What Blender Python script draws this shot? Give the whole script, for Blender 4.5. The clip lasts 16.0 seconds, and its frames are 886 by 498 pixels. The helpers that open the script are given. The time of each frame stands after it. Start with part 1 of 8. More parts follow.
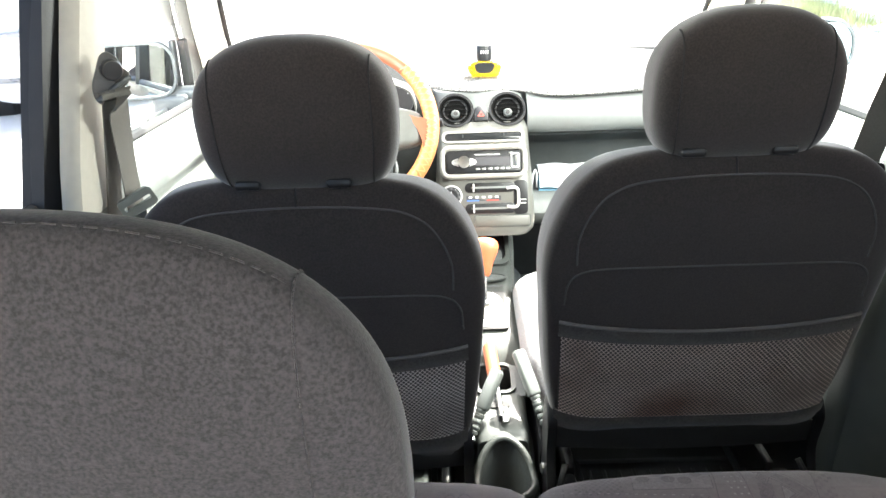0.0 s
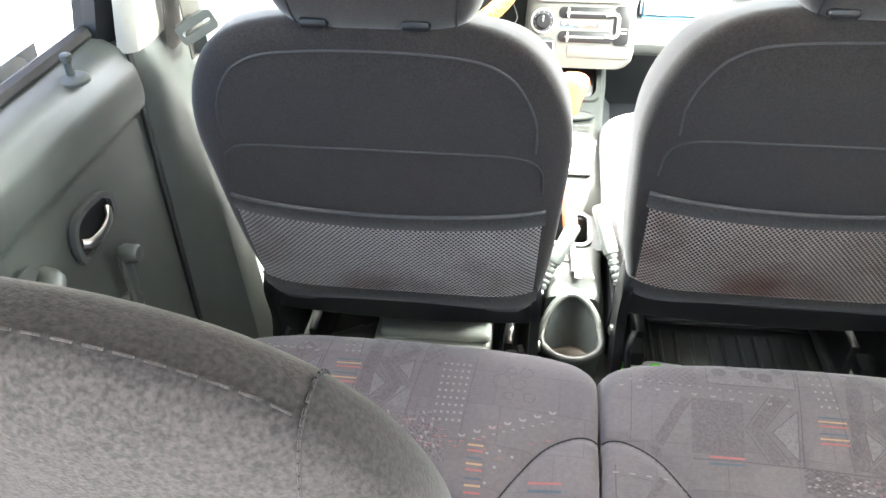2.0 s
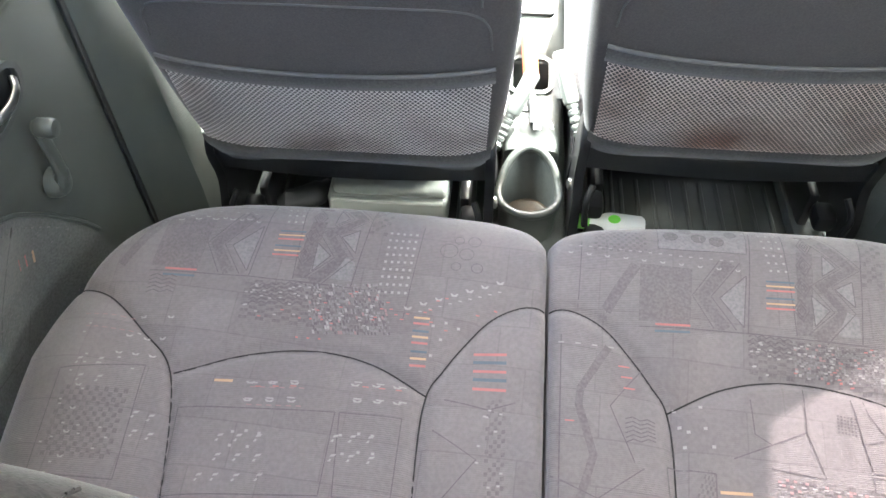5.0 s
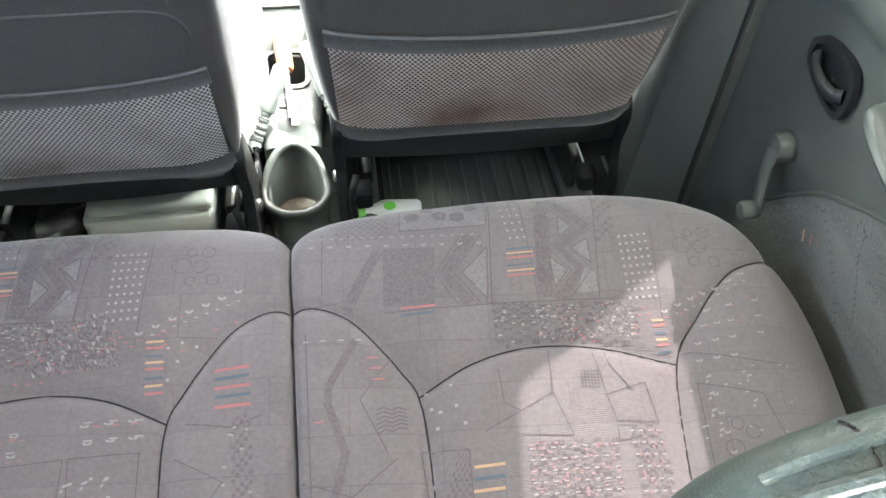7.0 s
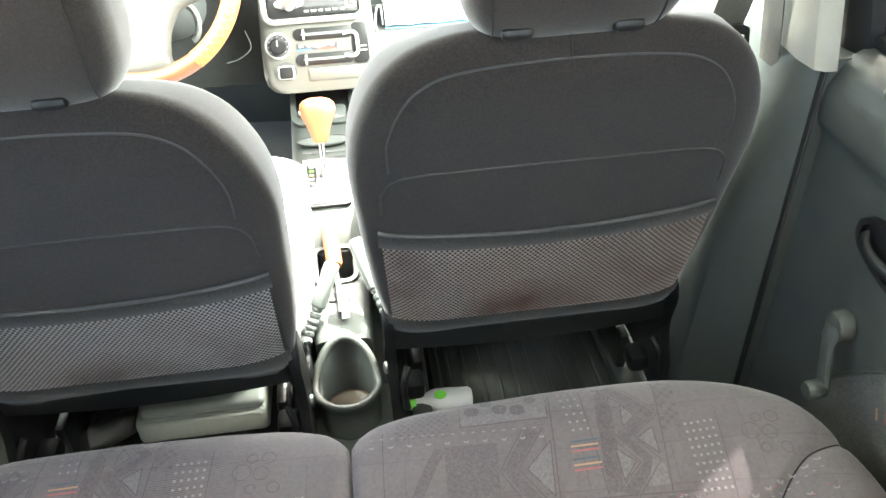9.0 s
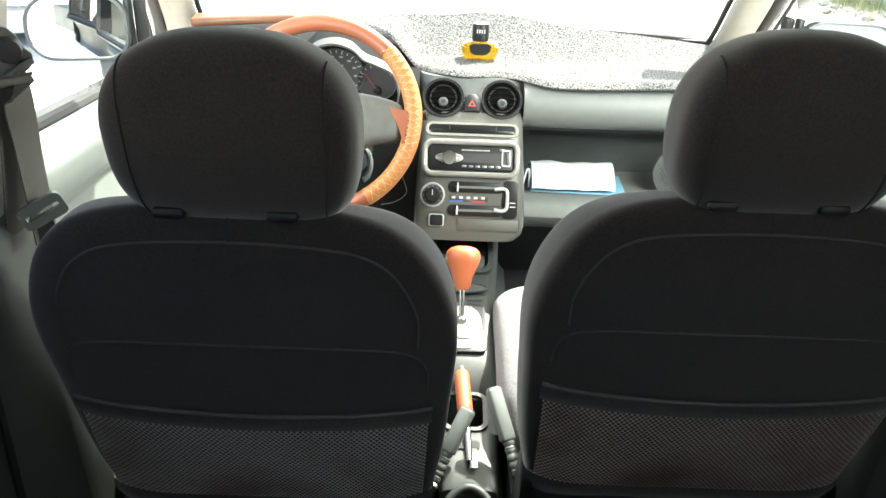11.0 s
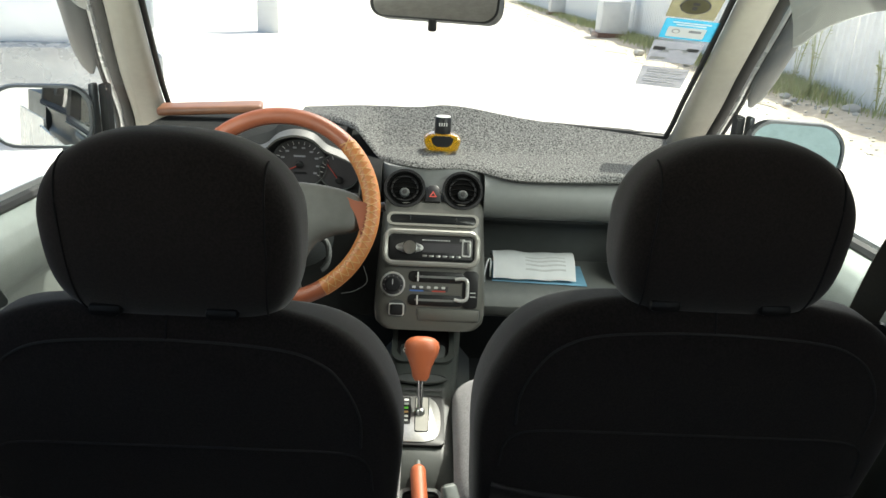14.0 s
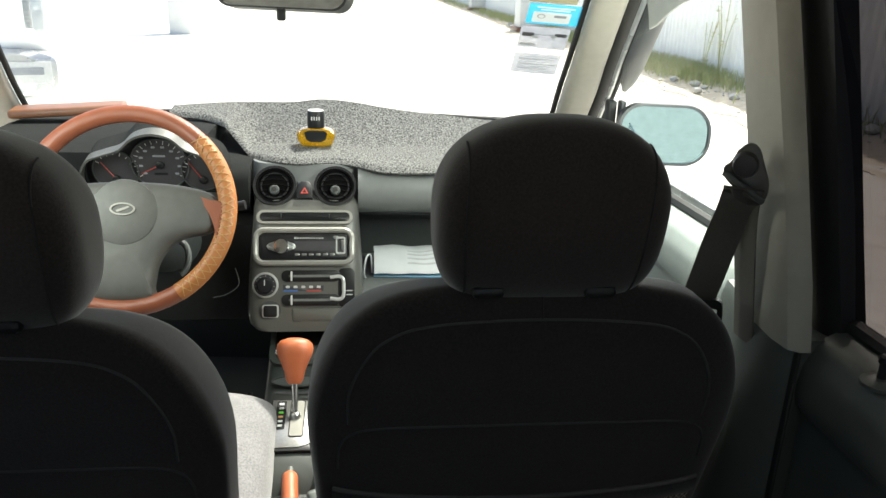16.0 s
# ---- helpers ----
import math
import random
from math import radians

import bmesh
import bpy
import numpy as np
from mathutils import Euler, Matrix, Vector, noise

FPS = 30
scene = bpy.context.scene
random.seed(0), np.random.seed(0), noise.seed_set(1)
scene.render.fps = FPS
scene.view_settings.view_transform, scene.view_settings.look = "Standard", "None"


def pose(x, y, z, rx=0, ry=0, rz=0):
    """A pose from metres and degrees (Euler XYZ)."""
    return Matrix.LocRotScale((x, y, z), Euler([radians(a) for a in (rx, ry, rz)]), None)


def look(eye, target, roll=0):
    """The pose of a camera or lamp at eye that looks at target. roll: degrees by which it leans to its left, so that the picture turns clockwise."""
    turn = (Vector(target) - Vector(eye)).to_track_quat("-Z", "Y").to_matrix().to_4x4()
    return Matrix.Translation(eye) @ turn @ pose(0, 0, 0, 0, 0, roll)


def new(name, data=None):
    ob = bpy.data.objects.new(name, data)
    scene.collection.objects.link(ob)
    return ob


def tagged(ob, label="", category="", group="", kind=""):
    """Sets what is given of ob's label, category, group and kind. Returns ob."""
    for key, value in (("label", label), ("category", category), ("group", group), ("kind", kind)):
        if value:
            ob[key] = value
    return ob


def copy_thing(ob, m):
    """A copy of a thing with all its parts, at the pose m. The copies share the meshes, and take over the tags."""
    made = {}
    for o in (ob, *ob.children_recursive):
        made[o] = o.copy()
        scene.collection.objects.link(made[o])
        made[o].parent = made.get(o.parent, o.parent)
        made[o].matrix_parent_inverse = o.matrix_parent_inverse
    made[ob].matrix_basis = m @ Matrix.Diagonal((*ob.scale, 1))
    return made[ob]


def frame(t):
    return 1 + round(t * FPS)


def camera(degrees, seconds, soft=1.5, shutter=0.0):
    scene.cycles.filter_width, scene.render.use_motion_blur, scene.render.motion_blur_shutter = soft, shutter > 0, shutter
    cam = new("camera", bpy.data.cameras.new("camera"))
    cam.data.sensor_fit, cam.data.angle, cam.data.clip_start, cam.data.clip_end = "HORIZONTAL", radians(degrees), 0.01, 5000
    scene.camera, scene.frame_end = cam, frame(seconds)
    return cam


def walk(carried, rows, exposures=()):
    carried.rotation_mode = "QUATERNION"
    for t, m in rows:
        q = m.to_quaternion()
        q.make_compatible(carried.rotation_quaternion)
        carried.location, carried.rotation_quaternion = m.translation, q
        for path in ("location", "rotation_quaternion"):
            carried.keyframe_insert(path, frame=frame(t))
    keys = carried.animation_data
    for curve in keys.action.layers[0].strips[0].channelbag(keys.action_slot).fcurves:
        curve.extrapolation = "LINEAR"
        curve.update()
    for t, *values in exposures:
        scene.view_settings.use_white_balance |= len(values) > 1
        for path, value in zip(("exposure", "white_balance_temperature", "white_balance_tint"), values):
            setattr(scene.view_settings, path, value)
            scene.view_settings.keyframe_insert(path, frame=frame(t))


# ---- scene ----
cam = camera(59.5, 16.0)
PATH = [
    (0, (-0.083, 0.083, 1.33), (-0.108, 1.937, 0.581), -2.1),
    (0.5, (-0.065, 0.117, 1.342), (-0.181, 1.915, 0.474), -2.0),
    (1, (-0.063, 0.15, 1.328), (-0.216, 1.892, 0.357), -1.4),
    (1.5, (-0.071, 0.176, 1.34), (-0.251, 1.864, 0.283), -1.3),
    (2, (-0.089, 0.207, 1.358), (-0.301, 1.796, 0.163), -1.0),
    (2.5, (-0.117, 0.217, 1.373), (-0.359, 1.75, 0.111), -1.3),
    (3, (-0.134, 0.241, 1.369), (-0.412, 1.667, -0.006), -1.2),
    (3.2, (-0.138, 0.256, 1.372), (-0.431, 1.631, -0.051), -2.2),
    (5.3, (-0.033, 0.283, 1.367), (-0.119, 1.572, -0.161), -0.3),
    (5.5, (-0.019, 0.282, 1.361), (-0.073, 1.577, -0.162), 0.2),
    (6, (0.022, 0.294, 1.351), (0.061, 1.584, -0.177), 0.7),
    (6.5, (0.063, 0.295, 1.35), (0.184, 1.576, -0.181), 1.4),
    (7, (0.102, 0.302, 1.345), (0.307, 1.57, -0.188), 2.1),
    (7.5, (0.138, 0.302, 1.345), (0.384, 1.564, -0.186), 1.6),
    (8, (0.128, 0.309, 1.355), (0.381, 1.574, -0.173), 0.9),
    (8.5, (0.101, 0.312, 1.366), (0.323, 1.727, -0.03), -1.3),
    (9, (0.07, 0.321, 1.369), (0.244, 1.9, 0.154), -2.4),
    (9.5, (0.042, 0.32, 1.369), (0.204, 1.984, 0.272), -0.9),
    (10, (-0.007, 0.308, 1.366), (0.105, 2.026, 0.347), 0.9),
    (10.2, (-0.025, 0.307, 1.364), (0.055, 2.047, 0.38), 1.3),
    (12.3, (-0.1, 0.307, 1.359), (-0.1148, 2.167, 0.622), 2.5),
    (12.5, (-0.108, 0.314, 1.359), (-0.1138, 2.178, 0.633), 2.7),
    (13, (-0.097, 0.321, 1.37), (-0.1109, 2.194, 0.669), 3.2),
    (13.5, (-0.066, 0.325, 1.374), (-0.0595, 2.207, 0.699), 3.3),
    (14, (-0.028, 0.316, 1.377), (0.033, 2.202, 0.713), 3.2),
    (14.5, (-0.001, 0.314, 1.377), (0.101, 2.199, 0.716), 3.2),
    (15, (0.032, 0.318, 1.378), (0.181, 2.199, 0.713), 2.8),
    (15.5, (0.056, 0.329, 1.384), (0.246, 2.201, 0.707), 2.6),
    (16, (0.102, 0.344, 1.363), (0.33, 2.218, 0.701), 2.2),
]
EXPOSURES = [(0, 3.74, 6550, 5), (0.5, 4.08, 6550, 5), (1.0, 4.4, 6550, 4), (1.5, 4.82, 6550, 4), (2.0, 5.06, 6550, 4), (2.5, 5.23, 6550, 4), (3.0, 5.32, 6550, 4), (5.5, 5.44, 6400, 4), (7.0, 5.2, 6450, 1), (7.5, 5.05, 6400, 1), (8.0, 5.07, 6400, 1), (8.5, 5.08, 6550, 0), (9.0, 4.88, 6700, -1), (9.5, 4.5, 6700, -1), (10.0, 4.18, 6650, -2), (11.0, 2.65, 6650, 0), (12.5, 1.25, 6650, 0), (14.0, 1.08, 6650, 0), (15.0, 1.1, 6650, 0), (16.0, 1.45, 6650, 0)]
walk(cam, [(t, look(eye, target, roll)) for t, eye, target, roll in PATH], EXPOSURES)

# ---- light ----
world = bpy.data.worlds.new("sky")
scene.world = world
world.use_nodes = True
wn = world.node_tree
sky = wn.nodes.new("ShaderNodeTexSky")
sky.sky_type = "NISHITA"
sky.sun_disc = False
sky.sun_elevation = radians(54)
sky.sun_rotation = radians(38)
sky.dust_density = 4.0
sky.air_density = 0.7
wn.links.new(sky.outputs[0], wn.nodes["Background"].inputs[0])
wn.nodes["Background"].inputs[1].default_value = 0.15
sun_data = bpy.data.lights.new("sun", "SUN")
sun_data.energy, sun_data.angle, sun_data.color = 3.2, radians(0.8), (1.0, 0.96, 0.9)
sun = new("sun", sun_data)
sun.matrix_world = look((8.3, 10.5, 18.4), (0, 0, 0))

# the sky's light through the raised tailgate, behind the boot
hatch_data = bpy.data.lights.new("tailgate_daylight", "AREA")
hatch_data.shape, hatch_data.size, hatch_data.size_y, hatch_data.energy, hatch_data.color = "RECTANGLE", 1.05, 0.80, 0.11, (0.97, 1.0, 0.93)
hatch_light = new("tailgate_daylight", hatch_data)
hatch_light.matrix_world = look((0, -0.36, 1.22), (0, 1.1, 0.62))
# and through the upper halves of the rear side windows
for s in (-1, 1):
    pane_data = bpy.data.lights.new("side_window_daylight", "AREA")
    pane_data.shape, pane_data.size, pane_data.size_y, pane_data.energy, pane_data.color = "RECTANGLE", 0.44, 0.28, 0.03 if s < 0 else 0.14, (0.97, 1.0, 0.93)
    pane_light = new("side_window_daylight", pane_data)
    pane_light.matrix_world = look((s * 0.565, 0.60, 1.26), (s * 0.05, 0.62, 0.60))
# and through the front side windows, towards the dashboard
for s in (-1, 1):
    door_data = bpy.data.lights.new("front_window_daylight", "AREA")
    door_data.shape, door_data.size, door_data.size_y, door_data.energy, door_data.color = "RECTANGLE", 0.40, 0.30, 1.8 if s < 0 else 3.2, (0.98, 1.0, 0.95)
    door_light = new("front_window_daylight", door_data)
    door_light.matrix_world = look((s * 0.60, 1.40, 1.24), (s * 0.10, 2.0, 0.72))


# ---- materials ----
def mat(name, color, rough=0.6, metal=0.0, color2=None, scale=60.0, mix=0.5, bump=0.0, bump_scale=400.0, spec=0.5, coat=0.0, sheen=0.0, stain=0.0, stain_color=(0.05, 0.045, 0.04), detail=4.0):
    """A surface with two scales of variation: a fine grain and broad wear."""
    m = bpy.data.materials.new(name)
    m.use_nodes = True
    t = m.node_tree
    b = t.nodes["Principled BSDF"]
    co = t.nodes.new("ShaderNodeTexCoord")
    c2 = color2 or tuple(c * 0.82 for c in color)
    n1 = t.nodes.new("ShaderNodeTexNoise")
    n1.inputs["Scale"].default_value, n1.inputs["Detail"].default_value = scale, detail
    t.links.new(co.outputs["Object"], n1.inputs["Vector"])
    ramp = t.nodes.new("ShaderNodeMapRange")
    ramp.inputs["From Min"].default_value, ramp.inputs["From Max"].default_value = 0.5 - 0.5 * mix, 0.5 + 0.5 * mix
    t.links.new(n1.outputs["Fac"], ramp.inputs["Value"])
    mx = t.nodes.new("ShaderNodeMix")
    mx.data_type = "RGBA"
    mx.inputs["A"].default_value, mx.inputs["B"].default_value = (*c2, 1), (*color, 1)
    t.links.new(ramp.outputs["Result"], mx.inputs["Factor"])
    out = mx.outputs["Result"]
    n2 = t.nodes.new("ShaderNodeTexNoise")
    n2.inputs["Scale"].default_value, n2.inputs["Detail"].default_value = 7.0, 6.0
    t.links.new(co.outputs["Object"], n2.inputs["Vector"])
    if stain:
        sr = t.nodes.new("ShaderNodeMapRange")
        sr.inputs["From Min"].default_value, sr.inputs["From Max"].default_value = 0.48, 0.72
        sr.inputs["To Max"].default_value = stain
        t.links.new(n2.outputs["Fac"], sr.inputs["Value"])
        m2 = t.nodes.new("ShaderNodeMix")
        m2.data_type = "RGBA"
        m2.inputs["B"].default_value = (*stain_color, 1)
        t.links.new(sr.outputs["Result"], m2.inputs["Factor"])
        t.links.new(out, m2.inputs["A"])
        out = m2.outputs["Result"]
    t.links.new(out, b.inputs["Base Color"])
    rr = t.nodes.new("ShaderNodeMapRange")
    rr.inputs["To Min"].default_value, rr.inputs["To Max"].default_value = max(rough - 0.08, 0.02), min(rough + 0.08, 1.0)
    t.links.new(n2.outputs["Fac"], rr.inputs["Value"])
    t.links.new(rr.outputs["Result"], b.inputs["Roughness"])
    b.inputs["Metallic"].default_value = metal
    b.inputs["Specular IOR Level"].default_value = spec
    b.inputs["Coat Weight"].default_value = coat
    b.inputs["Sheen Weight"].default_value = sheen
    if bump:
        n3 = t.nodes.new("ShaderNodeTexNoise")
        n3.inputs["Scale"].default_value, n3.inputs["Detail"].default_value = bump_scale, 2.0
        t.links.new(co.outputs["Object"], n3.inputs["Vector"])
        bp = t.nodes.new("ShaderNodeBump")
        bp.inputs["Strength"].default_value, bp.inputs["Distance"].default_value = bump, 0.002
        t.links.new(n3.outputs["Fac"], bp.inputs["Height"])
        t.links.new(bp.outputs["Normal"], b.inputs["Normal"])
    return m


def glass_mat(name, tint, gloss=0.04):
    m = bpy.data.materials.new(name)
    m.use_nodes = True
    t = m.node_tree
    t.nodes.remove(t.nodes["Principled BSDF"])
    tr, gl, mi = (t.nodes.new("ShaderNode" + n) for n in ("BsdfTransparent", "BsdfGlossy", "MixShader"))
    tr.inputs[0].default_value = (*tint, 1)
    gl.inputs["Roughness"].default_value = 0.02
    mi.inputs[0].default_value = gloss
    t.links.new(tr.outputs[0], mi.inputs[1])
    t.links.new(gl.outputs[0], mi.inputs[2])
    t.links.new(mi.outputs[0], t.nodes["Material Output"].inputs[0])
    return m


def woven(name, color, color2, pitch=0.0016, rough=0.9, sheen=0.3, mottled=30.0, ribs=False, fine=0.25):
    """Cloth: threads at the given pitch, in ribs or crossing, with a broad mottle."""
    m = mat(name, color, rough, color2=color2, scale=mottled, mix=0.6, sheen=sheen, spec=0.2)
    t = m.node_tree
    b = t.nodes["Principled BSDF"]
    co = t.nodes.new("ShaderNodeTexCoord")
    if ribs:
        w = t.nodes.new("ShaderNodeTexWave")
        w.bands_direction = "Y"
        w.inputs["Scale"].default_value = 0.314 / pitch
        w.inputs["Distortion"].default_value = 2.5
        w.inputs["Detail Scale"].default_value = 3.0
    else:
        w = t.nodes.new("ShaderNodeTexNoise")
        w.inputs["Scale"].default_value, w.inputs["Detail"].default_value = 0.8 / pitch, 2.0
    t.links.new(co.outputs["Object"], w.inputs["Vector"])
    s = w.outputs["Fac"]
    # a fine mottle of single threads in the colour
    f = t.nodes.new("ShaderNodeTexNoise")
    f.inputs["Scale"].default_value, f.inputs["Detail"].default_value = 0.45 / pitch, 1.0
    t.links.new(co.outputs["Object"], f.inputs["Vector"])
    fr = t.nodes.new("ShaderNodeMapRange")
    fr.inputs["From Min"].default_value, fr.inputs["From Max"].default_value = 0.3, 0.7
    fr.inputs["To Min"].default_value, fr.inputs["To Max"].default_value = 1 - fine, 1 + fine
    t.links.new(f.outputs["Fac"], fr.inputs["Value"])
    fm = t.nodes.new("ShaderNodeMix")
    fm.data_type, fm.blend_type = "RGBA", "MULTIPLY"
    fm.inputs["Factor"].default_value = 1.0
    t.links.new(b.inputs["Base Color"].links[0].from_socket, fm.inputs["A"])
    t.links.new(fr.outputs["Result"], fm.inputs["B"])
    t.links.new(fm.outputs["Result"], b.inputs["Base Color"])
    bp = t.nodes.new("ShaderNodeBump")
    bp.inputs["Strength"].default_value, bp.inputs["Distance"].default_value = 0.35, 0.0006
    t.links.new(s, bp.inputs["Height"])
    t.links.new(bp.outputs["Normal"], b.inputs["Normal"])
    return m


M_SEAT = woven("charcoal_seat_cloth", (0.0212, 0.0165, 0.0156), (0.0176, 0.0137, 0.0130), sheen=0.32, pitch=0.0012, fine=0.30)
M_SEAT_SIDE = woven("charcoal_side_cloth", (0.041, 0.0385, 0.037), (0.033, 0.031, 0.030), mottled=45)
M_HR_REAR = woven("grey_brushed_cloth", (0.0178, 0.0158, 0.0166), (0.0160, 0.0142, 0.0149), pitch=0.0007, sheen=0.10, mottled=20, fine=0.45)
M_CUSHION = woven("patterned_seat_cloth", (0.158, 0.140, 0.147), (0.145, 0.128, 0.135), mottled=9, ribs=True, pitch=0.0022, fine=0.07)
M_CUSHION_DK = woven("dark_pattern_cloth", (0.128, 0.113, 0.120), (0.119, 0.105, 0.112), mottled=20, fine=0.15)
M_CUSHION_LT = woven("pale_pattern_cloth", (0.176, 0.160, 0.170), (0.164, 0.149, 0.158), mottled=20, fine=0.15)
M_CUSHION_LINE = woven("pattern_line_cloth", (0.108, 0.094, 0.104), (0.099, 0.086, 0.095), mottled=20, fine=0.15)


def add_patchwork(m):
    """Lays a faint mosaic of woven patches, with thin darker joins, over a cloth."""
    t = m.node_tree
    b = t.nodes["Principled BSDF"]
    base = b.inputs["Base Color"].links[0].from_socket
    co = t.nodes.new("ShaderNodeTexCoord")
    mp = t.nodes.new("ShaderNodeMapping")
    mp.inputs["Rotation"].default_value = (0, 0, 0.06)
    t.links.new(co.outputs["Object"], mp.inputs["Vector"])
    for kind, scale, strength in (("brick", 9.0, 0.30), ("voronoi", 11.0, 0.38)):
        if kind == "brick":
            n = t.nodes.new("ShaderNodeTexBrick")
            n.inputs["Scale"].default_value = scale
            n.inputs["Color1"].default_value, n.inputs["Color2"].default_value = (0.86, 0.84, 0.86, 1), (1.12, 1.12, 1.12, 1)
            n.inputs["Mortar"].default_value = (0.62, 0.60, 0.62, 1)
            n.inputs["Mortar Size"].default_value = 0.008
            n.inputs["Brick Width"].default_value, n.inputs["Row Height"].default_value = 0.72, 0.46
            n.offset, n.squash = 0.37, 1.3
            out = n.outputs["Color"]
        else:
            n = t.nodes.new("ShaderNodeTexVoronoi")
            n.distance = "MANHATTAN"
            n.inputs["Scale"].default_value = scale
            r = t.nodes.new("ShaderNodeMapRange")
            r.inputs["To Min"].default_value, r.inputs["To Max"].default_value = 0.84, 1.16
            t.links.new(n.outputs["Color"], r.inputs["Value"])
            out = r.outputs["Result"]
        t.links.new(mp.outputs["Vector"], n.inputs["Vector"])
        mx = t.nodes.new("ShaderNodeMix")
        mx.data_type, mx.blend_type = "RGBA", "MULTIPLY"
        mx.inputs["Factor"].default_value = strength
        t.links.new(base, mx.inputs["A"])
        t.links.new(out, mx.inputs["B"])
        base = mx.outputs["Result"]
    t.links.new(base, b.inputs["Base Color"])


add_patchwork(M_CUSHION)
M_SQUAB = woven("grey_squab_cloth", (0.18, 0.173, 0.18), (0.14, 0.134, 0.14))
M_INSERT = woven("door_insert_cloth", (0.0863, 0.0913, 0.0863), (0.0730, 0.0772, 0.0730), mottled=40)
M_FLECK = mat("grey_fleck_thread", (0.17, 0.167, 0.163), 0.85)
M_THREAD = mat("dark_thread", (0.012, 0.011, 0.012), 0.9)
M_THREAD_W = mat("pale_thread", (0.275, 0.255, 0.262), 0.8)
M_THREAD_P = mat("pink_thread", (0.25, 0.155, 0.165), 0.8)
M_THREAD_R = mat("red_thread", (0.37, 0.130, 0.132), 0.8)
M_THREAD_B = mat("teal_thread", (0.085, 0.118, 0.150), 0.8)
M_THREAD_O = mat("ochre_thread", (0.43, 0.275, 0.175), 0.8)
M_WELT = mat("seat_welt", (0.050, 0.047, 0.048), 0.85)
M_CASE = mat("pale_case_plastic", (0.27, 0.285, 0.265), 0.4, color2=(0.21, 0.225, 0.205), scale=14, stain=0.45, stain_color=(0.16, 0.15, 0.13))
M_PIPING = mat("seat_piping", (0.085, 0.082, 0.083), 0.8)
M_NET_BROWN = mat("stained_net", (0.4524, 0.4002, 0.3741), 0.7, color2=(0.3654, 0.2958, 0.2610), scale=9, stain=0.9, stain_color=(0.15, 0.075, 0.055))
M_NET = mat("grey_net", (0.5046, 0.4785, 0.4698), 0.7, color2=(0.4350, 0.4089, 0.3959), scale=12, stain=0.75, stain_color=(0.13, 0.085, 0.07))
M_VINYL = mat("black_vinyl", (0.022, 0.022, 0.022), 0.45, bump=0.2, bump_scale=900)
M_VINYL_GREEN = mat("dark_green_vinyl", (0.0332, 0.0440, 0.0382), 0.46, color2=(0.0266, 0.0357, 0.0307), bump=0.35, bump_scale=700)
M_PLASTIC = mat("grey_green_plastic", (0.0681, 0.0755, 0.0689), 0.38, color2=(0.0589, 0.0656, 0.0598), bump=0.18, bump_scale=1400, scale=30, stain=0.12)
M_CONSOLE = mat("console_plastic", (0.0398, 0.0448, 0.0415), 0.42, color2=(0.0349, 0.0390, 0.0365), bump=0.15, bump_scale=1400, stain=0.15)
M_DASH = mat("dash_plastic", (0.150, 0.157, 0.152), 0.5, bump=0.3, bump_scale=1200, color2=(0.132, 0.138, 0.134))
M_DASH_DK = mat("dark_dash_plastic", (0.060, 0.066, 0.065), 0.5, bump=0.3, bump_scale=1200)
M_STACK = mat("silver_beige_trim", (0.27, 0.262, 0.238), 0.36, metal=0.25, color2=(0.245, 0.238, 0.215), scale=300, bump=0.08)
M_STACK_BODY = mat("grey_beige_trim", (0.112, 0.110, 0.099), 0.36, metal=0.1, color2=(0.100, 0.098, 0.088), scale=300, bump=0.08)
M_SHELF = mat("shelf_plastic", (0.066, 0.072, 0.072), 0.45, color2=(0.057, 0.062, 0.062), bump=0.3, bump_scale=1200)
# the doors' grey-green plastic, lightened so the front panels look sunlit
M_DOOR_SUNLIT = mat("sunlit_door_plastic", (0.215, 0.235, 0.220), 0.42, color2=(0.195, 0.212, 0.200), bump=0.18, bump_scale=1400, scale=30, stain=0.12)
M_BEIGE = mat("beige_pillar_trim", (0.32, 0.303, 0.258), 0.55, color2=(0.29, 0.275, 0.235), bump=0.2, bump_scale=900, stain=0.1)
M_SMOKED = mat("smoked_plastic", (0.26, 0.26, 0.245), 0.35, color2=(0.22, 0.22, 0.21), scale=40)
M_HEADLINER = mat("headliner_cloth", (0.44, 0.43, 0.40), 0.95, bump=0.3)
M_BLACK = mat("black_plastic", (0.013, 0.013, 0.014), 0.42, bump=0.1, spec=0.3)
M_SILVER = mat("silver_plastic", (0.58, 0.58, 0.56), 0.32, metal=0.35, color2=(0.52, 0.52, 0.50), scale=200)
M_GLOSS = mat("gloss_black_plastic", (0.010, 0.011, 0.012), 0.22, spec=0.3)
M_HOOD = mat("matt_black_plastic", (0.022, 0.023, 0.023), 0.95, bump=0.3, bump_scale=1200, spec=0.06)
M_ORANGE_RIM = mat("orange_rim_leather", (0.225, 0.068, 0.033), 0.42, color2=(0.180, 0.050, 0.024), bump=0.35, bump_scale=500, scale=25)
# near-black colour that paints in the shade deep inside the vents
M_VENT_SHADE = mat("vent_shade_black", (0.004, 0.004, 0.004), 0.95, spec=0.05)
M_RUBBER = mat("black_rubber", (0.014, 0.014, 0.014), 0.7, bump=0.2)
M_CHROME = mat("chrome", (0.75, 0.75, 0.74), 0.14, metal=1.0)
M_STEEL = mat("brushed_steel", (0.45, 0.45, 0.44), 0.3, metal=1.0, scale=200)
M_ORANGE = mat("orange_leather", (0.42, 0.115, 0.045), 0.42, color2=(0.37, 0.09, 0.035), bump=0.35, bump_scale=500, scale=25)
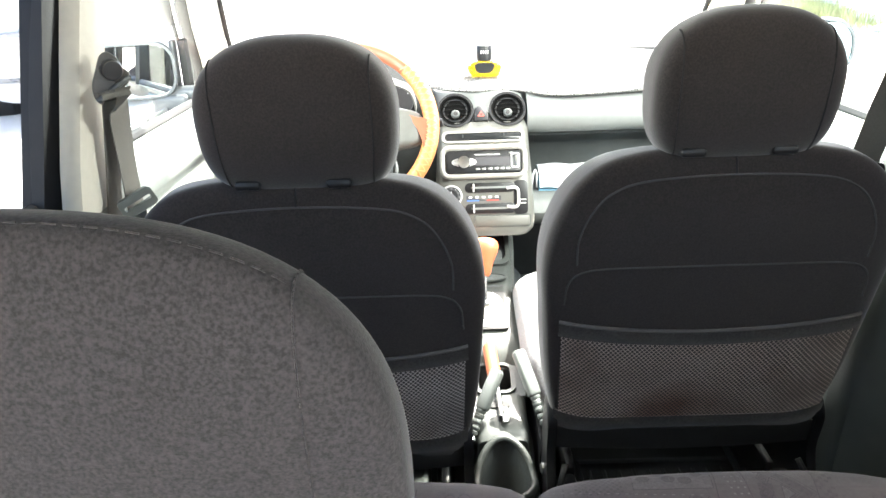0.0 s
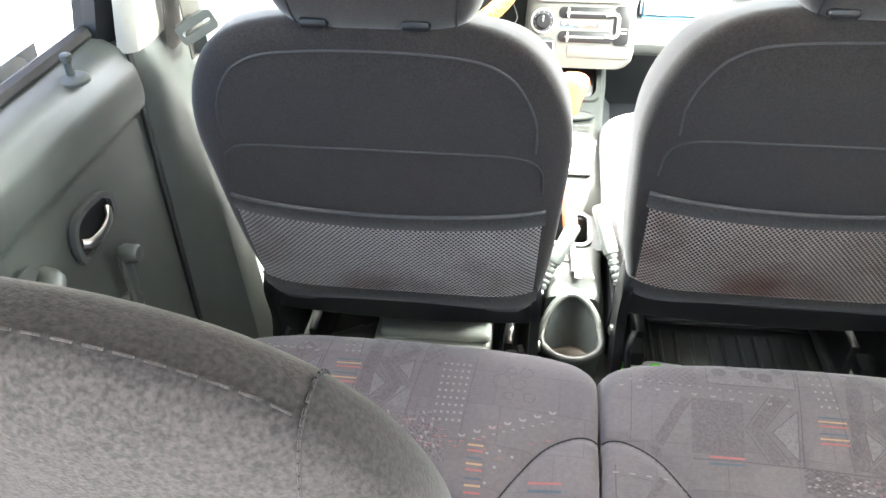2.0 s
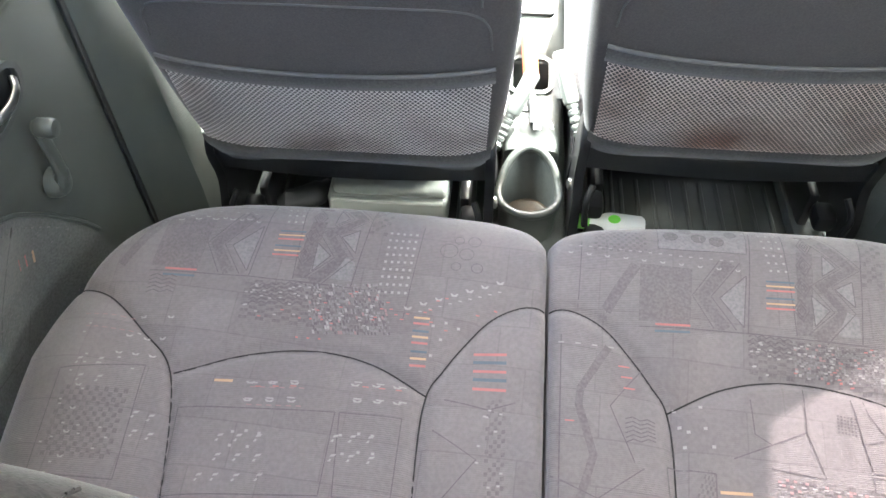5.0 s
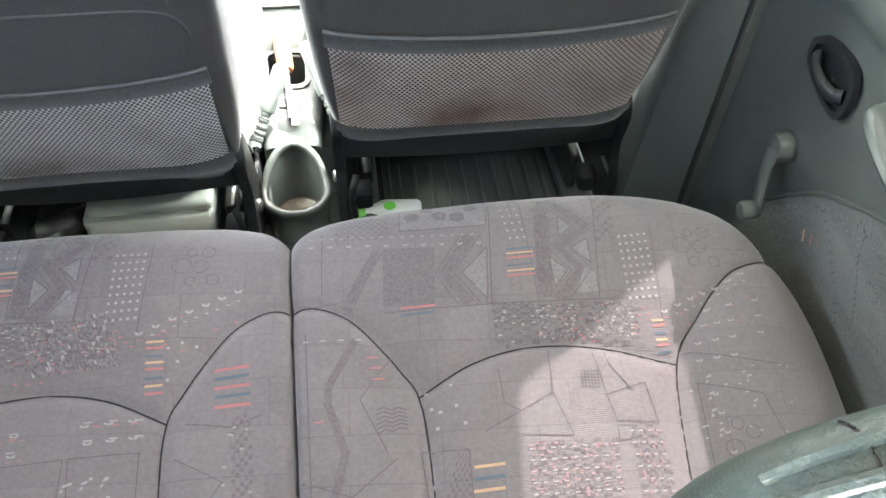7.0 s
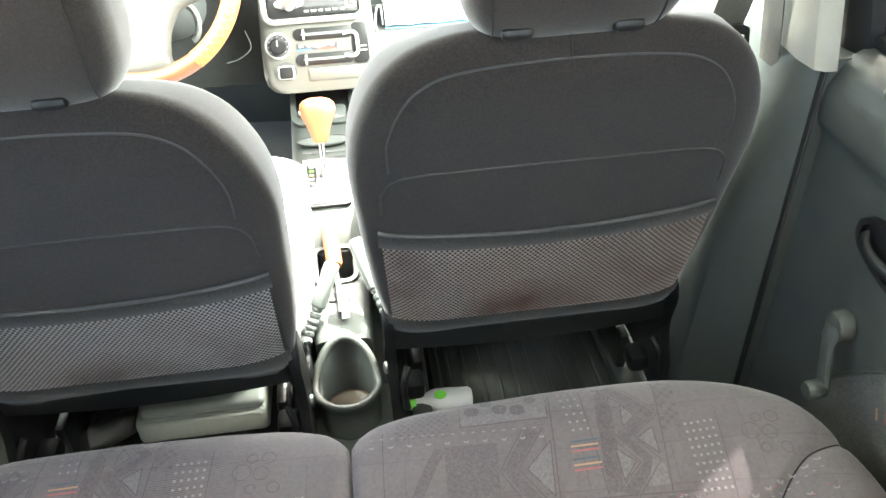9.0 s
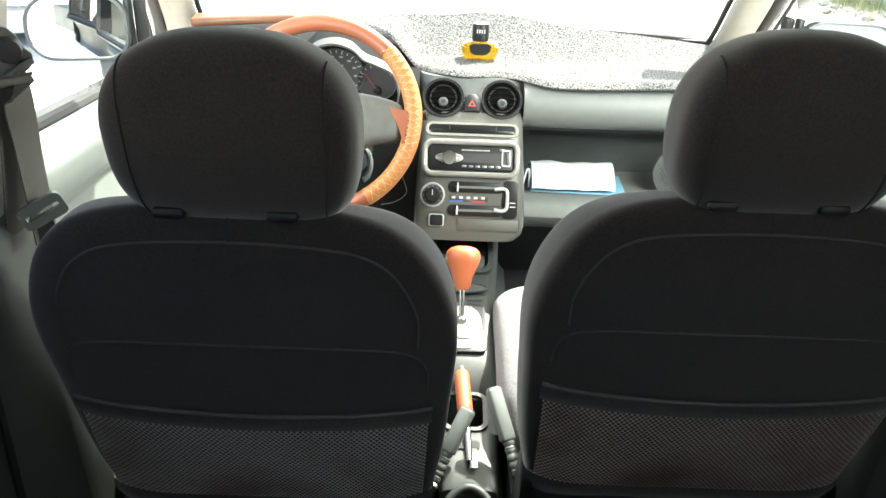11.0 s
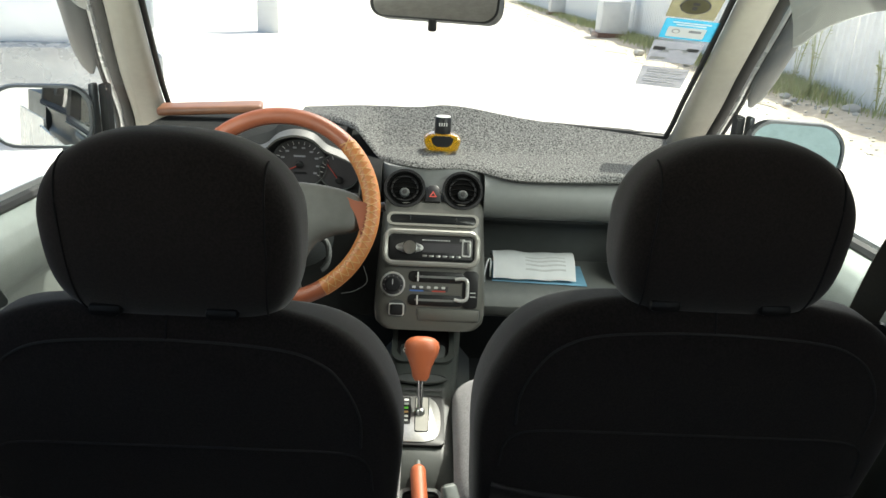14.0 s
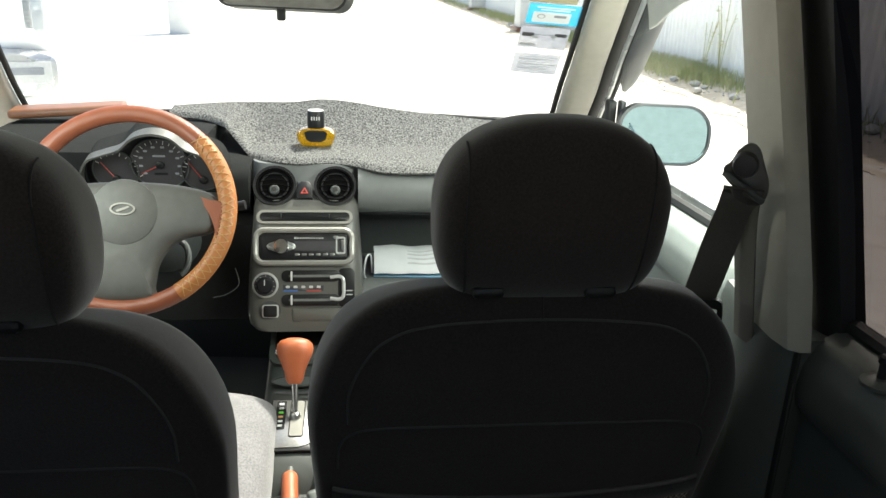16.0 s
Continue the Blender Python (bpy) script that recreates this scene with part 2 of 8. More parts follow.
M_YELLOW = mat("tan_stitched_leather", (0.37, 0.140, 0.040), 0.45, color2=(0.32, 0.112, 0.030), bump=0.35, bump_scale=500, scale=25)
M_STITCH = mat("yellow_stitching", (0.45, 0.26, 0.10), 0.7)
M_WHEEL_GREY = mat("wheel_grey_plastic", (0.088, 0.087, 0.081), 0.45, bump=0.2, bump_scale=1300)
M_FELT = mat("grey_felt", (0.215, 0.215, 0.208), 1.0, color2=(0.022, 0.022, 0.022), scale=290, mix=0.30, bump=0.8, bump_scale=500, spec=0.1, detail=2.0)
M_WOOD = mat("red_wood_veneer", (0.22, 0.10, 0.055), 0.4, color2=(0.15, 0.065, 0.036), scale=25)
M_TUNNEL = mat("grey_green_carpet", (0.1245, 0.1369, 0.1286), 1.0, color2=(0.0830, 0.0913, 0.0863), scale=350, bump=0.8, bump_scale=600)
M_CARPET = mat("dark_carpet", (0.045, 0.047, 0.045), 1.0, color2=(0.028, 0.030, 0.028), scale=350, bump=0.8, bump_scale=600)
M_MAT_RUBBER = mat("rubber_floor_mat", (0.046, 0.049, 0.047), 0.6, bump=0.2, stain=0.25, stain_color=(0.10, 0.09, 0.07))
M_BELT = mat("belt_webbing", (0.085, 0.080, 0.068), 0.7, color2=(0.062, 0.058, 0.049), scale=500, bump=0.4, bump_scale=900)
M_BELT_GREY = mat("grey_buckle_plastic", (0.1087, 0.1175, 0.1114), 0.45, color2=(0.0914, 0.1001, 0.0940), stain=0.2)
M_ANCHOR = mat("grey_brown_anchor", (0.055, 0.051, 0.045), 0.45, color2=(0.045, 0.042, 0.037))
M_DIAL = mat("dial_face", (0.045, 0.043, 0.047), 0.5)
M_MARK = mat("white_marking", (0.62, 0.62, 0.60), 0.6)
M_RED = mat("red_marking", (0.42, 0.05, 0.035), 0.6)
M_BLUE = mat("blue_marking", (0.06, 0.16, 0.50), 0.6)
M_GREEN = mat("green_plastic", (0.16, 0.60, 0.06), 0.4)
M_PAPER = mat("white_paper", (0.64, 0.655, 0.67), 0.75, color2=(0.56, 0.58, 0.60), scale=30)
M_FOLDER = mat("blue_folder", (0.22, 0.45, 0.62), 0.35)
M_CYAN = mat("cyan_sticker", (0.05, 0.42, 0.62), 0.5)
M_STICK_GREY = mat("grey_sticker", (0.36, 0.37, 0.41), 0.5, color2=(0.28, 0.29, 0.33), scale=50)
M_STICK_OLIVE = mat("olive_sticker", (0.26, 0.24, 0.13), 0.5)
for m in (M_CYAN, M_STICK_GREY, M_STICK_OLIVE):
    # thin printed film, lit through from behind
    film_tree = m.node_tree
    film_out, film_base = film_tree.nodes["Material Output"], film_tree.nodes["Principled BSDF"]
    glow, clear, mix_a, mix_b = (film_tree.nodes.new("ShaderNode" + n) for n in ("BsdfTranslucent", "BsdfTransparent", "MixShader", "MixShader"))
    film_tree.links.new(film_base.inputs["Base Color"].links[0].from_socket, glow.inputs[0])
    mix_a.inputs[0].default_value, mix_b.inputs[0].default_value = 0.55, 0.34
    film_tree.links.new(film_base.outputs[0], mix_a.inputs[1])
    film_tree.links.new(glow.outputs[0], mix_a.inputs[2])
    film_tree.links.new(mix_a.outputs[0], mix_b.inputs[1])
    film_tree.links.new(clear.outputs[0], mix_b.inputs[2])
    film_tree.links.new(mix_b.outputs[0], film_out.inputs[0])

M_INK = mat("dark_ink", (0.05, 0.05, 0.055), 0.6)
M_PRINT = mat("faint_print", (0.48, 0.49, 0.50), 0.7)
M_INK_SOFT = mat("grey_ink", (0.30, 0.31, 0.33), 0.6)
M_PERFUME = mat("amber_liquid", (0.86, 0.52, 0.020), 0.06, coat=0.8, color2=(0.72, 0.40, 0.012))
M_PERFUME.node_tree.nodes["Principled BSDF"].inputs["Transmission Weight"].default_value = 0.8
M_GLASS = glass_mat("window_glass", (0.93, 0.95, 0.94))
# one rear tint: deepened right to dim the sun, thinned left for glare
M_GLASS_TINT = glass_mat("dimmed_tint_glass", (0.072, 0.064, 0.066))
M_GLASS_BRIGHTENED = glass_mat("brightened_tint_glass", (0.42, 0.41, 0.41))
M_MIRROR = mat("mirror_silver", (0.82, 0.84, 0.85), 0.02, metal=1.0)
# base colour darkened to hold down the bright reflection of the sunlit road
M_MIRROR_BLUE = mat("dimmed_blue_mirror_silver", (0.24, 0.34, 0.37), 0.03, metal=1.0)
for m in (M_MIRROR, M_MIRROR_BLUE):
    polished = m.node_tree.nodes["Principled BSDF"].inputs["Roughness"]
    m.node_tree.links.remove(polished.links[0])
    polished.default_value = 0.012
M_CAR_GREY = mat("grey_mirror_shell", (0.06, 0.065, 0.07), 0.4)
M_WHITE_PAINT = mat("white_car_paint", (0.90, 0.90, 0.88), 0.35, coat=0.2, color2=(0.88, 0.88, 0.86))
M_SILVER_PAINT = mat("silver_car_paint", (0.50, 0.51, 0.52), 0.28, metal=0.5, coat=0.5)
M_CAR_GLASS = mat("grey_car_glass", (0.22, 0.24, 0.25), 0.08, coat=0.8)
M_ROAD = mat("pale_dirt_road", (0.70, 0.67, 0.61), 0.95, color2=(0.62, 0.59, 0.53), scale=3.0, bump=0.5, bump_scale=60, stain=0.3, stain_color=(0.36, 0.32, 0.27))
M_CONCRETE = mat("pale_concrete", (0.76, 0.75, 0.72), 0.9, color2=(0.70, 0.69, 0.66), scale=5, bump=0.4, bump_scale=90, stain=0.2, stain_color=(0.40, 0.39, 0.36))
M_DIRT = mat("dry_verge_soil", (0.64, 0.57, 0.46), 1.0, color2=(0.47, 0.40, 0.29), scale=9, bump=0.8, bump_scale=60)
M_FENCE = mat("white_sheet_metal", (0.90, 0.90, 0.88), 0.5, color2=(0.86, 0.86, 0.84), scale=4, stain=0.12, stain_color=(0.40, 0.36, 0.30))
M_GRASS = mat("dry_grass", (0.34, 0.42, 0.15), 0.9, color2=(0.55, 0.49, 0.28), scale=5)
M_STONE = mat("rubble_stone", (0.60, 0.57, 0.51), 0.95, scale=20, bump=0.5, bump_scale=80)
M_WALL = mat("plastered_wall", (0.80, 0.78, 0.74), 0.95, color2=(0.74, 0.72, 0.68), scale=3, bump=0.3, bump_scale=70, stain=0.2, stain_color=(0.46, 0.44, 0.40))
M_LAMP = mat("headlamp_lens", (0.55, 0.57, 0.58), 0.12, coat=0.8)


# ---- mesh helpers ----
def bm_of(verts, faces):
    bm = bmesh.new()
    vs = [bm.verts.new(v) for v in verts]
    for f in faces:
        try:
            bm.faces.new([vs[i] for i in f])
        except ValueError:
            pass
    return bm


def sheet(f, nu, nv, wrap=False):
    """A grid of points f(u, v), u and v from 0 to 1."""
    cols = nu if wrap else nu + 1
    verts = [f(i / nu, j / nv) for j in range(nv + 1) for i in range(cols)]
    faces = []
    for j in range(nv):
        for i in range(nu):
            a, b = j * cols + i, j * cols + (i + 1) % cols
            faces.append((a, b, b + cols, a + cols))
    return bm_of(verts, faces)


def loft(rings, caps=True):
    """Closed rings of as many points each, joined into a skin."""
    n = len(rings[0])
    verts = [p for r in rings for p in r]
    faces = []
    for j in range(len(rings) - 1):
        for i in range(n):
            a, b = j * n + i, j * n + (i + 1) % n
            faces.append((a, b, b + n, a + n))
    if caps:
        faces.append(tuple(range(n))[::-1])
        k = (len(rings) - 1) * n
        faces.append(tuple(range(k, k + n)))
    bm = bm_of(verts, faces)
    bmesh.ops.recalc_face_normals(bm, faces=bm.faces)
    return bm


def solid(bm, depth):
    """Gives a sheet a thickness."""
    bmesh.ops.recalc_face_normals(bm, faces=bm.faces)
    bmesh.ops.solidify(bm, geom=bm.faces[:], thickness=depth)
    bmesh.ops.recalc_face_normals(bm, faces=bm.faces)
    return bm


def box(sx, sy, sz, at=(0, 0, 0), r=0.003, seg=2, turn=None):
    bm = bmesh.new()
    bmesh.ops.create_cube(bm, size=1)
    bmesh.ops.scale(bm, vec=(sx, sy, sz), verts=bm.verts)
    r = min(r, 0.49 * min(sx, sy, sz))
    if r > 0:
        bmesh.ops.bevel(bm, geom=bm.edges[:], offset=r, segments=seg, profile=0.5, affect="EDGES")
    if turn is not None:
        bm.transform(turn)
    bm.transform(Matrix.Translation(at))
    return bm


def rrect(w, h, r, n=5):
    """A rounded rectangle of 2D points, counter-clockwise."""
    r = min(r, w / 2 - 1e-4, h / 2 - 1e-4)
    pts = []
    for cx, cy, a0 in ((w / 2 - r, h / 2 - r, 0), (-w / 2 + r, h / 2 - r, 90), (-w / 2 + r, -h / 2 + r, 180), (w / 2 - r, -h / 2 + r, 270)):
        for k in range(n + 1):
            a = radians(a0 + 90 * k / n)
            pts.append((cx + r * math.cos(a), cy + r * math.sin(a)))
    return pts


def ell(w, h, n=28):
    return [(w / 2 * math.cos(2 * math.pi * k / n), h / 2 * math.sin(2 * math.pi * k / n)) for k in range(n)]


def plate(poly, depth, m, edge=0.0):
    """A 2D outline in the plane of m (x, y), standing proud along its z by depth, with a softened front edge."""
    cx, cy = sum(p[0] for p in poly) / len(poly), sum(p[1] for p in poly) / len(poly)
    big = max(max(abs(p[0] - cx), abs(p[1] - cy)) for p in poly)
    k = 1 - edge / big if edge else 1
    rings = [[(x, y, 0) for x, y in poly], [(x, y, depth - edge) for x, y in poly]]
    if edge:
        k2 = 1 - 0.3 * edge / big
        rings.append([(cx + (x - cx) * k2, cy + (y - cy) * k2, depth - 0.3 * edge) for x, y in poly])
        rings.append([(cx + (x - cx) * k, cy + (y - cy) * k, depth) for x, y in poly])
    bm = loft(rings)
    bm.transform(m)
    return bm


def rim(outer, inner, depth, m):
    """A flat ring between two outlines of as many points, with thickness."""
    n = len(outer)
    v = [(x, y, 0) for x, y in outer] + [(x, y, depth) for x, y in outer] + [(x, y, depth) for x, y in inner] + [(x, y, 0) for x, y in inner]
    f = []
    for j in range(4):
        for i in range(n):
            a, b = j * n + i, j * n + (i + 1) % n
            c, d = ((j + 1) % 4) * n + (i + 1) % n, ((j + 1) % 4) * n + i
            f.append((a, b, c, d))
    bm = bm_of(v, f)
    bmesh.ops.recalc_face_normals(bm, faces=bm.faces)
    bm.transform(m)
    return bm


def tube(pts, r, n=8, closed=False, flat=1.0, up=(0, 0, 1)):
    """A rod along points; r is one radius or one for each point; flat squeezes it along up."""
    pts = [Vector(p) for p in pts]
    rs = r if isinstance(r, (list, tuple)) else [r] * len(pts)
    rings = []
    for i, p in enumerate(pts):
        if closed:
            d = pts[(i + 1) % len(pts)] - pts[i - 1]
        else:
            d = pts[min(i + 1, len(pts) - 1)] - pts[max(i - 1, 0)]
        d.normalize()
        side = d.cross(Vector(up))
        if side.length < 1e-4:
            side = d.cross(Vector((1, 0, 0)))
        side.normalize()
        top = side.cross(d)
        rings.append([p + rs[i] * (math.cos(a) * side + flat * math.sin(a) * top) for a in (2 * math.pi * k / n for k in range(n))])
    if closed:
        rings.append(rings[0])
        bm = loft(rings, caps=False)
        bmesh.ops.remove_doubles(bm, verts=bm.verts, dist=1e-6)
        return bm
    return loft(rings)


def lathe(profile, at=(0, 0, 0), n=28, m=None):
    rings = [[(max(r, 1e-5) * math.cos(2 * math.pi * k / n), max(r, 1e-5) * math.sin(2 * math.pi * k / n), z) for k in range(n)] for r, z in profile]
    bm = loft(rings)
    if m is not None:
        bm.transform(m)
    bm.transform(Matrix.Translation(at))
    return bm


def join(*bms):
    out = bmesh.new()
    for b in bms:
        me = bpy.data.meshes.new("tmp")
        b.to_mesh(me)
        b.free()
        out.from_mesh(me)
        bpy.data.meshes.remove(me)
    return out


def curve_pts(ctrl, n=8):
    """A smooth line through the points given (Catmull-Rom)."""
    c = [Vector(p) for p in ctrl]
    c = [2 * c[0] - c[1]] + c + [2 * c[-1] - c[-2]]
    out = []
    for i in range(1, len(c) - 2):
        for k in range(n):
            t = k / n
            out.append(0.5 * (2 * c[i] + (c[i + 1] - c[i - 1]) * t + (2 * c[i - 1] - 5 * c[i] + 4 * c[i + 1] - c[i + 2]) * t * t + (3 * c[i] - c[i - 1] - 3 * c[i + 1] + c[i + 2]) * t ** 3))
    out.append(c[-2])
    return out


def lerp(table, v):
    """Linear reading of a table of (key, value)."""
    if v <= table[0][0]:
        return table[0][1]
    for (a, x), (b, y) in zip(table, table[1:]):
        if v <= b:
            return x + (y - x) * (v - a) / (b - a)
    return table[-1][1]


def smooth(table, v):
    if v <= table[0][0]:
        return table[0][1]
    for i in range(len(table) - 1):
        (a, x), (b, y) = table[i], table[i + 1]
        if v <= b:
            t = (v - a) / (b - a)
            p = table[i - 1] if i else (2 * a - b, 2 * x - y)
            q = table[i + 2] if i + 2 < len(table) else (2 * b - a, 2 * y - x)
            m0 = (y - p[1]) / (b - p[0]) * (b - a)
            m1 = (q[1] - x) / (q[0] - a) * (b - a)
            return (2 * t ** 3 - 3 * t ** 2 + 1) * x + (t ** 3 - 2 * t ** 2 + t) * m0 + (-2 * t ** 3 + 3 * t ** 2) * y + (t ** 3 - t ** 2) * m1
    return table[-1][1]


def power(v, p):
    return math.copysign(abs(v) ** p, v)


def thing(name, at, label, category, group="", kind=""):
    ob = new(name)
    ob.location = at
    ob.empty_display_size = 0.05
    return tagged(ob, label, category, group, kind)


def root_of(ob):
    p = Vector()
    while ob is not None:
        p = p + ob.location
        ob = ob.parent
    return p


def part(name, bm, material, parent, label="", angle=38, kind="", flat=False):
    """Links a bmesh, given in world places, as one mesh object under a thing or a part."""
    if parent is not None:
        bm.transform(Matrix.Translation(-root_of(parent)))
    me = bpy.data.meshes.new(name)
    bm.to_mesh(me)
    bm.free()
    me.materials.append(material)
    if not flat:
        me.shade_smooth()
        me.set_sharp_from_angle(angle=radians(angle))
    ob = new(name, me)
    ob.parent = parent
    return tagged(ob, label, kind=kind)


def alone(name, bm, material, label, category, group="", kind="", angle=38):
    ob = part(name, bm, material, None, label, angle, kind)
    return tagged(ob, label, category, group, kind)


def side(m):
    """Mirrors a pose-built bmesh across the car's middle."""
    return Matrix.Diagonal((-1, 1, 1, 1)) @ m


# ---- the car's shell ----
def wall_sheet(f, nu, nv, depth, out):
    """A moulded panel: the inner face f(u, v) and a back face moved by out, closed at its rim."""
    inner = [[Vector(f(i / nu, j / nv)) for i in range(nu + 1)] for j in range(nv + 1)]
    verts, faces = [], []
    for layer in (0, 1):
        for row in inner:
            verts += [p + Vector(out) * depth * layer for p in row]
    w, h = nu + 1, nv + 1
    off = w * h
    for j in range(nv):
        for i in range(nu):
            a = j * w + i
            faces.append((a, a + 1, a + 1 + w, a + w))
            faces.append((off + a + w, off + a + 1 + w, off + a + 1, off + a))
    edge = [i for i in range(w)] + [j * w + w - 1 for j in range(1, h)] + [(h - 1) * w + i for i in range(w - 2, -1, -1)] + [j * w for j in range(h - 2, 0, -1)]
    for a, b in zip(edge, edge[1:] + edge[:1]):
        faces.append((a, b, b + off, a + off))
    bm = bm_of(verts, faces)
    bmesh.ops.recalc_face_normals(bm, faces=bm.faces)
    return bm


DOOR_X = [(0.30, 0.672), (0.50, 0.668), (0.60, 0.652), (0.66, 0.634), (0.70, 0.620), (0.74, 0.613), (0.80, 0.611), (0.894, 0.611), (0.901, 0.602), (0.915, 0.598), (0.93, 0.597), (0.955, 0.600), (0.982, 0.615), (0.995, 0.640)]

# how far the lower panel is hollowed out beside the rear cushion, and the arch of its cloth insert
INSERT_TOP = [(0.40, 0.800), (0.60, 0.806), (0.682, 0.800), (0.718, 0.787), (0.784, 0.753), (0.855, 0.703), (0.902, 0.653), (0.939, 0.603), (0.956, 0.575), (0.970, 0.545)]


def door_x(y, z):
    k = min(max((0.97 - y) / 0.14, 0.0), 1.0)
    k = k * k * (3 - 2 * k)
    x = lerp(DOOR_X, z)
    return x if z > 0.8 else 0.611 + (x - 0.611) * k


floor = alone("floor", wall_sheet(lambda u, v: (-0.66 + 1.32 * u, 0.35 + 2.1 * v, 0.285 + 0.012 * math.sin(9 * u) * math.sin(7 * v)), 24, 30, 0.03, (0, 0, -1)), M_CARPET, "dark grey carpeted car floor with worn patches", "floor", kind="structure")
load_floor = alone("load_floor", box(1.16, 0.75, 0.05, (0, -0.02, 0.56), 0.01), M_CARPET, "flat dark carpeted boot floor behind the rear seat", "floor", kind="structure")
firewall = alone("firewall", box(1.36, 0.04, 0.72, (0, 2.46, 0.62), 0.01), M_CARPET, "dark felt-lined bulkhead behind the dashboard", "wall", kind="structure")


def roof_pt(u, v):
    x = -0.54 + 1.08 * u
    y = -0.25 + 2.06 * v
    return (x, y, 1.505 - 0.05 * (2 * u - 1) ** 2 - 0.045 * (2 * v - 1) ** 2)


ceiling = alone("ceiling", wall_sheet(roof_pt, 20, 24, 0.03, (0, 0, 1)), M_HEADLINER, "pale cloth headliner under the car roof", "ceiling", kind="structure")
for s, nm in ((-1, "quarter_panel"), (1, "quarter_panel")):
    b = wall_sheet(lambda u, v: (s * (0.60 - 0.05 * max(0, v - 0.6)), -0.28 + 0.62 * u, 0.3 + 0.72 * v), 8, 10, 0.06, (s, 0, 0))
    alone(nm, b, M_PLASTIC, "grey moulded plastic panel beside the boot", "trim panel", kind="structure")
    b = loft([[(s * (0.60 - 0.07 * k + dx), y0 + 0.08 * k + dy, 0.98 + 0.50 * k) for dx, dy in ((0, -0.16), (s * 0.03, -0.15), (s * 0.03, 0.10), (0, 0.12))] for k, y0 in ((0, 0.16), (0.5, 0.15), (1, 0.14))])
    alone("rear_pillar", b, M_BEIGE, "beige plastic trim of the rear roof pillar", "pillar", kind="structure")


def make_door(s, y0, y1, name, label, skin, sill_slope=0.0, x_add=0.0):
    """A door: moulded inner panel, outer skin, sill seal, pane and upper surround."""
    d = thing(name, (s * 0.64, (y0 + y1) / 2, 0.33), label, "car door", kind="structure")

    def inner(u, v):
        z = 0.33 + 0.665 * v
        y = y0 + (y1 - y0) * u
        zz = z + sill_slope * (y - y0) * max(0.0, (z - 0.6) / 0.4)
        return (s * (door_x(y, z) + x_add), y, zz)

    part("door_panel", wall_sheet(inner, 24, 95, 0.03, (s, 0, 0)), skin, d)
    top0, top1 = 1.0, 1.0 + sill_slope * (y1 - y0)
    part("outer_skin", wall_sheet(lambda u, v: (s * (0.735 + x_add + 0.015 * math.sin(math.pi * v)), y0 + (y1 - y0) * u, 0.25 + (0.735 + sill_slope * (y1 - y0) * u) * v), 6, 10, 0.006, (-s, 0, 0)), M_SILVER_PAINT, d, "silver painted outer door skin")
    part("sill_seal", tube([(s * (0.655 + x_add), y0 + 0.005, top0), (s * (0.655 + x_add), y1 - 0.005, top1)], 0.011, 8), M_RUBBER, d, "black rubber window seal")
    return d


def pane(d, corners, material, lean):
    """A slightly bowed window pane between four corners (rear low, front low, front high, rear high)."""
    c = [Vector(p) for p in corners]

    def f(u, v):
        p = (c[0] * (1 - u) + c[1] * u) * (1 - v) + (c[3] * (1 - u) + c[2] * u) * v
        return p + Vector((lean * 0.012 * math.sin(math.pi * v), 0, 0))

    ob = part("window_pane", sheet(f, 6, 6), material, d)
    ob.visible_shadow = material is not M_GLASS
    return ob


def surround(d, pts, r, material=M_BLACK, name="window_surround"):
    return part(name, tube(pts, r, 10), material, d)


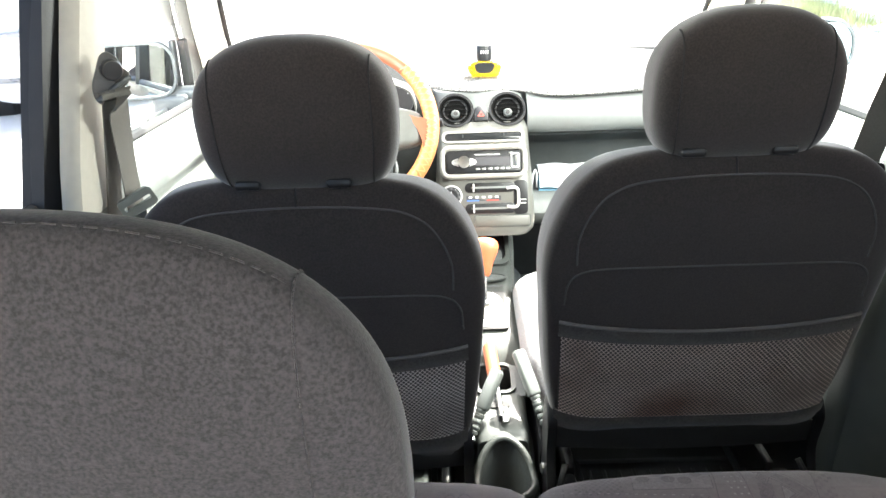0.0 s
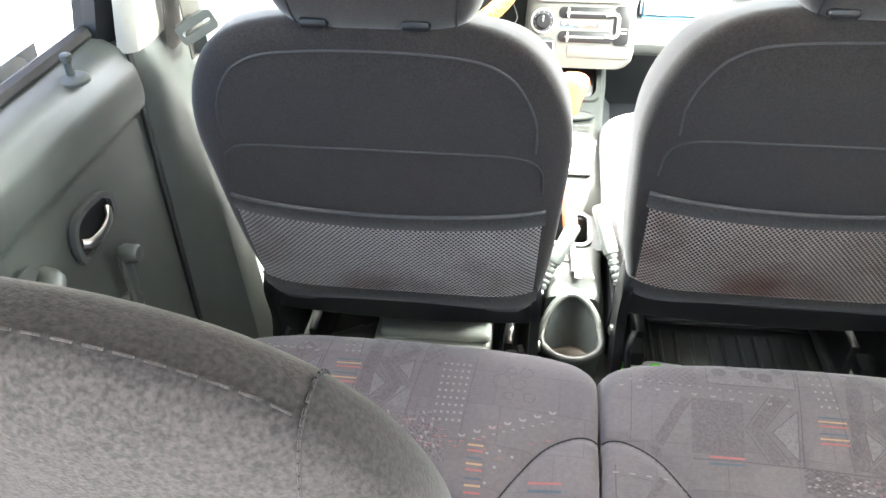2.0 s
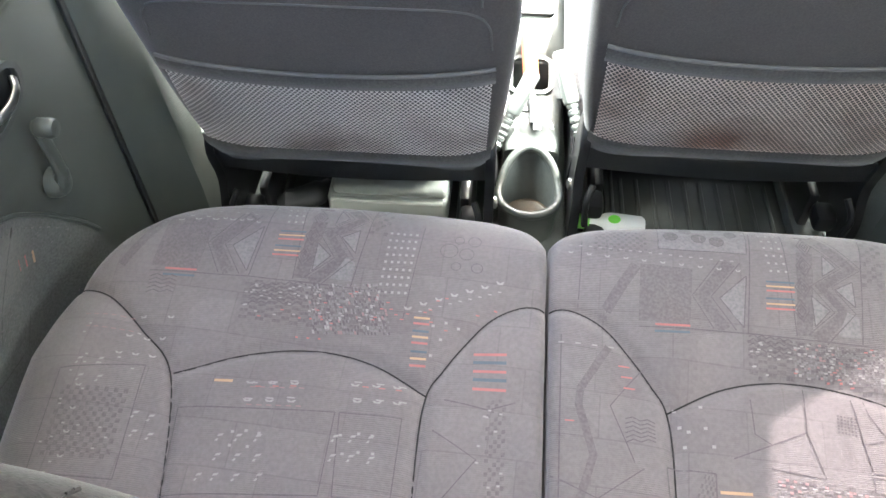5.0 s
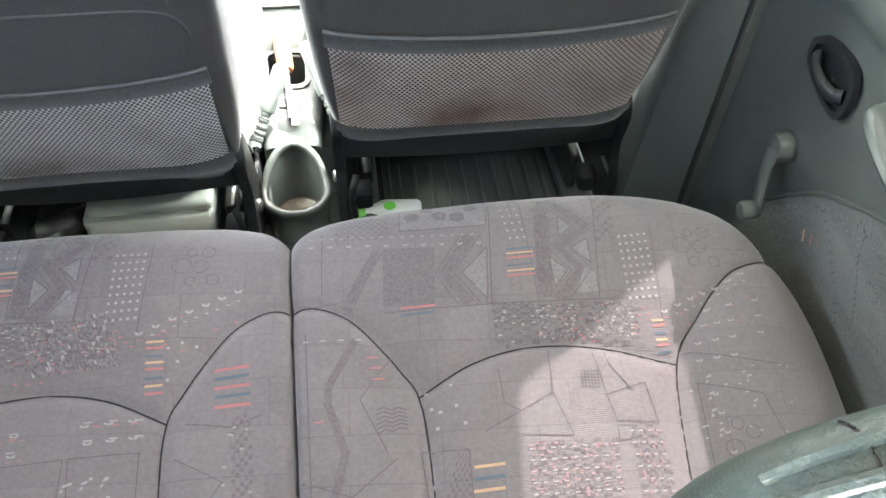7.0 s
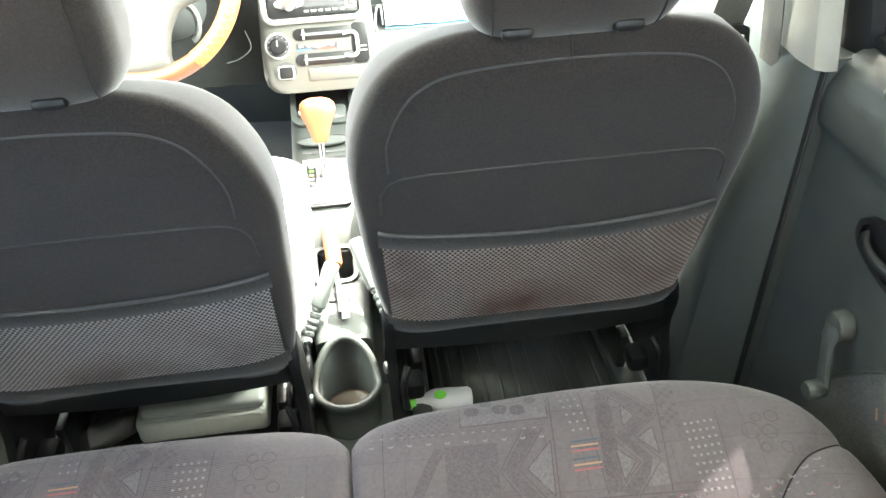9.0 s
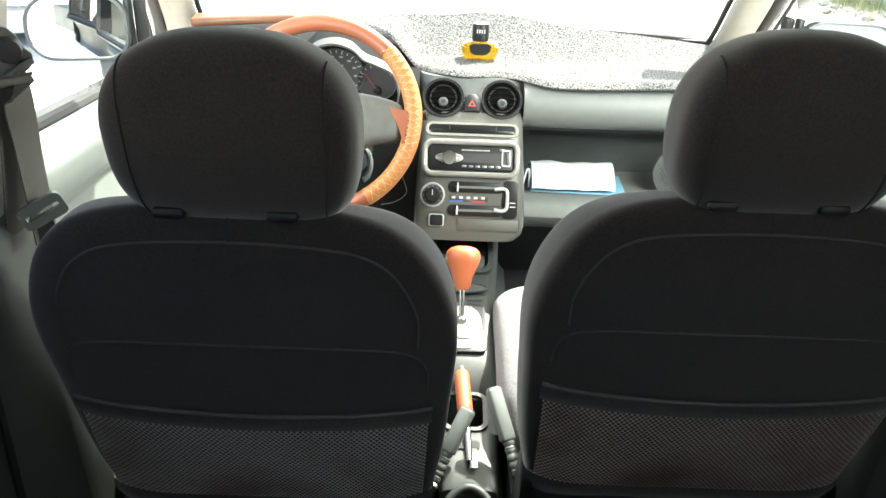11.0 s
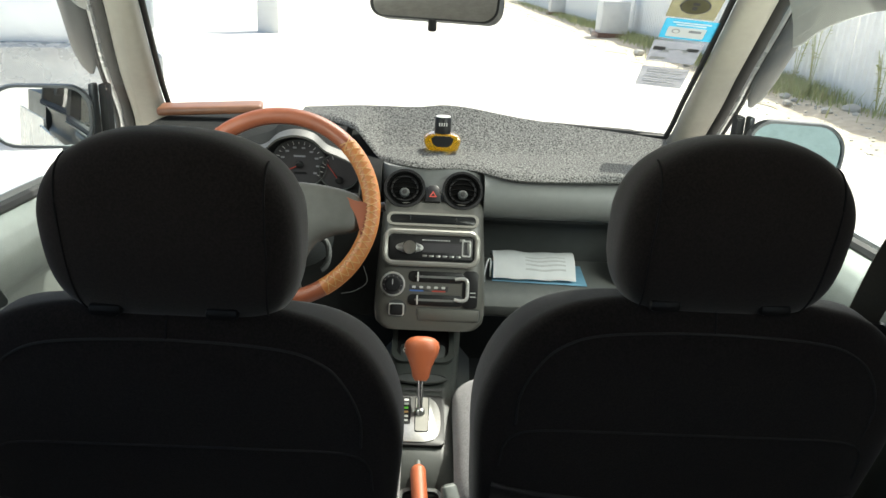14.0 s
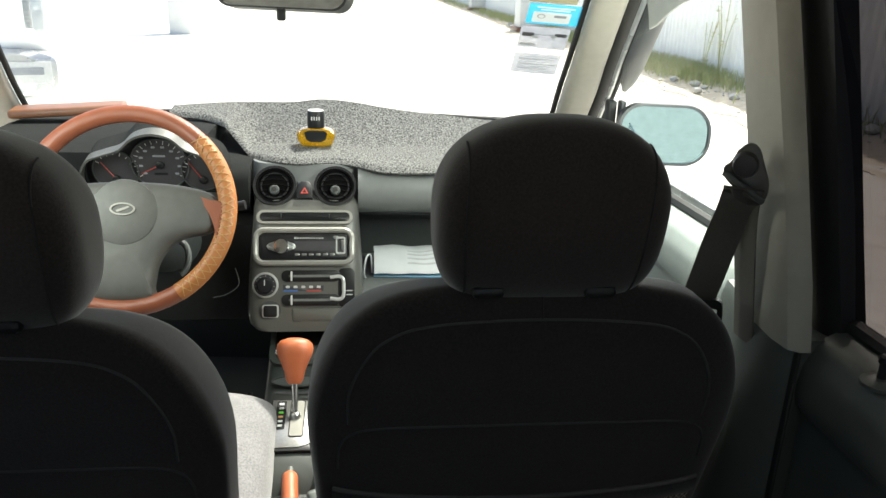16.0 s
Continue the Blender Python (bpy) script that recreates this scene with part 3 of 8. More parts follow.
def rear_door(s, name, crank_up):
    d = make_door(s, 0.36, 1.088, name, "closed grey plastic rear car door with a wind-up window", M_PLASTIC)
    # glass and its black surround
    pane(d, [(s * 0.655, 0.37, 1.0), (s * 0.655, 1.09, 1.0), (s * 0.590, 1.20, 1.42), (s * 0.575, 0.42, 1.42)], M_GLASS_TINT if s > 0 else M_GLASS_BRIGHTENED, s)
    edge = [(0.640, 1.080, 0.985), (0.630, 1.102, 1.08), (0.616, 1.134, 1.22), (0.594, 1.186, 1.44)]
    band = [Vector((s * x, y, z)) for x, y, z in edge]
    part("window_surround", wall_sheet(lambda u, v: band[round(v * 3)] + Vector((-s * 0.014 * math.sin(math.pi * u), 0.070 * u, 0)), 8, 3, 0.03, (s, 0, 0)), M_BLACK, d)
    surround(d, [(s * 0.596, 1.26, 1.43), (s * 0.592, 1.11, 1.432), (s * 0.572, 0.70, 1.44), (s * 0.575, 0.40, 1.425)], 0.022)
    surround(d, [(s * 0.640, 0.37, 0.99), (s * 0.61, 0.385, 1.2), (s * 0.575, 0.41, 1.42)], 0.022)
    # lock pin in its little dish
    part("lock_dish", lathe([(0.020, 0), (0.020, 0.004), (0.015, 0.008), (0.008, 0.009)], (s * 0.622, 0.985, 0.982), 18), M_PLASTIC, d)
    part("lock_pin", lathe([(0.0048, 0), (0.0048, 0.016), (0.0066, 0.018), (0.0066, 0.025), (0.004, 0.027)], (s * 0.622, 0.985, 0.990), 12), M_BLACK if s > 0 else M_DASH_DK, d)
    # inner release: a dark dish with a lever
    ct, st = math.cos(0.06), math.sin(0.06)
    m = Matrix(((0, 0, -s, s * 0.6080), (ct, -st, 0, 0.911), (st, ct, 0, 0.832), (0, 0, 0, 1)))
    lemon = [(0.049, 0.012), (0.032, 0.026), (-0.010, 0.033), (-0.036, 0.026), (-0.047, 0.004), (-0.045, -0.022), (-0.030, -0.031), (0.005, -0.028), (0.036, -0.019), (0.049, -0.004)]
    o = [tuple(p.xy) for p in curve_pts([(*q, 0) for q in lemon + lemon[:1]], 4)[:-1]]
    i = [(x * 0.84, y * 0.78) for x, y in o]
    bez = part("release_bezel", rim(o, i, 0.008, m), M_BLACK if s > 0 else M_DASH_DK, d, "dark release handle surround")
    part("release_dish", plate(i, 0.0012, m), M_BLACK, bez)
    lev = [(m @ Vector(p)) for p in ((0.036, 0.000, 0.004), (0.022, -0.006, 0.011), (0.0, -0.009, 0.013), (-0.022, -0.008, 0.011), (-0.032, -0.004, 0.004))]
    part("release_lever", tube(curve_pts(lev, 5), 0.0085 if s > 0 else 0.0062, 12, flat=0.62, up=(1, 0, 0)), M_BLACK if s > 0 else M_STEEL, bez)
    # wind-up crank
    cy, cz = (0.930, 0.686) if crank_up else (0.934, 0.706)
    end = (0.924, 0.782) if crank_up else (0.906, 0.626)
    part("crank_boss", lathe([(0.020, 0), (0.020, 0.010), (0.016, 0.018), (0.006, 0.021)], n=20, m=Matrix(((0, 0, -s, s * 0.612), (1, 0, 0, cy), (0, 1, 0, cz), (0, 0, 0, 1)))), M_PLASTIC, d)
    arm = curve_pts([(s * 0.596, cy, cz), (s * 0.590, (2 * cy + end[0]) / 3, (2 * cz + end[1]) / 3), (s * 0.588, end[0], end[1])], 5)
    part("crank_arm", tube(arm, [0.013] * 4 + [0.010] * (len(arm) - 4), 10, flat=0.65, up=(1, 0, 0)), M_PLASTIC, d)
    part("crank_knob", lathe([(0.008, 0), (0.012, 0.006), (0.0125, 0.022), (0.010, 0.027), (0.003, 0.028)], n=18, m=Matrix(((0, 0, -s, s * 0.592), (1, 0, 0, end[0]), (0, 1, 0, end[1]), (0, 0, 0, 1)))), M_PLASTIC, d)
    # pull bar over a flat plate, darkened as the shade of a hollow
    up = 0.0 if crank_up else 0.020
    pts = curve_pts([(s * 0.606, 0.800, 0.842), (s * 0.584, 0.788, 0.844), (s * 0.572, 0.745, 0.840), (s * 0.570, 0.685, 0.830), (s * 0.578, 0.640, 0.816), (s * 0.606, 0.620, 0.804)], 6)
    pts = [p + Vector((0, 0.012 if up else 0, up)) for p in pts]
    part("pull_bar", tube(pts, 0.0135, 12, flat=0.72), M_PLASTIC, d)
    mm = Matrix(((0, 0, -s, s * 0.603), (0.986, 0.166, 0, 0.720), (0.166, -0.986, 0, 0.842 + up), (0, 0, 0, 1)))
    part("pull_recess_shade", plate(rrect(0.150, 0.036, 0.016), 0.0025, mm), M_DASH_DK, d)
    # moulded cloth insert low on the panel, its top edge arching up from the cushion
    def on_panel(y, z, off=0.0):
        return Vector((s * (door_x(y, z) - off), y, z))

    def insert_top(y):
        return lerp(INSERT_TOP, y)

    def skin_pt(u, v):
        y = 0.40 + 0.565 * u
        lo = 0.36
        return on_panel(y, lo + (insert_top(y) - lo) * v, 0.004 * min(1.0, 12 * (1 - v), 12 * u + 0.2, 12 * (1 - u)))

    ins = part("cloth_insert", wall_sheet(skin_pt, 40, 40, 0.006, (s, 0, 0)), M_INSERT, d, "patterned grey cloth insert")

    def on_cloth(y, z, turn=0.0):
        p = on_panel(y, z, 0.0041)
        up_v = (on_panel(y, z + 0.01, 0.0041) - p).normalized()
        along = (on_panel(y - 0.01, z, 0.0041) - p).normalized()
        out = along.cross(up_v) if s < 0 else up_v.cross(along)
        along = up_v.cross(out)
        return Matrix(((along.x, up_v.x, out.x, p.x), (along.y, up_v.y, out.y, p.y), (along.z, up_v.z, out.z, p.z), (0, 0, 0, 1))) @ Matrix.Rotation(turn, 4, "Z")

    rng = random.Random(5)
    bits, dark = [], []

    def put(store, y, z, w, h, turn=0.0):
        if 0.42 < y < 0.94 and 0.42 < z < insert_top(y) - 0.012:
            store.append(plate(rrect(w, h, min(w, h) * 0.3, 1), 0.0008, on_cloth(y, z, turn)))

    # dotted rows that follow the arch, blocks of small hooks, and long dashes
    for k in range(30):
        y = 0.60 + 0.011 * k
        put(bits, y, insert_top(y) - 0.022, 0.0060, 0.0016, 0.6)
        put(bits, y, insert_top(y) - 0.036, 0.0044, 0.0016, -0.5)
    for row in range(7):
        for k in range(7):
            put(bits, 0.86 - 0.012 * k - 0.003 * row, 0.655 - 0.015 * row, 0.0060, 0.0020, 0.5 if (row + k) % 2 else -0.5)
            put(bits, 0.60 - 0.022 * k, 0.76 - 0.026 * row, 0.0075, 0.0018, rng.uniform(-0.2, 0.2))
    for k in range(60):
        put(bits, rng.uniform(0.5, 0.9), rng.uniform(0.45, 0.75), 0.0055, 0.0018, rng.uniform(-0.8, 0.8))
    # darker outlines of the patchwork
    for cy_, cz_, r in ((0.70, 0.735, 0.020), (0.66, 0.705, 0.015), (0.72, 0.690, 0.012), (0.63, 0.745, 0.013)):
        for k in range(14):
            a = k * math.tau / 14
            put(dark, cy_ - r * math.cos(a), cz_ + r * math.sin(a), r * 0.46, 0.0016, a + math.pi / 2)
    for ya, za, yb, zb in ((0.84, 0.70, 0.76, 0.56), (0.76, 0.74, 0.74, 0.60), (0.74, 0.60, 0.60, 0.66), (0.60, 0.78, 0.58, 0.56), (0.88, 0.62, 0.80, 0.50), (0.80, 0.50, 0.64, 0.54)):
        n = 12
        for k in range(n):
            t = (k + 0.5) / n
            put(dark, ya + (yb - ya) * t, za + (zb - za) * t, math.hypot(yb - ya, zb - za) / n, 0.0018, math.atan2(zb - za, ya - yb))
    part("fleck_weave", join(*bits), M_FLECK, ins, kind="stuff")
    part("patch_outline", join(*dark), M_PIPING, ins, kind="stuff")
    for k in range(3):
        part("red_bar", plate(rrect(0.004, 0.024, 0.001, 1), 0.0012, on_cloth(0.865 - 0.012 * k, 0.615 + 0.006 * k)), M_THREAD_R if k else M_THREAD_O, ins)
    part("insert_piping", tube([on_panel(y, insert_top(y) + 0.002, 0.001) for y in [0.40 + 0.565 * k / 40 for k in range(41)]], 0.0035, 8), M_PLASTIC, ins)
    return d


rear_door(-1, "door_1", True)
door_2 = rear_door(1, "door_2", False)
door_2.location += Vector((0.018, 0.012, 0))


def front_door(s, name):
    d = make_door(s, 1.30, 2.16, name, "closed grey plastic front car door with a raised window", M_DOOR_SUNLIT, -0.03, 0.035)
    pane(d, [(s * 0.690, 1.20, 1.0), (s * 0.690, 2.16, 0.972), (s * 0.600, 1.80, 1.44), (s * 0.585, 1.20, 1.44)], M_GLASS, s)
    surround(d, [(s * 0.575, 1.18, 1.445), (s * 0.57, 1.45, 1.45), (s * 0.585, 1.80, 1.435)], 0.022)
    top_edge = [(1.80, 1.285), (1.765, 1.295), (1.72, 1.316), (1.66, 1.336), (1.57, 1.356), (1.49, 1.366), (1.35, 1.374), (1.20, 1.378)]

    def strip(u, v):
        q = curve_pts([(0, y, z) for y, z in top_edge], 4)
        p = q[round(u * (len(q) - 1))]
        hi = 1.445 - 0.22 * max(0.0, p.y - 1.55) ** 1.2
        return (s * (0.652 - 0.050 * v + 0.008 * math.sin(math.pi * v)), p.y - 0.02 * v, p.z + (max(hi, p.z + 0.03) - p.z) * v)

    part("weather_strip", wall_sheet(strip, 28, 6, 0.004, (s, 0, 0)), M_SMOKED, d, "grey smoked plastic strip along the window top")
    part("armrest", box(0.05, 0.36, 0.05, (s * 0.628, 1.62, 0.72), 0.018, 3), M_DOOR_SUNLIT, d)
    part("sill_ledge", tube([(s * 0.665, 1.30, 0.955), (s * 0.665, 1.75, 0.935), (s * 0.668, 2.14, 0.925)], 0.016, 8), M_DOOR_SUNLIT, d)
    return d


front_door(-1, "door_3")
front_door(1, "door_4")

# middle pillars: beige above, grey below
for s, nm in ((-1, "left"), (1, "right")):
    up = thing("middle_pillar", (s * 0.59, 1.10, 0.97), "beige upper and grey lower trim of the middle roof pillar", "pillar", kind="structure")

    def ring(z, k):
        x = 0.598 - 0.035 * k
        pts = ((0.020, 1.055), (0.006, 1.056), (-0.004, 1.064), (-0.008, 1.095), (-0.004, 1.135), (0.012, 1.165), (0.052, 1.180))
        return [(s * (x + dx), y + (0.115 * k + 0.02 + 0.03 * max(0.0, k - 0.7) if y > 1.1 else 0.130 * k) + 0.030, z) for dx, y in pts]

    part("upper_trim", loft([ring(0.975, 0), ring(1.05, 0.12), ring(1.2, 0.45), ring(1.35, 0.8), ring(1.45, 1.05)]), M_BEIGE, up)

    def low(z, w):
        pts = ((0.06, 1.093), (0.004, 1.096), (-0.008, 1.110), (-0.014 - w, 1.16), (-0.010 - w, 1.235), (0.006, 1.285), (0.06, 1.30))
        return [(s * (0.600 + dx), y, z) for dx, y in pts]

    part("lower_trim", loft([low(0.30, 0.04), low(0.45, 0.040), (low(0.7, 0.024)), low(0.90, 0.0), low(0.965, -0.004), [(s * (abs(p[0]) + 0.006), p[1], 0.985) for p in low(0.98, -0.01)]]), M_PLASTIC, up)
    part("door_gap", box(0.004, 0.010, 0.66, (s * 0.606, 1.0905, 0.645), 0.001, 1), M_RUBBER, up, "black rubber door seal")

# sills under the doors
for s in (-1, 1):
    sill = loft([[(s * x, y, z) for x, z in ((0.60, 0.27), (0.61, 0.335), (0.63, 0.352), (0.70, 0.352), (0.725, 0.32), (0.725, 0.20), (0.60, 0.20))] for y in (0.30, 1.0, 1.7, 2.44)])
    alone("door_sill", sill, M_PLASTIC, "grey plastic sill trim below the doors", "sill", kind="structure")

# windscreen pillars, windscreen, outer sealing
CX = -0.018
PILLAR = {-1: ([(-0.20, 0.640), (-0.08, 0.682), (0.0, 0.694), (0.16, 0.684), (0.34, 0.664), (0.65, 0.627), (1.0, 0.585)], [(-0.20, 0.830), (0.0, 0.786), (0.34, 0.742), (0.65, 0.693), (1.0, 0.642)]),
          1: ([(-0.20, 0.570), (-0.08, 0.606), (0.0, 0.621), (0.25, 0.607), (0.46, 0.596), (0.80, 0.575), (1.0, 0.563)], [(-0.20, 0.735), (0.0, 0.706), (0.30, 0.686), (0.46, 0.671), (0.80, 0.646), (1.0, 0.630)])}


def pillar_pt(s, k, w, lift=0.0, out=0.0):
    """A place on a windscreen pillar: k up its length, w from its inner (0) to its outer edge (1), lift out of the glass."""
    inn, outer = smooth(PILLAR[s][0], k), smooth(PILLAR[s][1], k)
    return Vector((s * (inn + (outer - inn) * w + out), 2.36 - 0.56 * k - 0.63 * lift, 1.0 + 0.455 * k - 0.777 * lift))


for s in (-1, 1):
    ks = [-0.20 + 1.2 * q / 24 for q in range(25)]
    rings = [[pillar_pt(s, k, 0.5 + 0.5 * power(math.cos(a), 0.7), 0.012 + 0.024 * power(math.sin(a), 0.7)) for a in (2 * math.pi * q / 24 for q in range(24))] for k in ks]
    ob = alone("windscreen_pillar", loft(rings), M_BEIGE, "beige plastic trim of the windscreen pillar", "pillar", kind="structure")
    part("glass_seal", tube([pillar_pt(s, k, 0, -0.006, -0.004) for k in ks[4:]], 0.007, 8), M_RUBBER, ob, "black windscreen edge")
    part("door_seal", tube([pillar_pt(s, k, 1, 0.016, 0.011) for k in ks[2:]], 0.016, 10), M_RUBBER, ob, "black rubber door seal")
    part("body_edge", tube([pillar_pt(s, k, 1, 0.012, 0.034) for k in ks[2:]], 0.008, 8), M_SILVER_PAINT, ob, "painted body edge")
    part("outer_seal", tube([pillar_pt(s, k, 1, 0.014, 0.045) for k in ks[2:]], 0.007, 8), M_RUBBER, ob, "black outer door seal")
    shade = [pillar_pt(s, k, 1, 0.022, 0.066) for k in ks[10:]]
    part("weather_shield", tube(shade, [0.006, 0.017, 0.022] + [0.025] * (len(shade) - 3), 10, flat=0.5), M_CAR_GREY, ob, "dark smoked plastic weather shield")
    # the mirror's little corner post in two dark strips
    part("corner_post", box(0.020, 0.035, 0.15, (CX + s * (0.720 if s < 0 else 0.700), 2.06, 1.04), 0.006), M_RUBBER, ob)
    part("post_edge", box(0.012, 0.030, 0.15, (CX + s * (0.742 if s < 0 else 0.722), 2.05, 1.04), 0.004), M_CAR_GREY, ob)


def ws_pt(u, v):
    k = v
    half = 0.71 + (0.582 - 0.71) * k
    bow = 0.05 * (1 - (2 * u - 1) ** 2)
    return (CX + (2 * u - 1) * half, 2.375 + (1.80 - 2.375) * k + bow * (1 - 0.4 * k), 1.0 + 0.455 * k + 0.35 * bow)


windscreen = tagged(part("windscreen", sheet(ws_pt, 16, 10), M_GLASS, None), "clear bowed windscreen with four stickers in a corner", "windscreen", kind="structure")
windscreen.visible_shadow = False
part("cowl_seal", tube([Vector(ws_pt(k / 16, 0.0)) + Vector((0, 0.0, -0.004)) for k in range(17)], 0.008, 8), M_RUBBER, windscreen)
for s in (-1, 1):
    ring = [[(s * x, y, z - 0.03 * max(0.0, (y - 1.0)) ** 2) for x, z in ((0.555, 1.475), (0.600, 1.462), (0.625, 1.455), (0.640, 1.47), (0.600, 1.505), (0.54, 1.53))] for y in (-0.28, 0.3, 0.9, 1.4, 1.84)]
    alone("roof_edge", loft(ring), M_SILVER_PAINT, "silver painted edge of the car roof", "car roof", kind="structure")
header_rail = alone("header_rail", tube([(x, 1.81 + 0.03 * (1 - (x / 0.54) ** 2), 1.465) for x in np.linspace(-0.54, 0.54, 9)], 0.032, 10), M_HEADLINER, "pale cloth-covered rail above the windscreen", "trim", kind="structure")
for s in (-1, 1):
    alone("roof_rail", tube([(s * 0.570, -0.2, 1.44), (s * 0.562, 0.4, 1.465), (s * 0.556, 1.1, 1.47), (s * 0.552, 1.82, 1.46)], 0.042, 10), M_HEADLINER, "pale headliner edge above the doors", "trim", kind="structure")

# ---- front seats ----
SEAT_W = [(0.50, 0.226), (0.57, 0.235), (0.63, 0.245), (0.70, 0.252), (0.78, 0.257), (0.86, 0.261), (0.91, 0.256), (0.95, 0.244), (0.985, 0.226), (1.01, 0.203), (1.028, 0.172), (1.038, 0.130), (1.043, 0.07)]
SEAT_D = [(0.50, 0.050), (0.60, 0.056), (0.85, 0.058), (0.95, 0.054), (1.0, 0.044), (1.025, 0.032), (1.038, 0.018), (1.043, 0.008)]
NPOW = 6.5


def seat_yc(z):
    return 1.178 - 0.25 * (z - 0.77)


def back_y(x, z, lift=0.0):
    """The rear face of a front seat's back, in the seat's own x."""
    w, d = smooth(SEAT_W, z), smooth(SEAT_D, z)
    k = min(abs(x / w), 0.995)
    return seat_yc(z) - d * (1 - k ** NPOW) ** (1 / NPOW) - lift


def seat_ring(z, n=64):
    w, d = smooth(SEAT_W, z), smooth(SEAT_D, z)
    return [(w * power(math.cos(2 * math.pi * k / n), 2 / NPOW), seat_yc(z) + d * power(math.sin(2 * math.pi * k / n), 2 / NPOW), z) for k in range(n)]


def on_back(ctrl, lift=0.0008, n=10):
    return [(p.x, back_y(p.x, p.y, lift), p.y) for p in curve_pts([(x, z, 0) for x, z in ctrl], n)]


def pad_pt(x, a, hw, hh, hd, taper=0.0):
    """A point of an upholstered pad: x across, a round its section from the top by way of the rear."""
    k = min(abs(x / hw), 1.0)
    dome = 2.45 if hd > 0.04 else 2.85
    top = hh * (1 - k ** dome) ** (1 / dome)
    bot = hh * (1 - k ** 4.5) ** (1 / 4.5)
    d = hd * (1 - k ** 5) ** (1 / 5)
    pz = power(math.cos(a), 2 / 3.0)
    y = -d * power(math.sin(a), 2 / 3.0)
    z = pz * (top if pz > 0 else bot)
    return Vector((x * (1 - (taper * (z / hh) ** 2 if z < 0 else 0)), y, z))


def pad_skin(at, lean, hw, hh, hd, taper=0.0):
    def f(u, v):
        p = pad_pt(hw * math.sin(math.pi * (v - 0.5)), 2 * math.pi * u, hw, hh, hd, taper)
        return (at[0] + p.x, at[1] + p.y + lean * p.z, at[2] + p.z)
    return closed_sheet(f, 64, 56)


def pad_line(x, a0, a1, at, lean, hw, hh, hd, taper=0.0, n=30, lift=0.0006):
    out = []
    for k in range(n + 1):
        a = a0 + (a1 - a0) * k / n
        p = pad_pt(x, a, hw, hh, hd, taper)
        out.append((at[0] + p.x, at[1] + p.y + lean * p.z - lift * math.sin(a), at[2] + p.z + lift * math.cos(a)))
    return out


def stitches(pts, r, skip=2):
    """A row of short threads along a line."""
    ps = curve_pts(pts, 3)
    return join(*[tube(ps[k:k + skip + 1], r, 5) for k in range(0, len(ps) - skip, skip + 1)])


def closed_sheet(f, nu, nv):
    """A skin closed at both poles."""
    bm = sheet(f, nu, nv, wrap=True)
    bmesh.ops.remove_doubles(bm, verts=bm.verts, dist=1e-5)
    bmesh.ops.recalc_face_normals(bm, faces=bm.faces)
    return bm


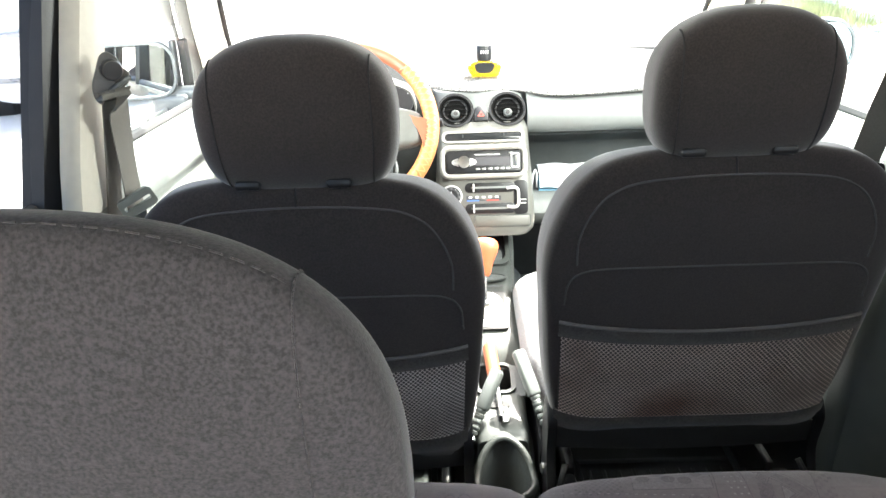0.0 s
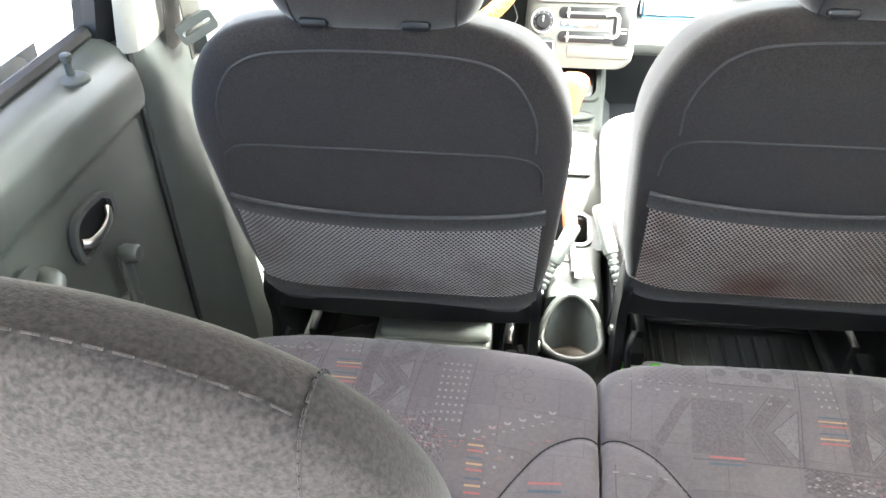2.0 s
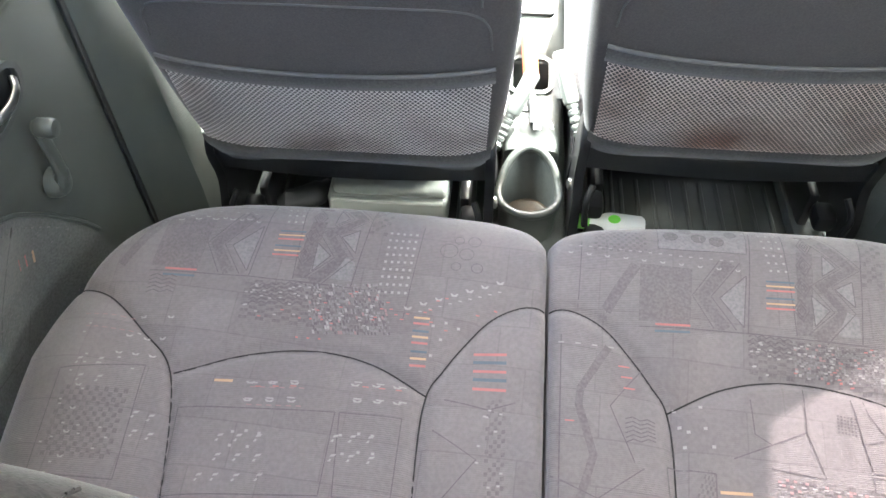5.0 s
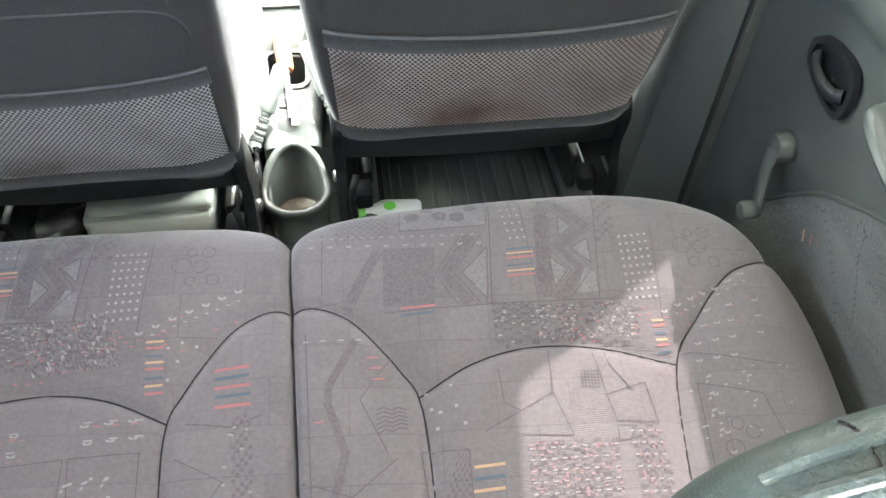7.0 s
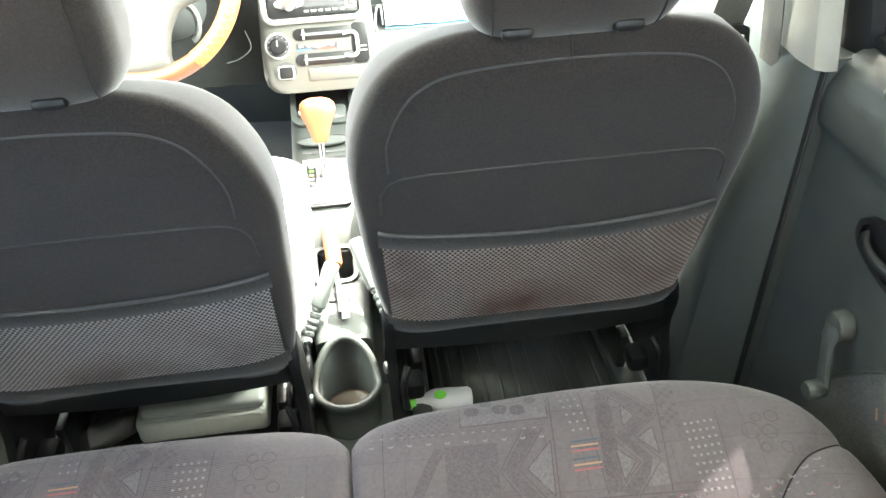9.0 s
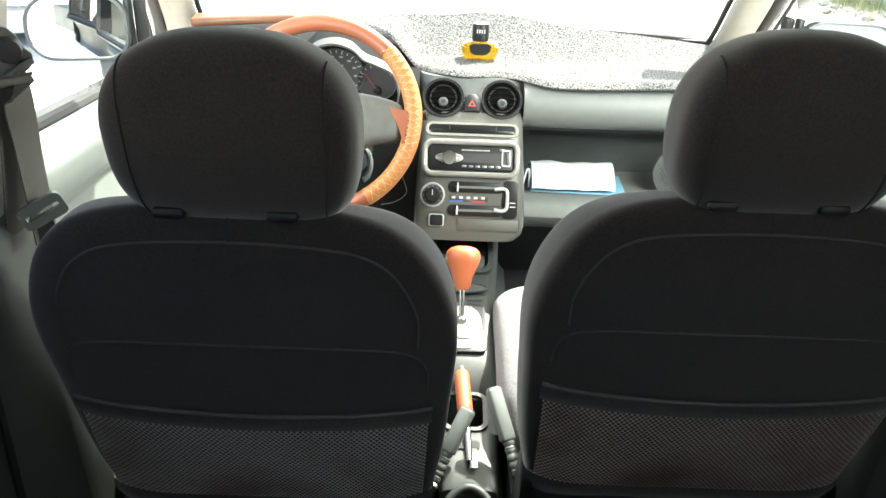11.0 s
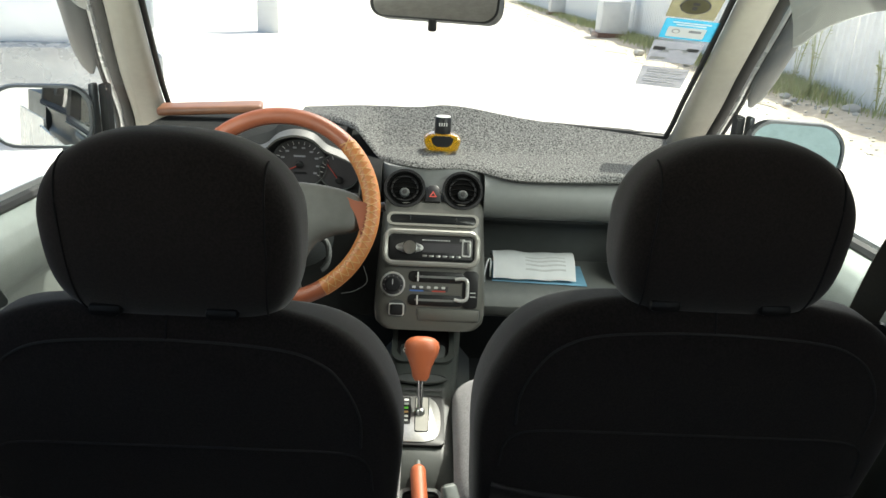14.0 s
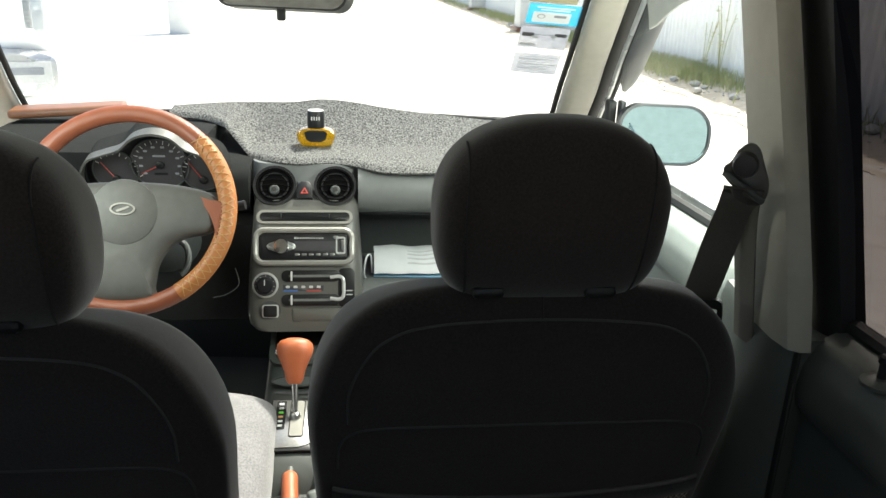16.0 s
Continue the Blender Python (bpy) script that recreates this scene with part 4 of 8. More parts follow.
def build_seat(label, net_cloth, rest, hx=0.0045, hw=0.126, drop=0.0):
    s = thing("front_seat", (0, 1.35, 0.30), label, "car seat", "front seats")
    zs = [0.50 + 0.02 * k for k in range(23)] + [0.95, 0.962, 0.974, 0.985, 0.996, 1.006, 1.015, 1.022, 1.028, 1.033, 1.038, 1.041, 1.043]
    part("backrest", loft([seat_ring(z) for z in zs]), M_SEAT, s)
    # welts
    arch = [(-0.212, 0.872), (-0.211, 0.915), (-0.196, 0.955), (-0.170, 0.985), (-0.12, 1.002), (0.0, 1.008), (0.12, 1.002), (0.170, 0.985), (0.196, 0.955), (0.211, 0.915), (0.212, 0.872)]
    part("welt", tube(on_back(arch, 0.0006), 0.0016, 6), M_WELT, s)
    mid = [(-0.226, 0.800), (-0.222, 0.838), (-0.205, 0.858), (-0.17, 0.865), (-0.10, 0.866), (0.10, 0.866), (0.17, 0.865), (0.205, 0.858), (0.222, 0.838), (0.226, 0.800)]
    part("welt", tube(on_back(mid, 0.0006), 0.0016, 6), M_WELT, s)
    part("centre_seam", tube([(0, back_y(0, z, 0.0003), z) for z in (1.008, 1.016, 1.024, 1.031, 1.037, 1.040)], 0.0014, 5), M_THREAD, s)

    # pocket: flap of cloth over a net
    def sag(x):
        return 0.022 * (1 - (x / 0.23) ** 2)

    def flap(u, v):
        x = -0.232 + 0.464 * u
        z = 0.769 - sag(x) - 0.027 * v
        return (x, back_y(x, z, 0.004 + 0.003 * math.sin(math.pi * v)), z)

    part("pocket_flap", solid(sheet(flap, 40, 5), 0.0025), M_SEAT_SIDE, s)
    part("flap_welt", tube([(x, back_y(x, 0.769 - sag(x), 0.0062), 0.769 - sag(x)) for x in np.linspace(-0.232, 0.232, 40)], 0.0030, 6), M_PIPING, s)
    # the net: threads zigzagging between their neighbours, tied into flat diamonds
    nx, nz = 60, 42
    tops, bots = 0.744, 0.565 - drop

    def net_pt(i, j):
        x = -0.228 + 0.456 * i / nx
        t = min(max(j / nz, 0.0), 1.0)
        z = (tops - sag(x)) * (1 - t) + (bots + 0.019 * max(0.0, (abs(x) - 0.14) / 0.09) ** 2.2) * t
        xx = x * (1 - 0.025 * t)
        return Vector((xx, back_y(xx, z, 0.006 + 0.002 * math.sin(math.pi * t)), z))

    verts, faces = [], []
    for j in range(nz + 1):
        row = [net_pt(i / 2, j + (0.44 if (i + j) % 2 else -0.44)) for i in range(2 * nx + 1)]
        for a, b in zip(row, row[1:]):
            k = len(verts)
            h = Vector((0, 0, 0.00072))
            verts += [a - h, b - h, b + h, a + h]
            faces.append((k, k + 1, k + 2, k + 3))
    net = bm_of(verts, faces)
    part("pocket_net", net, net_cloth, s, "grey nylon net", flat=True)

    def backing(u, v):
        x = -0.226 + 0.452 * u
        z = 0.742 - sag(x) - (0.178 + drop - sag(x)) * v
        return (x, back_y(x, z, 0.0015), z)

    part("pocket_lining", sheet(backing, 24, 8), M_VINYL, s, "black pocket lining")

    def hem(u, v):
        x = -0.229 + 0.458 * u
        lift = 0.018 * max(0.0, (abs(x) - 0.14) / 0.09) ** 2.2
        z = 0.571 - drop + lift - (0.046 + lift) * v
        return (x * (1 - 0.015 * v), back_y(x * (1 - 0.015 * v), z, 0.007 * math.sin(math.pi * min(v + 0.2, 1))), z)

    part("pocket_hem", solid(sheet(hem, 30, 6), 0.003), M_SEAT_SIDE, s, "dark cloth hem below the net")
    part("lower_flap", wall_sheet(lambda u, v: (-0.222 + 0.444 * u, 1.186 + 0.012 * v - 0.012 * math.sin(math.pi * u), 0.544 - drop - 0.050 * v), 16, 5, 0.006, (0, 1, 0)), M_VINYL, s, "black vinyl flap")
    # head restraint
    hr = ((hx, 1.110, 1.120 + rest), -0.14, hw, 0.104, 0.054, 0.07)
    h = part("headrest", pad_skin(*hr), M_SEAT, s)
    for sx in (-1, 1):
        part("headrest_seam", tube(pad_line(sx * 0.763 * hw, 0.15, 2.75, *hr), 0.0012, 5), M_THREAD, h)
    for sx in (-1, 1):
        part("headrest_post", tube([(sx * 0.062, 1.112, 1.00), (sx * 0.062, 1.108, 1.06)], 0.006, 10), M_BLACK, s)
        part("post_guide", box(0.036, 0.036, 0.014, (sx * 0.062, 1.090, 1.040), 0.006), M_BLACK, s)

    # squab
    rings = []
    for k in range(15):
        y = 1.275 + 0.49 * k / 14
        top = 0.555 + 0.070 * math.sin(math.pi / 2 * min(1, k / 11)) - 0.05 * (max(0, k - 11) / 3) ** 2
        w = 0.254 - 0.06 * max(0.0, 1 - k / 4) ** 1.5
        hh = (top - 0.40) / 2
        rr = []
        for q in range(40):
            a = 2 * math.pi * q / 40
            px, pz = w * power(math.cos(a), 2 / 3), hh * power(math.sin(a), 2 / 3)
            if pz > 0:
                pz += 0.014 * (abs(px) / w) ** 3 - 0.006
            e = 1.0 if 0 < k < 14 else 0.75
            rr.append((px * e, y, 0.40 + hh + pz * e))
        rings.append(rr)
    part("squab", loft(rings), M_SQUAB, s, "grey cloth seat cushion")
    # rails under it
    for sx in (-1, 1):
        part("seat_rail", box(0.035, 0.52, 0.03, (sx * 0.185, 1.43, 0.315), 0.005), M_DASH_DK, s)
        part("rail_riser", box(0.018, 0.36, 0.08, (sx * 0.185, 1.42, 0.365), 0.006), M_BLACK, s)
        hinge = [(1.168, 0.330), (1.215, 0.330), (1.270, 0.385), (1.275, 0.430), (1.235, 0.560), (1.205, 0.580), (1.178, 0.545), (1.190, 0.470), (1.165, 0.400)]
        hinge = [tuple(p.xy) for p in curve_pts([(*q, 0) for q in hinge + hinge[:1]], 4)[:-1]]
        m = Matrix(((0, 0, sx, sx * 0.222), (1, 0, 0, 0), (0, 1, 0, 0), (0, 0, 0, 1)))
        cover = part("recliner_cover", plate(hinge if sx < 0 else hinge[::-1], 0.016, m, 0.005), M_BLACK, s, "black plastic recliner cover")
        part("recliner_bolt", lathe([(0.011, 0), (0.011, 0.004), (0.006, 0.007)], n=14, m=Matrix(((0, 0, sx, sx * 0.238), (1, 0, 0, 1.222), (0, 1, 0, 0.42), (0, 0, 0, 1)))), M_STEEL, cover)
        part("latch_lever", tube(curve_pts([(sx * 0.205, 1.185, 0.455), (sx * 0.215, 1.165, 0.43), (sx * 0.212, 1.160, 0.385)], 4), 0.006, 8), M_BLACK, s)
        part("rail_end", box(0.036, 0.045, 0.036, (sx * 0.196, 1.21, 0.385), 0.010), M_BLACK, s)
    # added dark sheets that hide the lit gap below the squab's sides
    for sx in (-1, 1):
        part("side_gap_cover", wall_sheet(lambda u, v: (sx * (0.232 + 0.004 * math.sin(math.pi * v)), 1.262 + 0.46 * u, 0.322 + (0.118 - 0.03 * u) * v), 8, 5, 0.006, (sx, 0, 0)), M_BLACK, s, "added black sheet closing the seat's side gap")
    part("cross_tube", tube([(-0.19, 1.33, 0.40), (0.19, 1.33, 0.40)], 0.010, 10), M_BLACK, s)
    return s


seat = build_seat("charcoal cloth driver's seat with a net pocket, facing the steering wheel", M_NET, 0.004, 0.011, 0.135)
seat.scale = (0.962, 1, 1)
seat.location = (-0.288, 1.35 - 0.026, 0.30 - 0.004)
seat_b = build_seat("charcoal cloth passenger seat with a stained net pocket on its back", M_NET_BROWN, 0.002, drop=0.011)
seat_b.scale = (0.985, 1, 1)
seat_b.location = (0.304, 1.35 + 0.014, 0.30 + 0.010)

# ---- rear seat ----
MID = 0.014
SEAM_A = [(0.0, 0.836), (0.03, 0.836), (0.065, 0.818), (0.095, 0.785), (0.118, 0.752), (0.135, 0.721), (0.14, 0.655), (0.138, 0.509)]
SEAM_B = [(0.135, 0.721), (0.2, 0.753), (0.27, 0.765), (0.35, 0.755), (0.432, 0.727)]
SEAM_C = [(0.622, 0.862), (0.58, 0.850), (0.525, 0.831), (0.472, 0.781), (0.432, 0.727), (0.414, 0.613), (0.408, 0.509)]
SEAM_C_LEFT = [(0.622, 0.848), (0.583, 0.838), (0.535, 0.818), (0.484, 0.777), (0.436, 0.727), (0.414, 0.613), (0.408, 0.509)]
SEAM_PTS = {s: [np.array([(p.x, p.y) for p in curve_pts([(*q, 0) for q in sm], 14)]) for sm in (SEAM_A, SEAM_B, SEAM_C if s > 0 else SEAM_C_LEFT)] for s in (-1, 1)}
SEAM_ALL = {s: np.concatenate(SEAM_PTS[s]) for s in (-1, 1)}
FRONT = [(0.0, 0.940), (0.03, 0.962), (0.08, 0.975), (0.2, 0.982), (0.38, 0.982), (0.47, 0.966), (0.53, 0.938), (0.575, 0.897), (0.605, 0.850), (0.626, 0.795), (0.637, 0.74), (0.640, 0.70)]
BACK_Y = 0.47


def cushion_z(s, u, y, grooves=True):
    """The top of a rear cushion half, u metres out from the middle gap."""
    z = 0.634 + 0.20 * (y - 0.90) - 0.9 * max(0.0, y - 0.86) ** 2
    yf = smooth(FRONT, u)
    df = max(yf - y, 0.0)
    R = 0.055
    if df < R:
        z -= 0.8 * (R - math.sqrt(max(R * R - (R - df) ** 2, 0)))
    ds = max(0.642 - u, 0.0)
    R2 = 0.115
    if ds < R2:
        z -= 0.75 * (R2 - math.sqrt(max(R2 * R2 - (R2 - ds) ** 2, 0)))
    if s < 0:
        # the driver-side corner is sat down lower
        z -= 0.065 * max(0.0, (u - 0.45) / 0.19) ** 2 * max(0.0, (y - 0.75) / 0.2)
    R3 = 0.016
    if u < R3:
        z -= R3 - math.sqrt(max(R3 * R3 - (R3 - u) ** 2, 0))
    if grooves:
        d = float(np.sqrt(((SEAM_ALL[s] - (u, y)) ** 2).sum(1).min()))
        z -= 0.0065 * math.exp(-(d / 0.007) ** 2) + 0.006 * math.exp(-(d / 0.032) ** 2)
    z += 0.0016 * noise.noise((u * 9, y * 9, 0.3)) + 0.0008 * noise.noise((u * 30, y * 30, 2.3))
    return z


def build_cushion(s, label):
    c = thing("rear_cushion", (MID + s * 0.30, 0.72, 0.33), label, "car seat cushion", "rear seat cushions")
    nu, nv = 130, 104

    def top(i, j):
        u = 0.002 + 0.638 * (i / nu)
        yf = smooth(FRONT, u)
        y = BACK_Y + (yf - BACK_Y) * (1 - (1 - j / nv) ** 1.25)
        return u, y

    verts, faces = [], []
    for j in range(nv + 1):
        for i in range(nu + 1):
            u, y = top(i, j)
            verts.append((MID + s * u, y, cushion_z(s, u, y)))
    w = nu + 1
    for j in range(nv):
        for i in range(nu):
            a = j * w + i
            faces.append((a, a + 1, a + 1 + w, a + w))
    # skirt
    loop = [i for i in range(w)] + [j * w + nu for j in range(1, nv + 1)] + [nv * w + i for i in range(nu - 1, -1, -1)] + [j * w for j in range(nv - 1, 0, -1)]
    base = len(verts)
    for k in loop:
        x, y, z = verts[k]
        verts.append((x, y - (0.012 if y > 0.8 else 0), 0.36))
    n = len(loop)
    for k in range(n):
        faces.append((loop[k], loop[(k + 1) % n], base + (k + 1) % n, base + k))
    faces.append(tuple(range(base, base + n)))
    bm = bm_of(verts, faces)
    bmesh.ops.recalc_face_normals(bm, faces=bm.faces)
    part("cushion_cover", bm, M_CUSHION, c, angle=60)
    for sm in SEAM_PTS[s]:
        pts = [(MID + s * min(max(u, 0.003), 0.636), y, cushion_z(s, min(max(u, 0.003), 0.636), y) + 0.0009) for u, y in sm if y > 0.48]
        part("seam", tube(pts, 0.0010, 6), M_THREAD, c)
    return c


cush_l = build_cushion(-1, "driver-side half of a purple-grey patterned rear seat cushion")
cush_r = build_cushion(1, "passenger-side half of a purple-grey patterned rear seat cushion")


def quad_cells(quad, nx, ny, pick, shrink=0.8):
    """Small four-sided pieces laid out in a quad (four corners in turn); pick(i, j) says which are woven in."""
    q = [Vector((*p, 0)) for p in quad]
    out = []
    for i in range(nx):
        for j in range(ny):
            if not pick(i, j):
                continue
            cu, cv = (i + 0.5) / nx, (j + 0.5) / ny
            cell = []
            for du, dv in ((-1, -1), (1, -1), (1, 1), (-1, 1)):
                u, v = cu + du * shrink * 0.5 / nx, cv + dv * shrink * 0.5 / ny
                p = (q[0] * (1 - u) + q[1] * u) * (1 - v) + (q[3] * (1 - u) + q[2] * u) * v
                cell.append((p.x, p.y))
            out.append(cell)
    return out


def disc_cell(x, y, r, n=14):
    return [(x + r * math.cos(2 * math.pi * k / n), y + 0.92 * r * math.sin(2 * math.pi * k / n)) for k in range(n)]


def band_cells(pts, wide):
    """Mitred strips along a bent line."""
    out = []
    ps = [Vector((*p, 0)) for p in pts]
    side_v = []
    for k in range(len(ps)):
        d = (ps[min(k + 1, len(ps) - 1)] - ps[max(k - 1, 0)]).normalized()
        side_v.append(Vector((-d.y, d.x, 0)) * wide / 2)
    for k in range(len(ps) - 1):
        n = max(1, int((ps[k + 1] - ps[k]).length / 0.012))
        for q in range(n):
            a, b = q / n, (q + 1) / n
            p0, p1 = ps[k].lerp(ps[k + 1], a), ps[k].lerp(ps[k + 1], b)
            s0, s1 = side_v[k].lerp(side_v[k + 1], a), side_v[k].lerp(side_v[k + 1], b)
            out.append([tuple((p0 - s0).xy), tuple((p1 - s1).xy), tuple((p1 + s1).xy), tuple((p0 + s0).xy)])
    return out


def outline_cells(poly, wide=0.0013):
    out = []
    for a, b in zip(poly, list(poly[1:]) + [poly[0]]):
        out += band_cells([a, b], wide)
    return out


def ticks(p0, p1, n, w, h):
    """A row of little dashes along a line; long coloured ones are woven thinner."""
    h = h * (0.78 if w > 0.012 else 1.0)
    return [[(x - w / 2, y - h / 2), (x + w / 2, y - h / 2), (x + w / 2, y + h / 2), (x - w / 2, y + h / 2)] for x, y in ((p0[0] + (p1[0] - p0[0]) * k / max(n - 1, 1), p0[1] + (p1[1] - p0[1]) * k / max(n - 1, 1)) for k in range(n))]


def vees(p0, p1, n, w=0.0066, h=0.0030):
    """A row of little open vees along a line."""
    out = []
    for k in range(n):
        x, y = p0[0] + (p1[0] - p0[0]) * k / max(n - 1, 1), p0[1] + (p1[1] - p0[1]) * k / max(n - 1, 1)
        for sx in (-1, 1):
            out.append([(x, y - h / 2), (x + sx * w * 0.30, y - h / 2), (x + sx * w / 2, y + h / 2), (x + sx * w * 0.30, y + h / 2), (x, y - h * 0.05)])
    return out


def dot_grid(p0, p1, nx, ny, w):
    return [c for k in range(ny) for c in ticks((p0[0] + (p1[2] - p0[0]) * k / (ny - 1), p0[1] + (p1[1] - p0[1]) * k / (ny - 1)), (p1[0] + (p1[2] - p0[0]) * k / (ny - 1), p0[1] + (p1[1] - p0[1]) * k / (ny - 1)), nx, w, w)]


def weave(c, s, name, cells, material, lift=0.0007, dx=0.0, dy=0.0, keep=None):
    """Lays flat woven cells on a cushion half, following its top."""
    verts, faces = [], []
    for cell in cells:
        pts = [(x + dx, y + dy) for x, y in cell]
        mx, my = sum(p[0] for p in pts) / len(pts), sum(p[1] for p in pts) / len(pts)
        u = s * (mx - MID)
        if u < 0.012 or u > 0.622 or my > smooth(FRONT, u) - 0.006 or (keep and not keep(u, my)):
            continue
        base = len(verts)
        for x, y in pts:
            u = min(max(s * (x - MID), 0.004), 0.636)
            y = min(y, smooth(FRONT, u) - 0.003)
            verts.append((x, y, cushion_z(s, u, y) + lift))
        faces.append(tuple(range(base, base + len(pts))))
    if faces:
        part(name, bm_of(verts, faces), material, c, kind="stuff")


def subdivide(quad, n=6):
    return quad_cells(quad, n, n, lambda i, j: True, 1.0)


rng_p = random.Random(17)
chev_a = [(0.232, 0.906), (0.195, 0.859), (0.219, 0.819)]
chev_b = [(0.335, 0.955), (0.376, 0.908), (0.336, 0.881), (0.359, 0.848), (0.323, 0.813)]
chev_c = [(0.120, 0.896), (0.100, 0.865), (0.078, 0.827)]
tri_a = [(0.250, 0.889), (0.216, 0.858), (0.241, 0.823)]
tri_b = [(0.345, 0.925), (0.358, 0.908), (0.340, 0.895)]
tri_c = [(0.374, 0.890), (0.352, 0.878), (0.372, 0.856)]
tri_d = [(0.323, 0.868), (0.342, 0.850), (0.322, 0.828)]
disc_patch = [(0.148, 0.922), (0.254, 0.920), (0.258, 0.962), (0.152, 0.965)]
FRONT_DARK = (subdivide([(0.120, 0.824), (0.179, 0.821), (0.187, 0.895), (0.125, 0.899)]) + band_cells(chev_a, 0.015) + band_cells(chev_b, 0.015) + band_cells(chev_c, 0.013)
              + quad_cells([(0.069, 0.915), (0.135, 0.912), (0.135, 0.950), (0.072, 0.952)], 14, 8, lambda i, j: (i + j) % 2 == 0, 0.8) + quad_cells([(0.385, 0.885), (0.408, 0.883), (0.420, 0.955), (0.396, 0.957)], 4, 12, lambda i, j: (i * 7 + j * 3) % 5 < 2, 0.95)
              + quad_cells([(0.243, 0.762), (0.408, 0.754), (0.418, 0.803), (0.243, 0.813)], 32, 12, lambda i, j: (i + 2 * j) % 4 < 2, 0.9) + subdivide([(0.300, 0.818), (0.318, 0.817), (0.338, 0.955), (0.318, 0.956)], 5))
FRONT_LINE = (outline_cells(disc_patch) + outline_cells(tri_a) + outline_cells(tri_b) + outline_cells(tri_c) + outline_cells(tri_d)
              + band_cells([(0.262, 0.955), (0.245, 0.816)], 0.0013) + band_cells([(0.395, 0.955), (0.372, 0.808)], 0.0013) + band_cells([(0.120, 0.817), (0.245, 0.816), (0.425, 0.806)], 0.0013) + band_cells([(0.300, 0.955), (0.300, 0.816)], 0.0012)
              + band_cells([(0.055, 0.93), (0.050, 0.84)], 0.0012) + band_cells([(0.455, 0.90), (0.440, 0.77)], 0.0012) + band_cells([(0.220, 0.908), (0.184, 0.859), (0.206, 0.819)], 0.0012) + band_cells([(0.244, 0.906), (0.206, 0.859), (0.232, 0.819)], 0.0012)
              + band_cells([(0.345, 0.960), (0.388, 0.908), (0.348, 0.881), (0.371, 0.848), (0.333, 0.808)], 0.0012) + band_cells([(0.325, 0.950), (0.364, 0.908), (0.324, 0.881), (0.347, 0.848), (0.313, 0.818)], 0.0012))
for k in range(4):
    cx, cy = 0.309 + 0.0055 * k, 0.848 + 0.030 * k
    for r in (1.0, 0.6, 0.25):
        FRONT_LINE += outline_cells([(cx - 0.009 * r, cy), (cx, cy - 0.014 * r), (cx + 0.009 * r, cy), (cx, cy + 0.014 * r)], 0.0011)
for x, y, r in ((0.488, 0.868, 0.011), (0.510, 0.864, 0.009), (0.500, 0.884, 0.006), (0.519, 0.883, 0.008), (0.498, 0.846, 0.006), (0.524, 0.845, 0.007)):
    FRONT_LINE += outline_cells(disc_cell(x, y, r), 0.0011)
FRONT_DISC = [disc_cell(x, y, r) for x, y, r in ((0.165, 0.944, 0.0088), (0.185, 0.957, 0.0072), (0.199, 0.942, 0.0088), (0.220, 0.937, 0.0088), (0.239, 0.952, 0.0070))]
FRONT_PALE = subdivide(disc_patch, 5) + [tri_a, tri_b, tri_c, tri_d] + subdivide([(0.346, 0.819), (0.372, 0.818), (0.374, 0.842), (0.362, 0.850)], 3)
FRONT_BITS = (vees((0.041, 0.909), (0.241, 0.895), 10) + ticks((0.041, 0.921), (0.235, 0.908), 17, 0.0040, 0.0014) + [c for k in range(3) for c in ticks((0.30 + 0.0 * k, 0.958), (0.30, 0.958), 1, 0.003, 0.003)]
              + dot_grid((0.274, 0.953), (0.292, 0.898, 0.280), 3, 6, 0.0030) + dot_grid((0.414, 0.888), (0.446, 0.806, 0.408), 5, 9, 0.0032)
              + vees((0.445, 0.787), (0.553, 0.828), 7, 0.010, 0.004) + ticks((0.460, 0.784), (0.553, 0.817), 9, 0.004, 0.0014)
              + [c for k in range(46) for c in ticks((rng_p.uniform(0.245, 0.41), rng_p.uniform(0.762, 0.806)), (0, 0), 1, 0.0036, 0.0016)])
FRONT_RED = [c for k in range(26) for c in ticks((rng_p.uniform(0.245, 0.55), rng_p.uniform(0.762, 0.806)), (0, 0), 1, 0.0040, 0.0013)] + ticks((0.159, 0.820), (0.159, 0.820), 1, 0.040, 0.0034) + ticks((0.288, 0.871), (0.285, 0.848), 2, 0.033, 0.0030) + [c for y in (0.767, 0.745) for c in ticks((0.317, y), (0.344, y), 3, 0.003, 0.0018)]
FRONT_TEAL = ticks((0.158, 0.812), (0.158, 0.812), 1, 0.040, 0.0034) + ticks((0.289, 0.883), (0.286, 0.861), 2, 0.033, 0.0028)
FRONT_OCHRE = ticks((0.288, 0.877), (0.286, 0.854), 2, 0.033, 0.0028)


def before_seams(u, y):
    """True in the front panel of a cushion half."""
    if u < 0.135:
        return y > smooth(sorted((p[0], p[1]) for p in SEAM_A[:6]), u) + 0.004
    if u < 0.432:
        return y > smooth(SEAM_B, u) + 0.004
    return True


